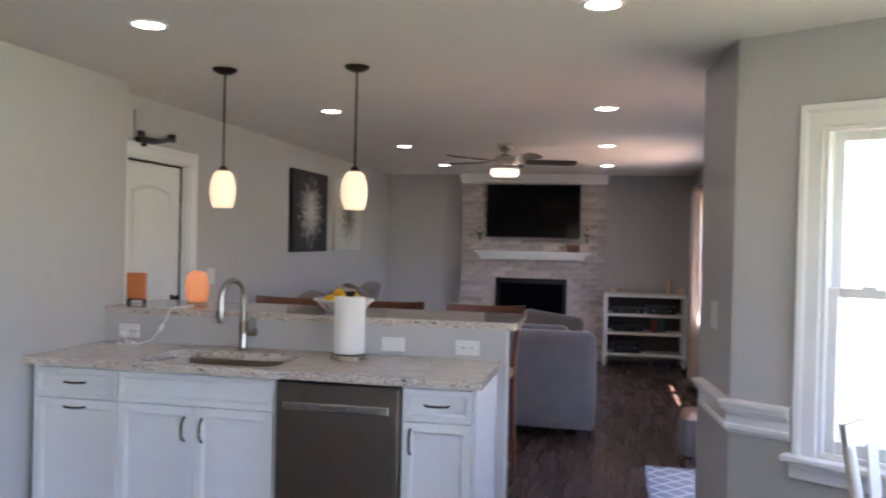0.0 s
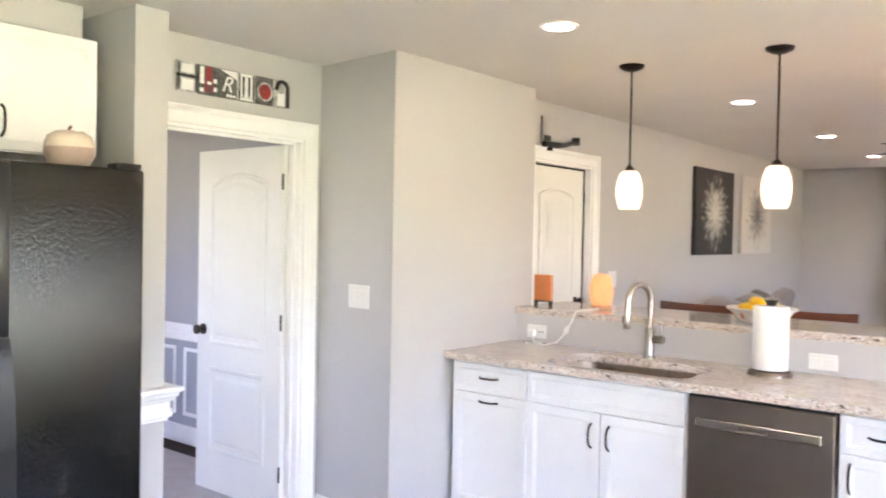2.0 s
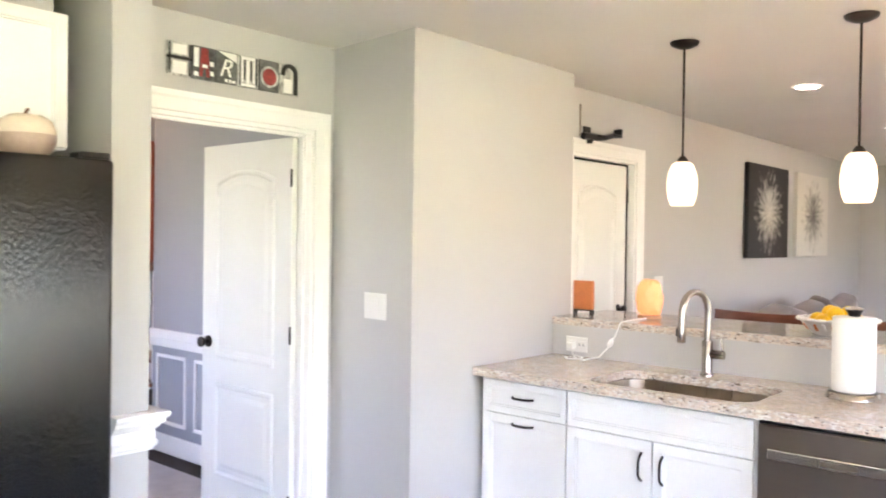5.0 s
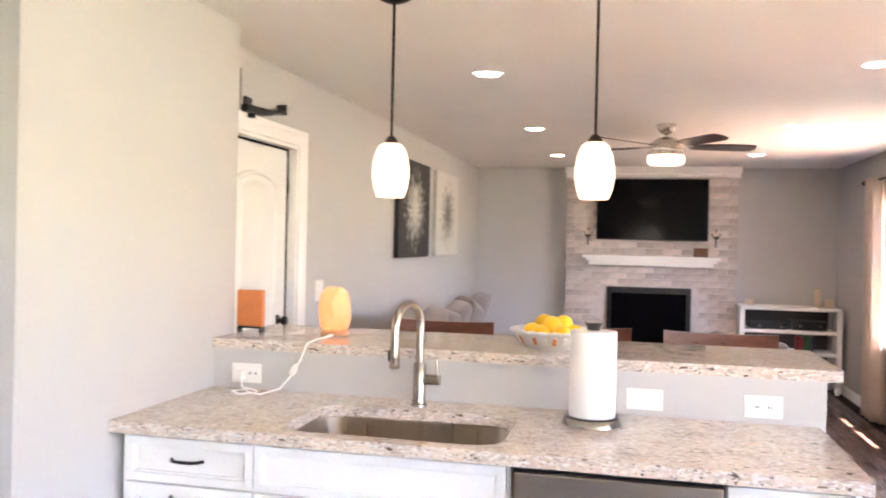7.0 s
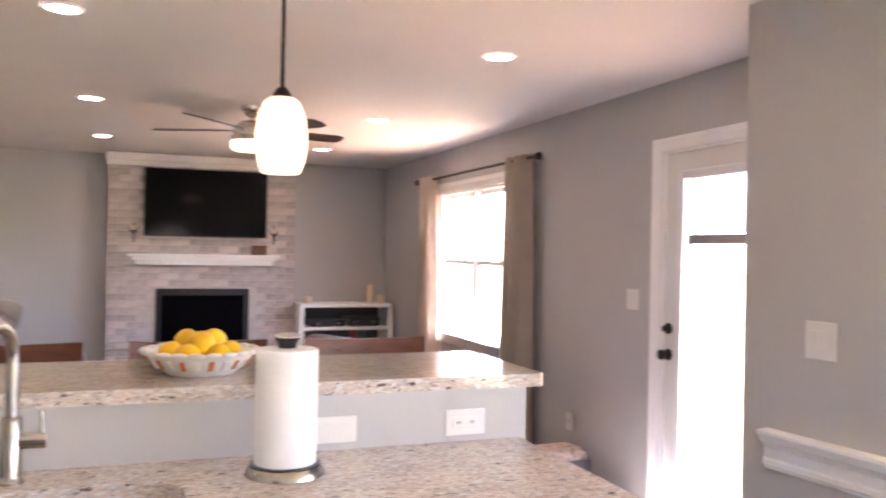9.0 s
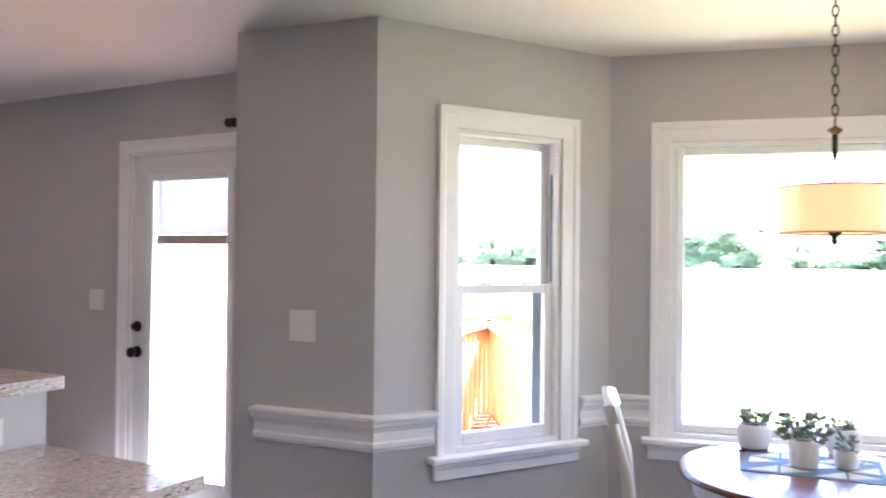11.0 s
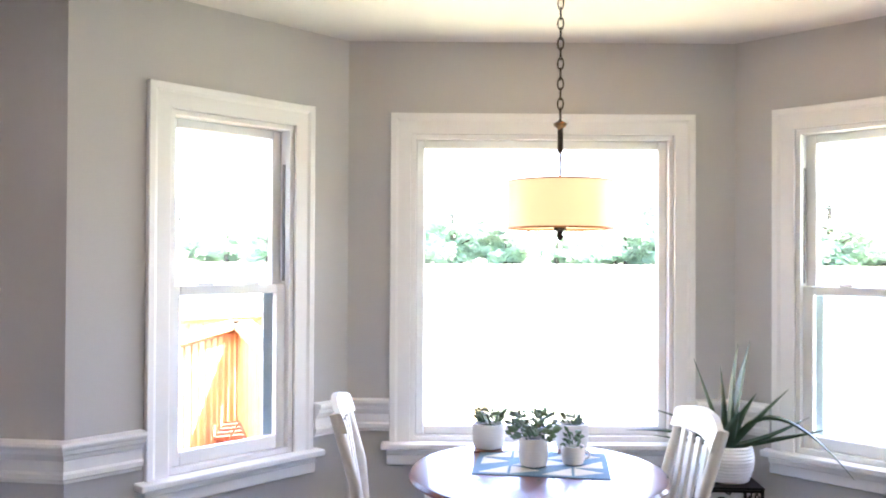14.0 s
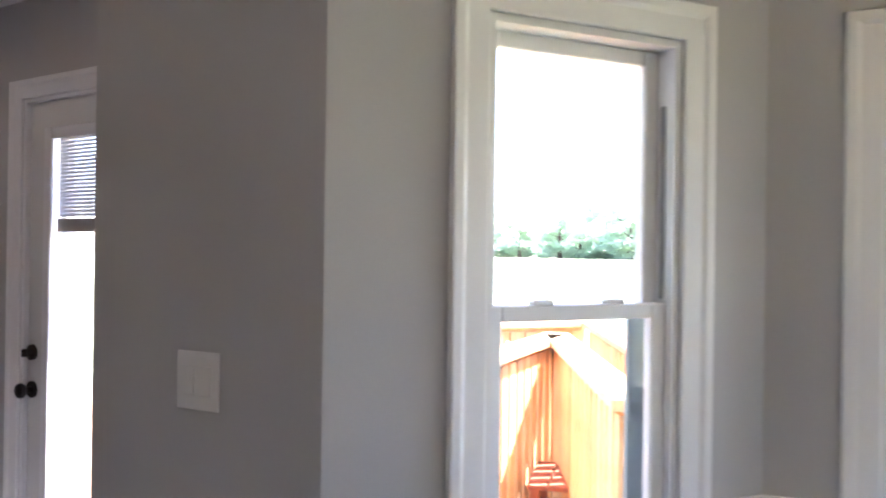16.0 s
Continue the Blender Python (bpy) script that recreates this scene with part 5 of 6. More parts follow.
boxes("dispenser", [(0.0305, 0.042, 0.02, 0.30, 0.88, 0.925), (0.0305, 0.042, 0.275, 0.30, 0.926, 1.104), (0.0305, 0.042, 0.02, 0.045, 0.926, 1.104)], M_BLACK, fr, "black dispenser surround", bev=0.003)
boxes("control_panel", [(0.0305, 0.043, 0.02, 0.30, 1.105, 1.24)], mat("glossy_black_panel", (0.008, 0.008, 0.009), 0.04, vary=0.1, scale=5, bump=0.0), fr, "glossy black control panel", bev=0.003)
boxes("dispenser_recess", [(0.0303, 0.0315, 0.046, 0.274, 0.926, 1.104)], M_SCREEN, fr)
for y in (0.11, 0.21):
    bm = bmesh.new()
    lathe(bm, [(0.026, 1.03), (0.03, 1.035), (0.028, 1.07), (0.014, 1.103)], 14, (0.03, y))
    part("paddle", bm, M_BLACK, fr, smooth=True)
bm = bmesh.new()
tube(bm, [(0.045, 0.05, 0.952), (0.055, 0.11, 0.944), (0.055, 0.21, 0.944), (0.045, 0.27, 0.952)], 0.008, 8)
part("drip_tray", bm, M_STEEL, fr, "chrome drip tray rim", smooth=True)
# black filler for the shade between the doors, which would show bright if open
boxes("door_gap_shade", [(-0.044, 0.012, 0.3645, 0.3755, 0.09, 1.742)], M_GAPSHADE, fr, "black filler standing in for the shaded gap between the doors")
boxes("toe_grille", [(-0.05, 0.0, 0.01, 0.895, 0.02, 0.085)], M_BLACK, fr)
boxes("hinge_cover", [(-0.05, 0.02, 0.80, 0.895, 1.7455, 1.765)], M_BLACK, fr, bev=0.004)

uc = thing("wall_cabinet", pose(-3.018, 1.80, 1.81), "cream-lit white shaker cabinet above the refrigerator", "cabinet")
boxes("body", [(-0.44, -0.021, 0.0, 0.92, 0.0, 0.47)], M_CAB, uc)
# added panel: catches ceiling light where the open gap would go black
boxes("added_gap_panel", [(-0.44, -0.12, 0.002, 0.918, 0.471, 0.622)], M_WALL, uc, "added grey panel that lightens the dark gap above the cabinet")
for a, b, hx in ((0.004, 0.505, 0.455), (0.511, 0.916, 0.555)):
    bm = bmesh.new()
    shaker(bm, a, b, 0.006, 0.464, 0.0)
    bmesh.ops.transform(bm, matrix=Matrix.Rotation(radians(90), 4, "Z"), verts=bm.verts)
    dd = part("cabinet_door", bm, M_CAB, uc)
    bm = bmesh.new()
    pull(bm, (hx, 0, 0.11), 0.115, "z")
    bmesh.ops.transform(bm, matrix=Matrix.Rotation(radians(90), 4, "Z"), verts=bm.verts)
    part("handle", bm, M_BRONZE, dd, "dark bronze arched pull", smooth=True)

pot = thing("ceramic_jar", pose(-2.735, 2.466, 1.746), "round cream and taupe ceramic jar on the refrigerator", "jar")
bm = bmesh.new()
lathe(bm, [(0.055, 0), (0.085, 0.02), (0.10, 0.055), (0.10, 0.078)], 32)
part("lower_band", bm, mat("taupe_glaze", (0.42, 0.31, 0.25), 0.3, vary=0.1, scale=20), pot, "taupe glazed lower half", smooth=True)
bm = bmesh.new()
lathe(bm, [(0.1, 0.0785), (0.098, 0.10), (0.085, 0.128), (0.055, 0.145), (0.02, 0.149), (0.006, 0.15)], 32)
part("upper_band", bm, mat("cream_glaze", (0.66, 0.56, 0.45), 0.25, vary=0.06, scale=18, bump=0.04), pot, "cream glazed top", smooth=True)
bm = bmesh.new()
tube(bm, [(-0.008, 0, 0.149), (0.0, 0, 0.16), (0.012, 0, 0.164)], 0.006, 8)
part("stem", bm, M_CHERRY, pot, smooth=True)
pot.scale = (0.84, 0.84, 0.88)

# letter panels over the hall door
sign = thing("letter_sign", pose(-3.218, 3.20, 2.175, 0, 0, 90), "row of photo panels with letter shapes over the door", "wall sign")
M_PHOTO = mat("pale_photo_print", (0.50, 0.50, 0.48), 0.4, vary=0.7, scale=26, bump=0.0, fine=60, stretch=(3, 1, 1))
M_PHOTOD = mat("dark_photo_print", (0.10, 0.10, 0.10), 0.4, vary=0.8, scale=26, bump=0.0)
M_PHOTOR = mat("red_photo_print", (0.30, 0.03, 0.03), 0.4, vary=0.4, scale=22, bump=0.0)
PWD = 0.108
for k, ground in enumerate((M_PHOTO, M_PHOTOD, M_PHOTOD, M_PHOTO, M_PHOTOD, M_PHOTO)):
    boxes("letter_panel", [(k * 0.1125, k * 0.1125 + PWD, -0.016, -0.002, 0.0, 0.138)], ground, sign, bev=0.002)
F = -0.0185


def mark(name, dims, material):
    for a, b, c, d in dims:
        boxes(name, [(a, b, F, F + 0.002, c, d)], material, sign)


mark("crossbar", [(-0.006, 0.112, 0.066, 0.08), (0.004, 0.012, 0.004, 0.134), (0.096, 0.104, 0.004, 0.134)], M_BLACK)
mark("inlay", [(0.022, 0.086, 0.008, 0.058), (0.022, 0.086, 0.088, 0.128)], M_TRIM)
for nm, pts, mt in (("tower", ((0.146, 0.012), (0.160, 0.012), (0.165, 0.045), (0.175, 0.045), (0.180, 0.012), (0.194, 0.012), (0.186, 0.132), (0.154, 0.132)), M_PHOTOR), ("tower_band", ((0.158, 0.050), (0.184, 0.050), (0.181, 0.064), (0.160, 0.064)), M_TRIM)):
    bm = bmesh.new()
    lift = 0.0 if nm == "tower" else -0.001
    lo, hi = [[bm.verts.new((x, F + y + lift, z)) for x, z in pts] for y in (0.002, 0.0)]
    bm.faces.new(hi)
    for a in range(len(pts)):
        b = (a + 1) % len(pts)
        bm.faces.new((lo[a], lo[b], hi[b], hi[a]))
    part(nm, bm, mt, sign)
mark("inlay", [(0.120, 0.142, 0.05, 0.13), (0.198, 0.214, 0.02, 0.04), (0.196, 0.214, 0.06, 0.08), (0.120, 0.140, 0.012, 0.03)], M_TRIM)
bm = bmesh.new()
bm.faces.new([bm.verts.new(v) for v in ((0.232, F, 0.134), (0.330, F, 0.134), (0.330, F, 0.094))])
part("wedge", bm, M_TRIM, sign)
cu = bpy.data.curves.new("letter", "FONT")
cu.body, cu.size, cu.extrude, cu.align_x, cu.shear = "R", 0.108, 0.001, "CENTER", 0.35
tmp = new("letter_shape", cu)
me = bpy.data.meshes.new_from_object(tmp.evaluated_get(bpy.context.evaluated_depsgraph_get()))
bpy.data.objects.remove(tmp)
me.materials.append(M_TRIM)
lt = new("letter", me)
lt.parent, lt.matrix_basis = sign, pose(0.27, F, 0.03, 90, 0, 0)
mark("caption_bar", [(0.270, 0.284, 0.006, 0.020), (0.290, 0.300, 0.004, 0.020), (0.305, 0.322, 0.006, 0.018)], M_TRIM)
mark("pillar", [(0.344, 0.350, 0.006, 0.132), (0.366, 0.376, 0.03, 0.118), (0.400, 0.410, 0.03, 0.118), (0.428, 0.436, 0.006, 0.132)], M_BLACK)
mark("inlay", [(0.354, 0.362, 0.02, 0.118), (0.380, 0.396, 0.016, 0.118), (0.414, 0.424, 0.02, 0.118), (0.352, 0.426, 0.120, 0.134), (0.352, 0.430, 0.004, 0.014)], M_TRIM)
for nm, r0, mt, dy in (("ring", 0.048, M_PHOTO, 0.0), ("disc", 0.038, M_PHOTOR, -0.001)):
    bm = bmesh.new()
    vs = lathe(bm, [(r0, 0), (r0, 0.002)], 28)
    bmesh.ops.transform(bm, matrix=Matrix.Translation((0.504, F + 0.002 + dy, 0.064)) @ Matrix.Rotation(radians(90), 4, "X"), verts=vs)
    part(nm, bm, mt, sign)
bm = bmesh.new()
tube(bm, [(0.575, F, 0.085)] + [(0.615 - 0.036 * math.cos(radians(a)), F, 0.095 + 0.036 * math.sin(radians(a))) for a in range(0, 181, 20)] + [(0.651, F, 0.002)], 0.011, 8)
part("arch", bm, M_BLACK, sign, smooth=True)
mark("inlay", [(0.585, 0.632, 0.006, 0.07)], M_TRIM)

# hall and stair beyond the open door
HY = 4.47
tagged(boxes("wall_hall", [(-5.55, -3.345, HY, HY + 0.1, 0, H)], M_HALL), "blue-grey painted hall wall", "wall", kind="structure")
tagged(boxes("wall_hall_south", [(-7.6, -5.1, 2.1, 2.2, 0, H), (-4.5, -3.59, 2.1, 2.2, 0, H), (-5.1, -4.5, 2.1, 2.2, 0, 0.85), (-5.1, -4.5, 2.1, 2.2, 2.1, H)], M_HALL), "blue-grey painted hall wall", "wall", kind="structure")
tagged(boxes("wall_stair_side", [(-7.6, -5.6, 6.0, 6.1, 0, H)], M_HALL), "blue-grey painted stairwell wall", "wall", kind="structure")
tagged(boxes("wall_stair", [(-7.7, -7.6, 2.1, 6.1, 0, 1.15)], M_HALL), "blue-grey lower stairwell wall", "wall", kind="structure")
tagged(boxes("wall_stair_upper", [(-7.7, -7.6, 2.1, 6.1, 1.15, H)], M_RED), "dark red painted stairwell wall", "wall", kind="structure")
tagged(boxes("ceiling_hall", [(-7.7, -3.345, 2.1, 6.1, H, H + 0.06)], M_CEIL), "white hall ceiling", "ceiling", kind="structure")
tagged(boxes("carpet", [(-5.5, -3.26, 2.25, 4.28, -0.011, 0.006)], M_CARPET), "pale hall carpet", "carpet", kind="structure")
bm = bmesh.new()
box(bm, -5.55, -3.36, HY - 0.035, HY - 0.001, 0.80, 0.86, bev=0.008, seg=2)
box(bm, -5.55, -3.36, HY - 0.022, HY - 0.001, 0.74, 0.799, bev=0.004)
box(bm, -5.55, -3.36, HY - 0.02, HY - 0.001, 0.0, 0.13, bev=0.004)
for x0, x1 in ((-5.48, -5.10), (-5.0, -4.5), (-4.4, -3.9)):
    for a, b, c, d in ((x0, x1, 0.20, 0.225), (x0, x1, 0.665, 0.69), (x0, x0 + 0.025, 0.225, 0.665), (x1 - 0.025, x1, 0.225, 0.665)):
        box(bm, a, b, HY - 0.014, HY - 0.001, c, d, bev=0.003)
tagged(part("trim_hall", bm, M_TRIM), "white chair rail and picture-frame wainscot mouldings", "trim", kind="structure")
window("window_7", Matrix.Translation((-5.1, 2.2, 0.85)), 0.60, 1.25, False)
stair = thing("staircase", pose(-6.6, 4.3, 0), "white baluster staircase with dark handrail", "stairs")
for j in range(7):
    boxes("tread", [(-0.45, 0.45, 0.1 + j * 0.24, 0.36 + j * 0.24, 0.17 * (j + 1) - 0.03, 0.17 * (j + 1))], M_CHERRY, stair)
    boxes("riser", [(-0.45, 0.45, 0.12 + j * 0.24, 0.14 + j * 0.24, 0.17 * j, 0.17 * (j + 1) - 0.03)], M_TRIM, stair)
    for f in (0.06, 0.18):
        y = 0.12 + j * 0.24 + f
        boxes("baluster", [(0.40, 0.43, y - 0.015, y + 0.015, 0.17 * (j + 1), 0.17 * (j + 1) + 0.80 + f * 0.7)], M_TRIM, stair)
bm = bmesh.new()
tube(bm, [(0.415, 0.05, 0.93), (0.415, 1.75, 2.16)], 0.03, 10)
part("handrail", bm, M_CHERRY, stair, smooth=True)
boxes("newel_post", [(0.37, 0.46, 0.0, 0.09, 0, 1.0)], M_TRIM, stair, bev=0.004)
hl = thing("hall_light", pose(-6.4, 4.3, H), "flush hall ceiling light, switched on", "ceiling light")
bm = bmesh.new()
lathe(bm, [(0.15, -0.001), (0.15, -0.02), (0.14, -0.05), (0.08, -0.085), (0.01, -0.095)], 28)
part("bowl", bm, glow("hall_bowl_glow", (1.0, 0.72, 0.45), 1.2), hl, smooth=True)

# ---- dining bay ----
table = thing("dining_table", pose(1.275, 3.115, 0), "round pedestal table with cherry top and cream apron", "table")
bm = bmesh.new()
lathe(bm, [(0.43, 0.722), (0.445, 0.726), (0.45, 0.736), (0.443, 0.748), (0.425, 0.75)], 64)
part("tabletop", bm, M_CHERRY, table, "polished cherry wood top", smooth=True)
bm = bmesh.new()
lathe(bm, [(0.385, 0.645), (0.395, 0.65), (0.395, 0.7215)], 64)
part("apron", bm, M_TABLEWHITE, table, smooth=True)
bm = bmesh.new()
lathe(bm, [(0.12, 0.06), (0.10, 0.10), (0.055, 0.16), (0.05, 0.24), (0.085, 0.34), (0.09, 0.42), (0.06, 0.50), (0.055, 0.56), (0.09, 0.62), (0.10, 0.6545)], 32)
part("pedestal", bm, M_TABLEWHITE, table, smooth=True)
for j in range(4):
    bm = bmesh.new()
    tube(bm, [(0.06, 0, 0.16), (0.20, 0, 0.12), (0.34, 0, 0.045), (0.40, 0, 0.022)], [0.04, 0.034, 0.026, 0.022], 10)
    part("foot", bm, M_TABLEWHITE, table, smooth=True, at=Matrix.Rotation(radians(45 + 90 * j), 4, "Z"))

chair = thing("dining_chair", pose(0.80, 3.62, 0, 0, 0, 0), "cream painted slat-back dining chair with wooden seat", "chair", "chairs round the table")
bm = bmesh.new()
extrude_poly(bm, rounded(-0.21, 0.21, -0.22, 0.20, 0.07), 0.435, 0.465)
part("seat", bm, M_CHERRY, chair, "cherry wood saddle seat")
for sx in (-1, 1):
    bm = bmesh.new()
    tube(bm, [(sx * 0.17, -0.18, 0.435), (sx * 0.185, -0.20, 0.0)], [0.022, 0.016], 10)
    part("front_leg", bm, M_TABLEWHITE, chair, smooth=True)
    bm = bmesh.new()
    tube(bm, [(sx * 0.18, 0.26, 0.0), (sx * 0.175, 0.19, 0.44), (sx * 0.185, 0.215, 0.72), (sx * 0.195, 0.285, 0.965)], [0.017, 0.022, 0.020, 0.019], 10)
    part("back_leg", bm, M_TABLEWHITE, chair, smooth=True)
for j in range(4):
    f = (j - 1.5) * 0.076
    bm = bmesh.new()
    for a, b, za, zb, ya, yb in ((f - 0.019, f + 0.019, 0.53, 0.90, 0.20, 0.27),):
        vs = box(bm, a, b, -0.006, 0.006, 0, 0.39, bev=0.002)
        bmesh.ops.transform(bm, matrix=Matrix.Translation((0, 0.197, 0.525)) @ Matrix.Rotation(radians(-10), 4, "X"), verts=vs)
    part("slat", bm, M_TABLEWHITE, chair)
bm = bmesh.new()
box(bm, -0.18, 0.18, 0.185, 0.207, 0.485, 0.53, bev=0.006, seg=2)
part("lower_rail", bm, M_TABLEWHITE, chair)
bm = bmesh.new()
n = 12
for j in range(n + 1):
    f = 2 * j / n - 1
    x = 0.21 * f
    y = 0.30 - 0.03 * f * f
    zt = 0.995 - 0.03 * f * f
    zb = 0.90 + 0.015 * (1 - f * f)
    for yy, zz in ((y - 0.032, zb), (y - 0.008, zb), (y + 0.012, zt), (y - 0.010, zt)):
        bm.verts.new((x, yy, zz))
bm.verts.ensure_lookup_table()
for j in range(n):
    for k in range(4):
        bm.faces.new([bm.verts[i] for i in (4 * j + k, 4 * j + (k + 1) % 4, 4 * j + 4 + (k + 1) % 4, 4 * j + 4 + k)])
bm.faces.new([bm.verts[i] for i in (0, 1, 2, 3)])
bm.faces.new([bm.verts[4 * n + i] for i in (3, 2, 1, 0)])
part("crest_rail", bm, M_TABLEWHITE, chair, smooth=True)
for z, a, b in ((0.20, (-0.178, -0.19), (-0.178, 0.24)), (0.20, (0.178, -0.19), (0.178, 0.24)), (0.24, (-0.18, -0.19), (0.18, -0.19))):
    bm = bmesh.new()
    tube(bm, [(*a, z), (*b, z)], 0.010, 8)
    part("stretcher", bm, M_TABLEWHITE, chair, smooth=True)
chair.matrix_basis = pose(1.28, 3.55, 0, 0, 0, 15.7)
copy_thing(chair, pose(1.18, 2.845, 0, 0, 0, 194))

drum = thing("drum_pendant", pose(1.18, 3.033, H) @ Matrix.Diagonal((0.96, 0.96, 0.985, 1)), "linen drum pendant lamp on a bronze chain, lit", "pendant light")
bm = bmesh.new()
lathe(bm, [(0.065, -0.001), (0.066, -0.01), (0.055, -0.02), (0.02, -0.026), (0.012, -0.04)], 28)
part("canopy", bm, M_BRONZE, drum, smooth=True)
for j in range(13):
    bm = bmesh.new()
    pts = [(0.010 * math.cos(a), 0, 0.021 * math.sin(a)) for a in [2 * math.pi * i / 12 for i in range(13)]]
    tube(bm, pts, 0.003, 6)
    part("chain_link", bm, M_BRONZE, drum, smooth=True, at=Matrix.Translation((0, 0, -0.055 - j * 0.0345)) @ Matrix.Rotation(radians(90 * (j % 2)), 4, "Z"))
bm = bmesh.new()
lathe(bm, [(0.006, -0.49), (0.012, -0.495), (0.026, -0.502), (0.020, -0.512), (0.010, -0.52), (0.010, -0.60), (0.005, -0.605), (0.005, -0.71)], 16)
part("stem", bm, M_BRONZE, drum, smooth=True)
bm = bmesh.new()
lathe(bm, [(0.182, -0.703), (0.185, -0.703), (0.185, -0.86), (0.182, -0.86)], 56, cap=False)
part("shade", bm, M_LINEN, drum, "cream linen drum shade", smooth=True)
bm = bmesh.new()
for z in (-0.702, -0.861):
    lathe(bm, [(0.1815, z - 0.003), (0.1865, z - 0.003), (0.1865, z + 0.003), (0.1815, z + 0.003), (0.1815, z - 0.003)], 56, cap=False)
for k in range(3):
    a = radians(120 * k + 20)
    tube(bm, [(0, 0, -0.695), (0.183 * math.cos(a), 0.183 * math.sin(a), -0.702)], 0.003, 6)
part("shade_ring", bm, M_RUST, drum, "tan trim rings")
bm = bmesh.new()
lathe(bm, [(0.176, -0.853), (0.176, -0.849)], 48)
part("diffuser", bm, M_LINEN, drum)
bm = bmesh.new()
lathe(bm, [(0.02, -0.853), (0.024, -0.866), (0.012, -0.873), (0.010, -0.882), (0.014, -0.889), (0.008, -0.899), (0.003, -0.902)], 16)
part("finial", bm, M_BRONZE, drum, "bronze finial", smooth=True)
for k in range(3):
    bm = bmesh.new()
    a = radians(120 * k + 80)
    lathe(bm, [(0.012, -0.745), (0.026, -0.765), (0.03, -0.785), (0.022, -0.808), (0.006, -0.815)], 14, (0.075 * math.cos(a), 0.075 * math.sin(a)))
    part("bulb", bm, M_DRUMBULB, drum, "warm glowing bulb", smooth=True)


def leafy(bm, origin, n, spread, height, size, rnd):
    """Fleshy leaf blades round short stems."""
    for _ in range(n):
        a, r, z = rnd.uniform(0, 6.283), spread * rnd.random() ** 0.5, height * rnd.random()
        c = Vector(origin) + Vector((r * math.cos(a), r * math.sin(a), z))
        d = Vector((math.cos(a), math.sin(a), rnd.uniform(0.1, 1.1))).normalized()
        s = d.orthogonal().normalized()
        u = d.cross(s)
        L = size * rnd.uniform(0.7, 1.3)
        tip, base = bm.verts.new(c + d * L), bm.verts.new(c)
        ms = [bm.verts.new(c + d * L * 0.5 + v) for v in (s * L * 0.32, u * L * 0.12, -s * L * 0.32, -u * L * 0.12)]
        for j in range(4):
            bm.faces.new((base, ms[j], ms[(j + 1) % 4]))
            bm.faces.new((tip, ms[(j + 1) % 4], ms[j]))


runner = thing("table_runner", pose(1.37, 3.112, 0.7505, 0, 0, -85), "blue and cream patchwork table runner", "table runner")
boxes("cloth", [(-0.235, 0.235, -0.18, 0.18, 0.0, 0.003)], M_BLUE, runner)
for i in range(4):
    for j in range(3):
        x, y = -0.215 + i * 0.11, -0.16 + j * 0.11
        tri = ((x, y), (x + 0.1, y), (x + 0.1, y + 0.1)) if (i + j) % 2 == 0 else ((x, y + 0.1), (x, y), (x + 0.1, y + 0.05))
        bm = bmesh.new()
        extrude_poly(bm, tri, 0.0031, 0.0042)
        part("patch", bm, M_CREAM, runner, "cream triangle patch")

rnd = random.Random(7)


def pot_plant(x, y, r, h, label, n, spread, height, size, ribs=True, tall=0, coaster=False):
    lift = 0.0
    if coaster:
        c = boxes("coaster", [(-0.062, 0.062, -0.062, 0.062, 0.0, 0.006)], M_CHERRY, None, at=pose(x, y, 0.7505, 0, 0, 12), bev=0.002)
        tagged(c, "dark wooden coaster under a pot", "coaster", "coasters on the table")
        lift = 0.0025
    t = thing("potted_succulent", pose(x, y, 0.7545 + lift), label, "potted plant", "succulents on the table")
    bm = bmesh.new()
    prof = [(r * 0.72, 0.0)]
    for j in range(9):
        f = j / 8
        prof.append((r * (0.78 + 0.24 * math.sin(math.pi * (0.15 + 0.6 * f))) + (0.0018 if ribs and j % 2 else 0), 0.004 + (h - 0.004) * f))
    prof += [(r * 0.84, h), (r * 0.82, h - 0.012)]
    lathe(bm, prof, 28, cap=False)
    bm.faces.new([v for v in bm.verts][:28][::-1])
    part("pot", bm, M_CERAMIC, t, "white glazed pot", smooth=True)
    bm = bmesh.new()
    lathe(bm, [(r * 0.83, h - 0.014), (r * 0.4, h - 0.008), (0.002, h - 0.007)], 20)
    part("soil", bm, M_SOIL, t)
    bm = bmesh.new()
    leafy(bm, (0, 0, h - 0.005), n, spread, height, size, rnd)
    for k in range(tall):
        a = rnd.uniform(0, 6.28)
        L = rnd.uniform(0.07, 0.13)
        for j in range(10):
            f = j / 9
            c = (math.cos(a) * (0.02 + 0.06 * f), math.sin(a) * (0.02 + 0.06 * f), h + L * f)
            leafy(bm, c, 2, 0.006, 0.008, 0.018, rnd)
    part("leaves", bm, M_SUCC, t, "fleshy green leaves")
    return t


pot_plant(1.543, 3.336, 0.062, 0.095, "squat white ribbed pot with a trailing succulent", 70, 0.05, 0.045, 0.03, coaster=True)
pot_plant(1.328, 3.137, 0.052, 0.10, "white tapered pot with a grey-green jade plant", 130, 0.075, 0.08, 0.032, ribs=False, tall=6)
pot_plant(1.60, 3.022, 0.062, 0.10, "squat white ribbed pot with a small succulent", 25, 0.03, 0.03, 0.03, coaster=True)
cup = pot_plant(1.385, 3.001, 0.042, 0.065, "tiny white teacup pot with a rosette succulent", 40, 0.025, 0.05, 0.025, ribs=False)
bm = bmesh.new()
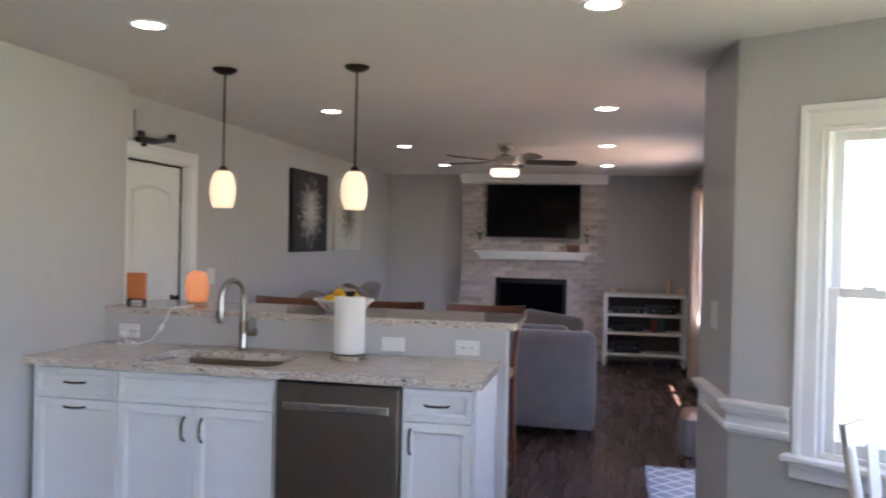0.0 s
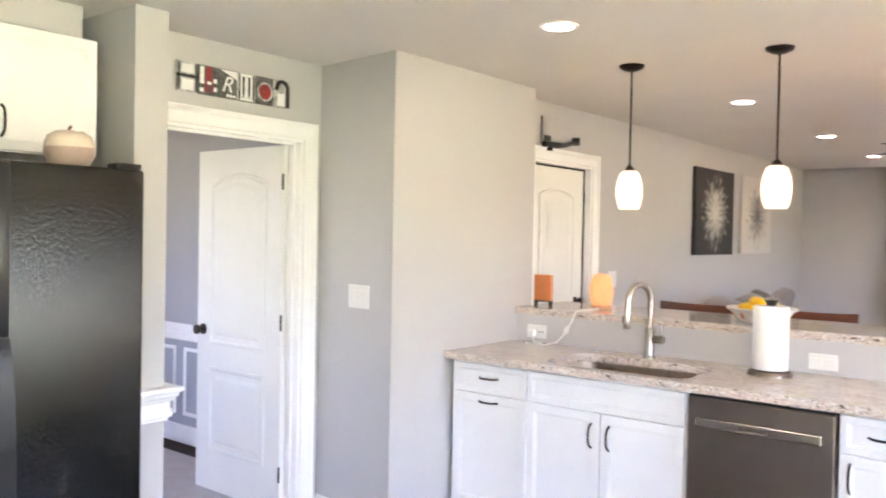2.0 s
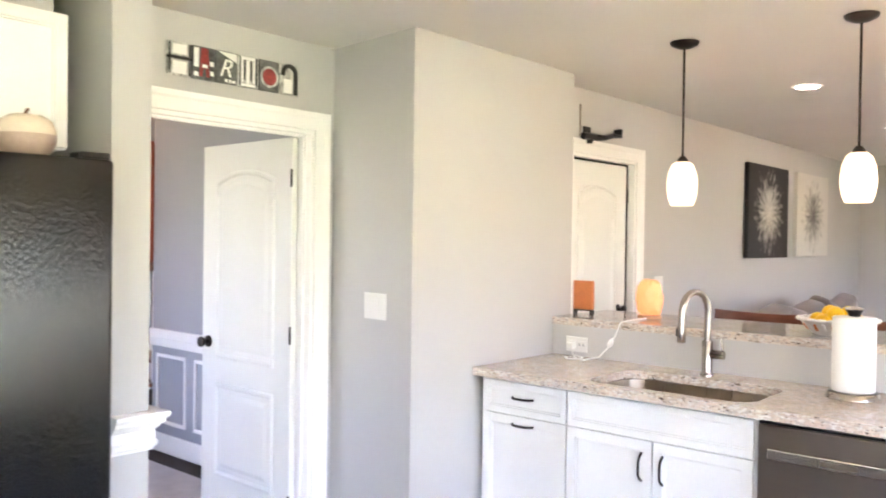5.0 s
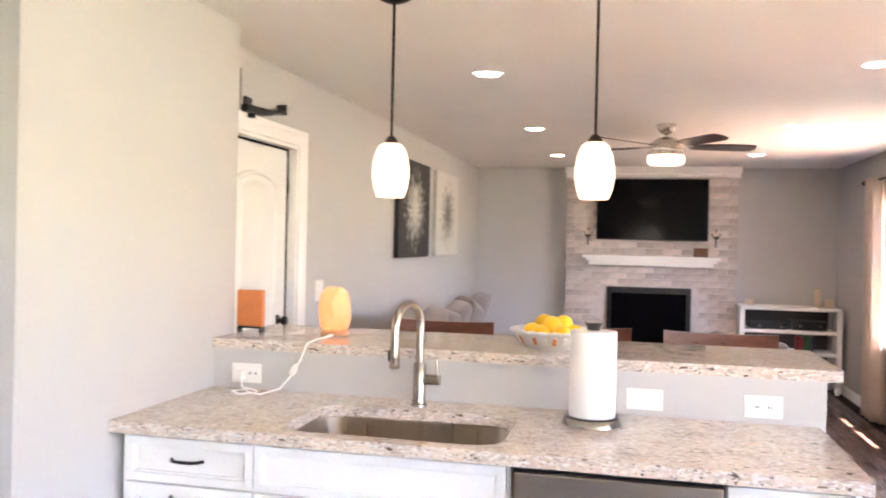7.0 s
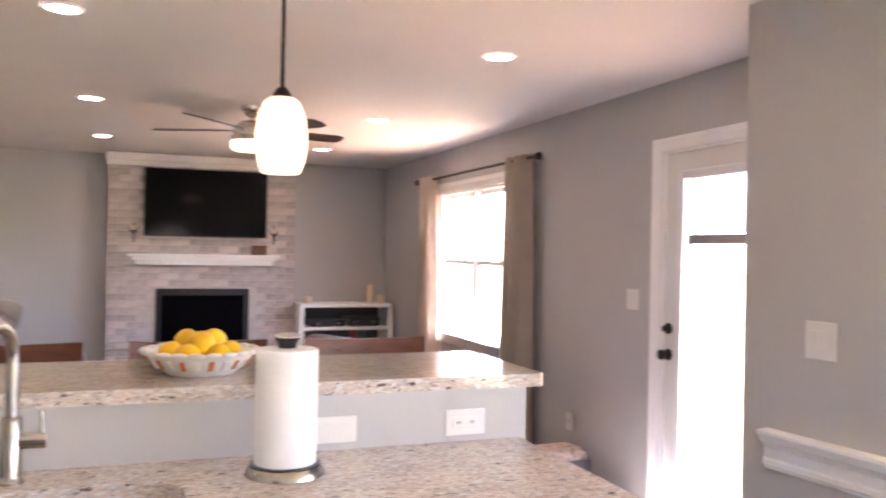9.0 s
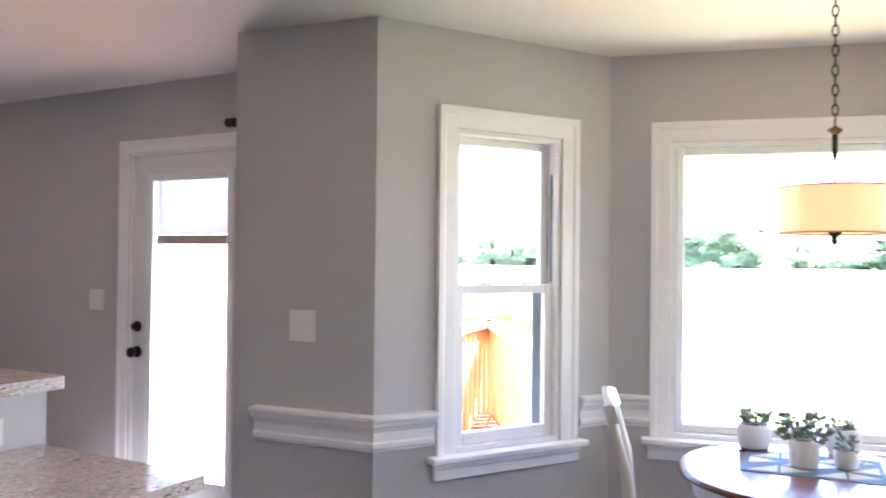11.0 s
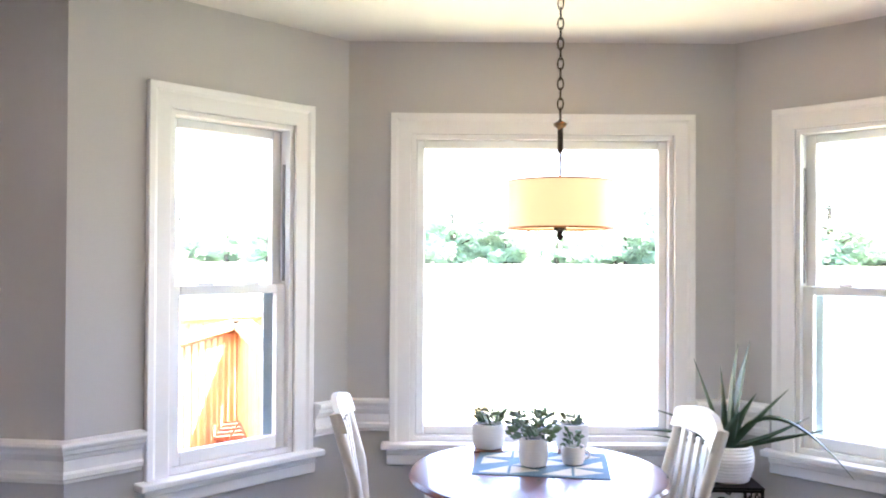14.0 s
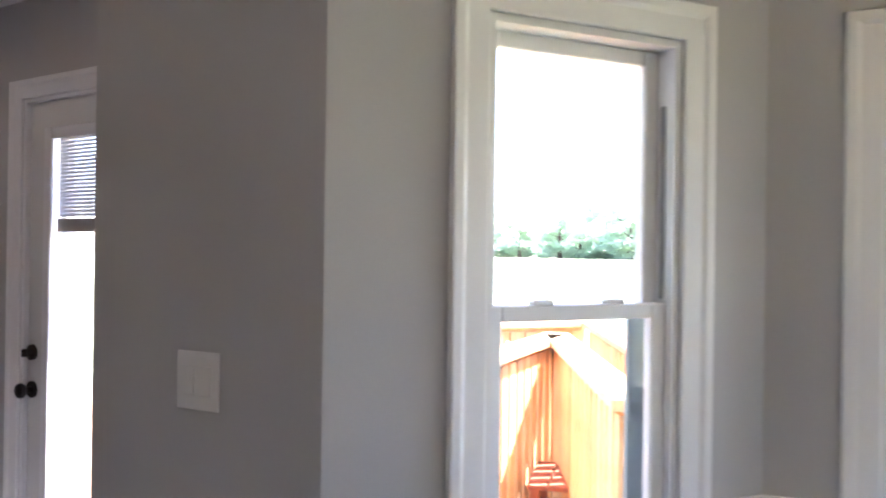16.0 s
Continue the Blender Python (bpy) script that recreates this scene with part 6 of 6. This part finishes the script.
tube(bm, [(0.004, -0.036 - 0.022 * math.sin(a), 0.034 + 0.016 * math.cos(a)) for a in [math.pi * j / 8 for j in range(9)]], 0.0035, 8)
part("cup_handle", bm, M_CERAMIC, cup, "small white loop handle", smooth=True)

stand = thing("plant_stand", pose(1.885, 2.425, 0, 0, 0, 10) @ Matrix.Diagonal((0.82, 0.82, 1, 1)), "black wrought-iron plant stand with scrolls", "plant stand")
SH = 0.595
for sx in (-1, 1):
    for sy in (-1, 1):
        bm = bmesh.new()
        box(bm, sx * 0.13 - 0.007, sx * 0.13 + 0.007, sy * 0.13 - 0.007, sy * 0.13 + 0.007, 0, SH, bev=0.001)
        part("leg", bm, M_IRON, stand)
for z in (SH - 0.012, SH - 0.12, 0.15):
    for a, b, c, d in ((-0.123, 0.123, -0.137, -0.123), (-0.123, 0.123, 0.123, 0.137), (-0.137, -0.123, -0.123, 0.123), (0.123, 0.137, -0.123, 0.123)):
        boxes("rail", [(a, b, c, d, z, z + 0.01)], M_IRON, stand)
boxes("shelf", [(-0.14, 0.14, -0.14, 0.14, SH, SH + 0.008)], M_IRON, stand, bev=0.002)
for rz in (0, 90, 180, 270):
    for s in (-1, 1):
        bm = bmesh.new()
        tube(bm, [(s * (0.02 + 0.045 * (1 - f) * math.cos(f * 7)) + s * 0.035, -0.13, SH - 0.065 + 0.04 * (1 - f) * math.sin(f * 7)) for f in np.linspace(0, 0.85, 18)], 0.004, 6)
        part("scroll", bm, M_IRON, stand, smooth=True, at=Matrix.Rotation(radians(rz), 4, "Z"))

aloe = thing("aloe_plant", pose(1.885, 2.425, SH + 0.0085), "large aloe plant in a white ribbed ceramic pot", "potted plant")
bm = bmesh.new()
prof = [(0.068, 0.0)]
for j in range(23):
    f = j / 22
    prof.append((0.072 + 0.033 * math.sin(math.pi * (0.1 + 0.66 * f)) + (0.0028 if j % 2 else 0), 0.004 + 0.144 * f))
prof += [(0.092, 0.148), (0.090, 0.13)]
lathe(bm, prof, 40, cap=False)
bm.faces.new([v for v in bm.verts][:40][::-1])
part("pot", bm, M_CERAMIC, aloe, "white ribbed glazed pot", smooth=True)
bm = bmesh.new()
lathe(bm, [(0.091, 0.13), (0.06, 0.135), (0.002, 0.137)], 24)
part("soil", bm, M_SOIL, aloe)


def aloe_leaf(way, out, up, bow, width, arch=0.0):
    """A fleshy tapering leaf that leaves the heart of the plant towards way degrees; bow lifts its middle, arch bends it over."""
    bm = bmesh.new()
    a = radians(way)
    head, side = Vector((math.cos(a), math.sin(a), 0)), Vector((-math.sin(a), math.cos(a), 0))
    b0, b1, b2 = Vector((0.012, 0.135)), Vector((out * 0.35, 0.135 + up * 0.5 + bow + arch)), Vector((out, 0.148 + up))
    rings = []
    for j in range(15):
        f = j / 14
        p = b0 * (1 - f) ** 2 + b1 * 2 * f * (1 - f) + b2 * f * f
        d = ((b1 - b0) * (1 - f) + (b2 - b1) * f).normalized()
        lift = head * -d.y + Vector((0, 0, d.x))
        w = width * 1.4 * (1 - f ** 1.6) + 0.0015
        c = head * p.x + Vector((0, 0, p.y))
        rings.append([bm.verts.new(c + v) for v in (side * w + lift * w * 0.30, side * w * 0.6 - lift * w * 0.30, -lift * w * 0.45, -side * w * 0.6 - lift * w * 0.30, -side * w + lift * w * 0.30, lift * w * 0.02)])
    for p0, p1 in zip(rings, rings[1:]):
        for k in range(6):
            bm.faces.new((p0[k], p0[(k + 1) % 6], p1[(k + 1) % 6], p1[k]))
    bm.faces.new(rings[0][::-1])
    bm.faces.new(rings[-1])
    part("leaf", bm, M_ALOE, aloe, smooth=True)


for spec in ((96, 0.13, 0.34, -0.05, 0.021), (120, 0.03, 0.31, 0.0, 0.014), (-80, 0.045, 0.40, 0.03, 0.020), (-70, 0.10, 0.41, -0.02, 0.023), (-98, 0.23, 0.23, -0.03, 0.026), (-104, 0.46, -0.09, 0.06, 0.018, 0.28), (-85, 0.32, 0.115, -0.05, 0.020), (-95, 0.39, 0.085, -0.02, 0.021), (100, 0.40, 0.045, 0.05, 0.018), (92, 0.29, 0.125, 0.03, 0.016), (112, 0.31, 0.04, 0.0, 0.017), (190, 0.18, 0.16, 0.02, 0.022), (220, 0.15, 0.22, 0.0, 0.022), (150, 0.16, 0.12, 0.02, 0.02)):
    aloe_leaf(*spec)


# ---- outside: deck, lawn, trees ----
GZ = -0.75
bm = bmesh.new()
bmesh.ops.create_grid(bm, x_segments=40, y_segments=40, size=400)
for v in bm.verts:
    v.co.z = GZ + (0.25 * noise.noise(v.co * 0.02) if v.co.length > 40 else 0)
tagged(part("ground", bm, M_GRASS), "sunlit lawn running to the horizon", "lawn", kind="structure")

deck = thing("deck", pose(0, 0, 0), "cedar deck with board railing beside the house", "deck")
D0, D1, DY0, DY1 = 1.45, 7.9, 4.45, 12.3
boxes("joists", [(D0, D1, DY0, DY1, -0.30, -0.16), (D0 + 0.2, D0 + 0.3, DY0 + 0.2, DY0 + 0.3, GZ, -0.30), (D1 - 0.3, D1 - 0.2, DY0 + 0.2, DY0 + 0.3, GZ, -0.30), (D1 - 0.3, D1 - 0.2, DY1 - 0.4, DY1 - 0.3, GZ, -0.30)], M_CEDAR, deck)
bm = bmesh.new()
box(bm, D0, D1, -0.068, 0.068, -0.155, -0.12)
bme = bpy.data.meshes.new("deck_board")
bm.to_mesh(bme)
bm.free()
bme.materials.append(M_DECK)
for k in range(int((DY1 - DY0) / 0.142)):
    o = new("deck_board", bme)
    o.parent = deck
    o.location = (0, DY0 + 0.07 + k * 0.142, 0)


def railing(p, q, top=0.96):
    r = thing("deck_railing", along(p, q), "orange-stained cedar board railing on the deck", "railing", "railings round the deck")
    ln = math.dist(p, q)
    boxes("top_rail", [(-0.05, ln + 0.05, -0.08, 0.08, top, top + 0.04)], M_CEDAR, r, bev=0.004)
    boxes("side_rail", [(0, ln, -0.02, 0.02, top - 0.095, top - 0.001), ], M_CEDAR, r, bev=0.003)
    boxes("side_rail", [(0, ln, -0.02, 0.02, -0.06, 0.03)], M_CEDAR, r, bev=0.003)
    bm = bmesh.new()
    box(bm, -0.045, 0.045, 0.021, 0.04, -0.14, top - 0.03)
    me = bpy.data.meshes.new("baluster")
    bm.to_mesh(me)
    bm.free()
    me.materials.append(M_CEDAR)
    for k in range(int(ln / 0.125)):
        o = new("baluster", me)
        o.parent = r
        o.location = (0.07 + k * 0.125, 0, 0)
    for s in np.arange(0, ln + 0.1, max(1.2, ln / 2)):
        boxes("post", [(s - 0.045, s + 0.045, -0.13, -0.041, -0.118, top - 0.001)], M_CEDAR, r)


railing((4.2, 5.75), (2.2, 5.40))
railing((2.3, 4.55), (4.13, 5.70))
railing((3.2, 4.70), (5.15, 5.90))
railing((5.2, 6.0), (3.9, 6.95))

ptable = thing("patio_table", pose(3.62, 5.36, -0.12, 0, 0, 20), "low red-stained wooden side table on the deck", "table")
for j in range(4):
    boxes("top_slat", [(-0.25, 0.25, -0.22 + j * 0.112, -0.118 + j * 0.112, 0.40, 0.425)], M_REDWOOD, ptable, bev=0.003)
for sx in (-1, 1):
    for sy in (-1, 1):
        boxes("leg", [(sx * 0.21 - 0.025, sx * 0.21 + 0.025, sy * 0.18 - 0.025, sy * 0.18 + 0.025, 0.0, 0.399)], M_REDWOOD, ptable)

# siding on the outer walls that the bay looks along
for k, s0, s1 in ((5, 0.16, 0.673), (3, 0.0, 1.05)):
    p, q = seg(k)
    sd = thing("siding_wall", along(p, q), "teal-grey lap siding on the outside wall", "siding", kind="structure")
    for j in range(20):
        vs_bm = bmesh.new()
        z = -0.3 + j * 0.14
        runs = [(s0, s1)]
        if k == 3 and 0.6 < z + 0.07 < 2.1:
            runs = [(s0, 0.17), (0.93, s1)]
        for a, b in runs:
            vv = [vs_bm.verts.new(v) for v in ((a, -T - 0.002, z + 0.15), (b, -T - 0.002, z + 0.15), (b, -T - 0.022, z), (a, -T - 0.022, z), (a, -T - 0.002, z), (b, -T - 0.002, z))]
            vs_bm.faces.new((vv[0], vv[1], vv[2], vv[3]))
            vs_bm.faces.new((vv[3], vv[2], vv[5], vv[4]))
        part("siding_board", vs_bm, M_SIDING, sd)

# far paddock fence
pf = thing("paddock_fence", pose(0, 0, GZ), "white rail fence far across the lawn", "fence")
for j in range(20):
    boxes("post", [(33.9, 34.0, -30 + j * 3.2, -29.9 + j * 3.2, 0, 1.25)], M_TRIM, pf)
for z in (0.35, 0.75, 1.15):
    boxes("rail", [(33.88, 33.9, -30, 31, z - 0.05, z + 0.05)], M_TRIM, pf)


def tree(x, y, h, seed, label):
    r = random.Random(seed)
    t = thing("tree", pose(x, y, GZ), label, "tree", "trees beyond the lawn")
    bm = bmesh.new()
    tube(bm, [(0, 0, 0), (0.1, 0, h * 0.25), (0.0, 0.1, h * 0.6), (0, 0, h * 0.85)], [0.32, 0.24, 0.14, 0.04], 10)
    tips = []
    for k in range(9):
        a, z0 = r.uniform(0, 6.28), h * r.uniform(0.2, 0.7)
        L = h * r.uniform(0.2, 0.36)
        tip = (math.cos(a) * L, math.sin(a) * L, z0 + h * r.uniform(0.08, 0.22))
        tube(bm, [(0, 0, z0), (tip[0] * 0.5, tip[1] * 0.5, z0 + (tip[2] - z0) * 0.6), tip], [0.1, 0.06, 0.02], 6)
        tips.append(tip)
    part("trunk", bm, M_BARK, t, smooth=True)
    tips += [(0, 0, h * 0.9)] + [(r.gauss(0, h * 0.16), r.gauss(0, h * 0.16), h * r.uniform(0.1, 0.95)) for _ in range(12)] + [(r.gauss(0, h * 0.2), r.gauss(0, h * 0.2), h * r.uniform(0.04, 0.3)) for _ in range(14)]
    verts, faces = [], []
    for tx, ty, tz in tips:
        R = h * r.uniform(0.07, 0.14)
        for _ in range(150):
            c = Vector((tx, ty, tz)) + Vector((r.gauss(0, 1), r.gauss(0, 1), r.gauss(0, 0.7))) * R * 0.6
            u = Vector((r.gauss(0, 1), r.gauss(0, 1), r.gauss(0, 1))).normalized()
            w = u.orthogonal().normalized()
            s = r.uniform(0.12, 0.28)
            i = len(verts)
            verts += [c + u * s, c + w * s * 0.6, c - u * s, c - w * s * 0.6]
            faces.append((i, i + 1, i + 2, i + 3))
    me = bpy.data.meshes.new("crown")
    me.from_pydata([tuple(v) for v in verts], [], faces)
    me.materials.append(M_LEAF)
    cr = new("crown", me)
    cr.parent = t
    return t


tr = random.Random(11)
first = [tree(0, 0, 7.0, s, "leafy green tree at the edge of the lawn") for s in (1, 2, 3)]
spots = [(310 + tr.uniform(-25, 40), -190 + k * 5.2 + tr.uniform(-4, 4)) for k in range(86) if k % 13 not in (4, 5)]
for k, (x, y) in enumerate(spots):
    s = tr.uniform(1.6, 2.6) if k % 7 else tr.uniform(3.0, 4.2)
    if k < 3:
        first[k].matrix_basis = pose(x, y, GZ, 0, 0, tr.uniform(0, 360))
    else:
        c = copy_thing(first[k % 3], pose(x, y, GZ, 0, 0, tr.uniform(0, 360)))
        c.matrix_basis = c.matrix_basis @ Matrix.Diagonal((s * 1.5, s * 1.5, s, 1))


# ---- floor planks and bricks ----
def box_mesh(name, sx, sy, sz, material, bev):
    bm = bmesh.new()
    box(bm, -sx / 2, sx / 2, -sy / 2, sy / 2, -sz / 2, sz / 2, bev=bev)
    me = bpy.data.meshes.new(name)
    bm.to_mesh(me)
    bm.free()
    me.materials.append(material)
    return me


PW = 0.125
pr = random.Random(5)
planks = {L: box_mesh("plank", PW - 0.002, L - 0.002, 0.012, M_FLOORW, 0.001) for L in (0.8, 1.0, 1.2, 1.4)}
rest = bmesh.new()
count = 0
x = -3.30
while x < 2.1:
    y0, y1 = (-1.2, 11.92) if x < 1.2 else (1.9, 3.9) if x > 1.85 else (-1.2, 4.1)
    y = y0 - pr.random()
    while y < y1:
        L = pr.choice((0.8, 1.0, 1.2, 1.4))
        near = -0.4 < x < 1.2 and 4.8 < y < 9.8
        if near and count < 300:
            o = new("plank", planks[L])
            o.parent = floor
            o.location = (x, y + L / 2, -0.006)
            count += 1
        elif min(y + L, y1) - max(y, y0) > 0.05:
            box(rest, x - PW / 2 + 0.001, x + PW / 2 - 0.001, max(y, y0) + 0.001, min(y + L, y1) - 0.001, -0.0115, 0.0)
        y += L
    x += PW
rest_ob = part("planks", rest, M_FLOORW, floor)
tagged(rest_ob, kind="stuff")

BW, BH = 0.200, 0.071
full = box_mesh("brick", BW - 0.010, 0.03, BH - 0.010, M_BRICK, 0.003)
half = box_mesh("brick", BW / 2 - 0.010, 0.03, BH - 0.010, M_BRICK, 0.003)
br = random.Random(9)
for row in range(int(H / BH)):
    z = 0.012 + row * BH + BH / 2
    if z > 2.31:
        continue
    shift = 0 if row % 2 else BW / 2
    xs = []
    x = chim_x0
    if shift:
        xs.append((x + BW / 4, half))
        x += BW / 2
    while x + BW <= chim_x1 + 0.01:
        xs.append((x + BW / 2, full))
        x += BW
    if chim_x1 - x > 0.06:
        xs.append((x + BW / 4, half))
    for cx, me in xs:
        w = BW / 2 if me is full else BW / 4
        if z - BH / 2 < FZ1 and cx + w > FX0 and cx - w < FX1:
            continue
        o = new("brick", me)
        o.parent = chimney
        o.location = (cx, CH_Y + 0.009 + br.uniform(-0.003, 0.003), z)
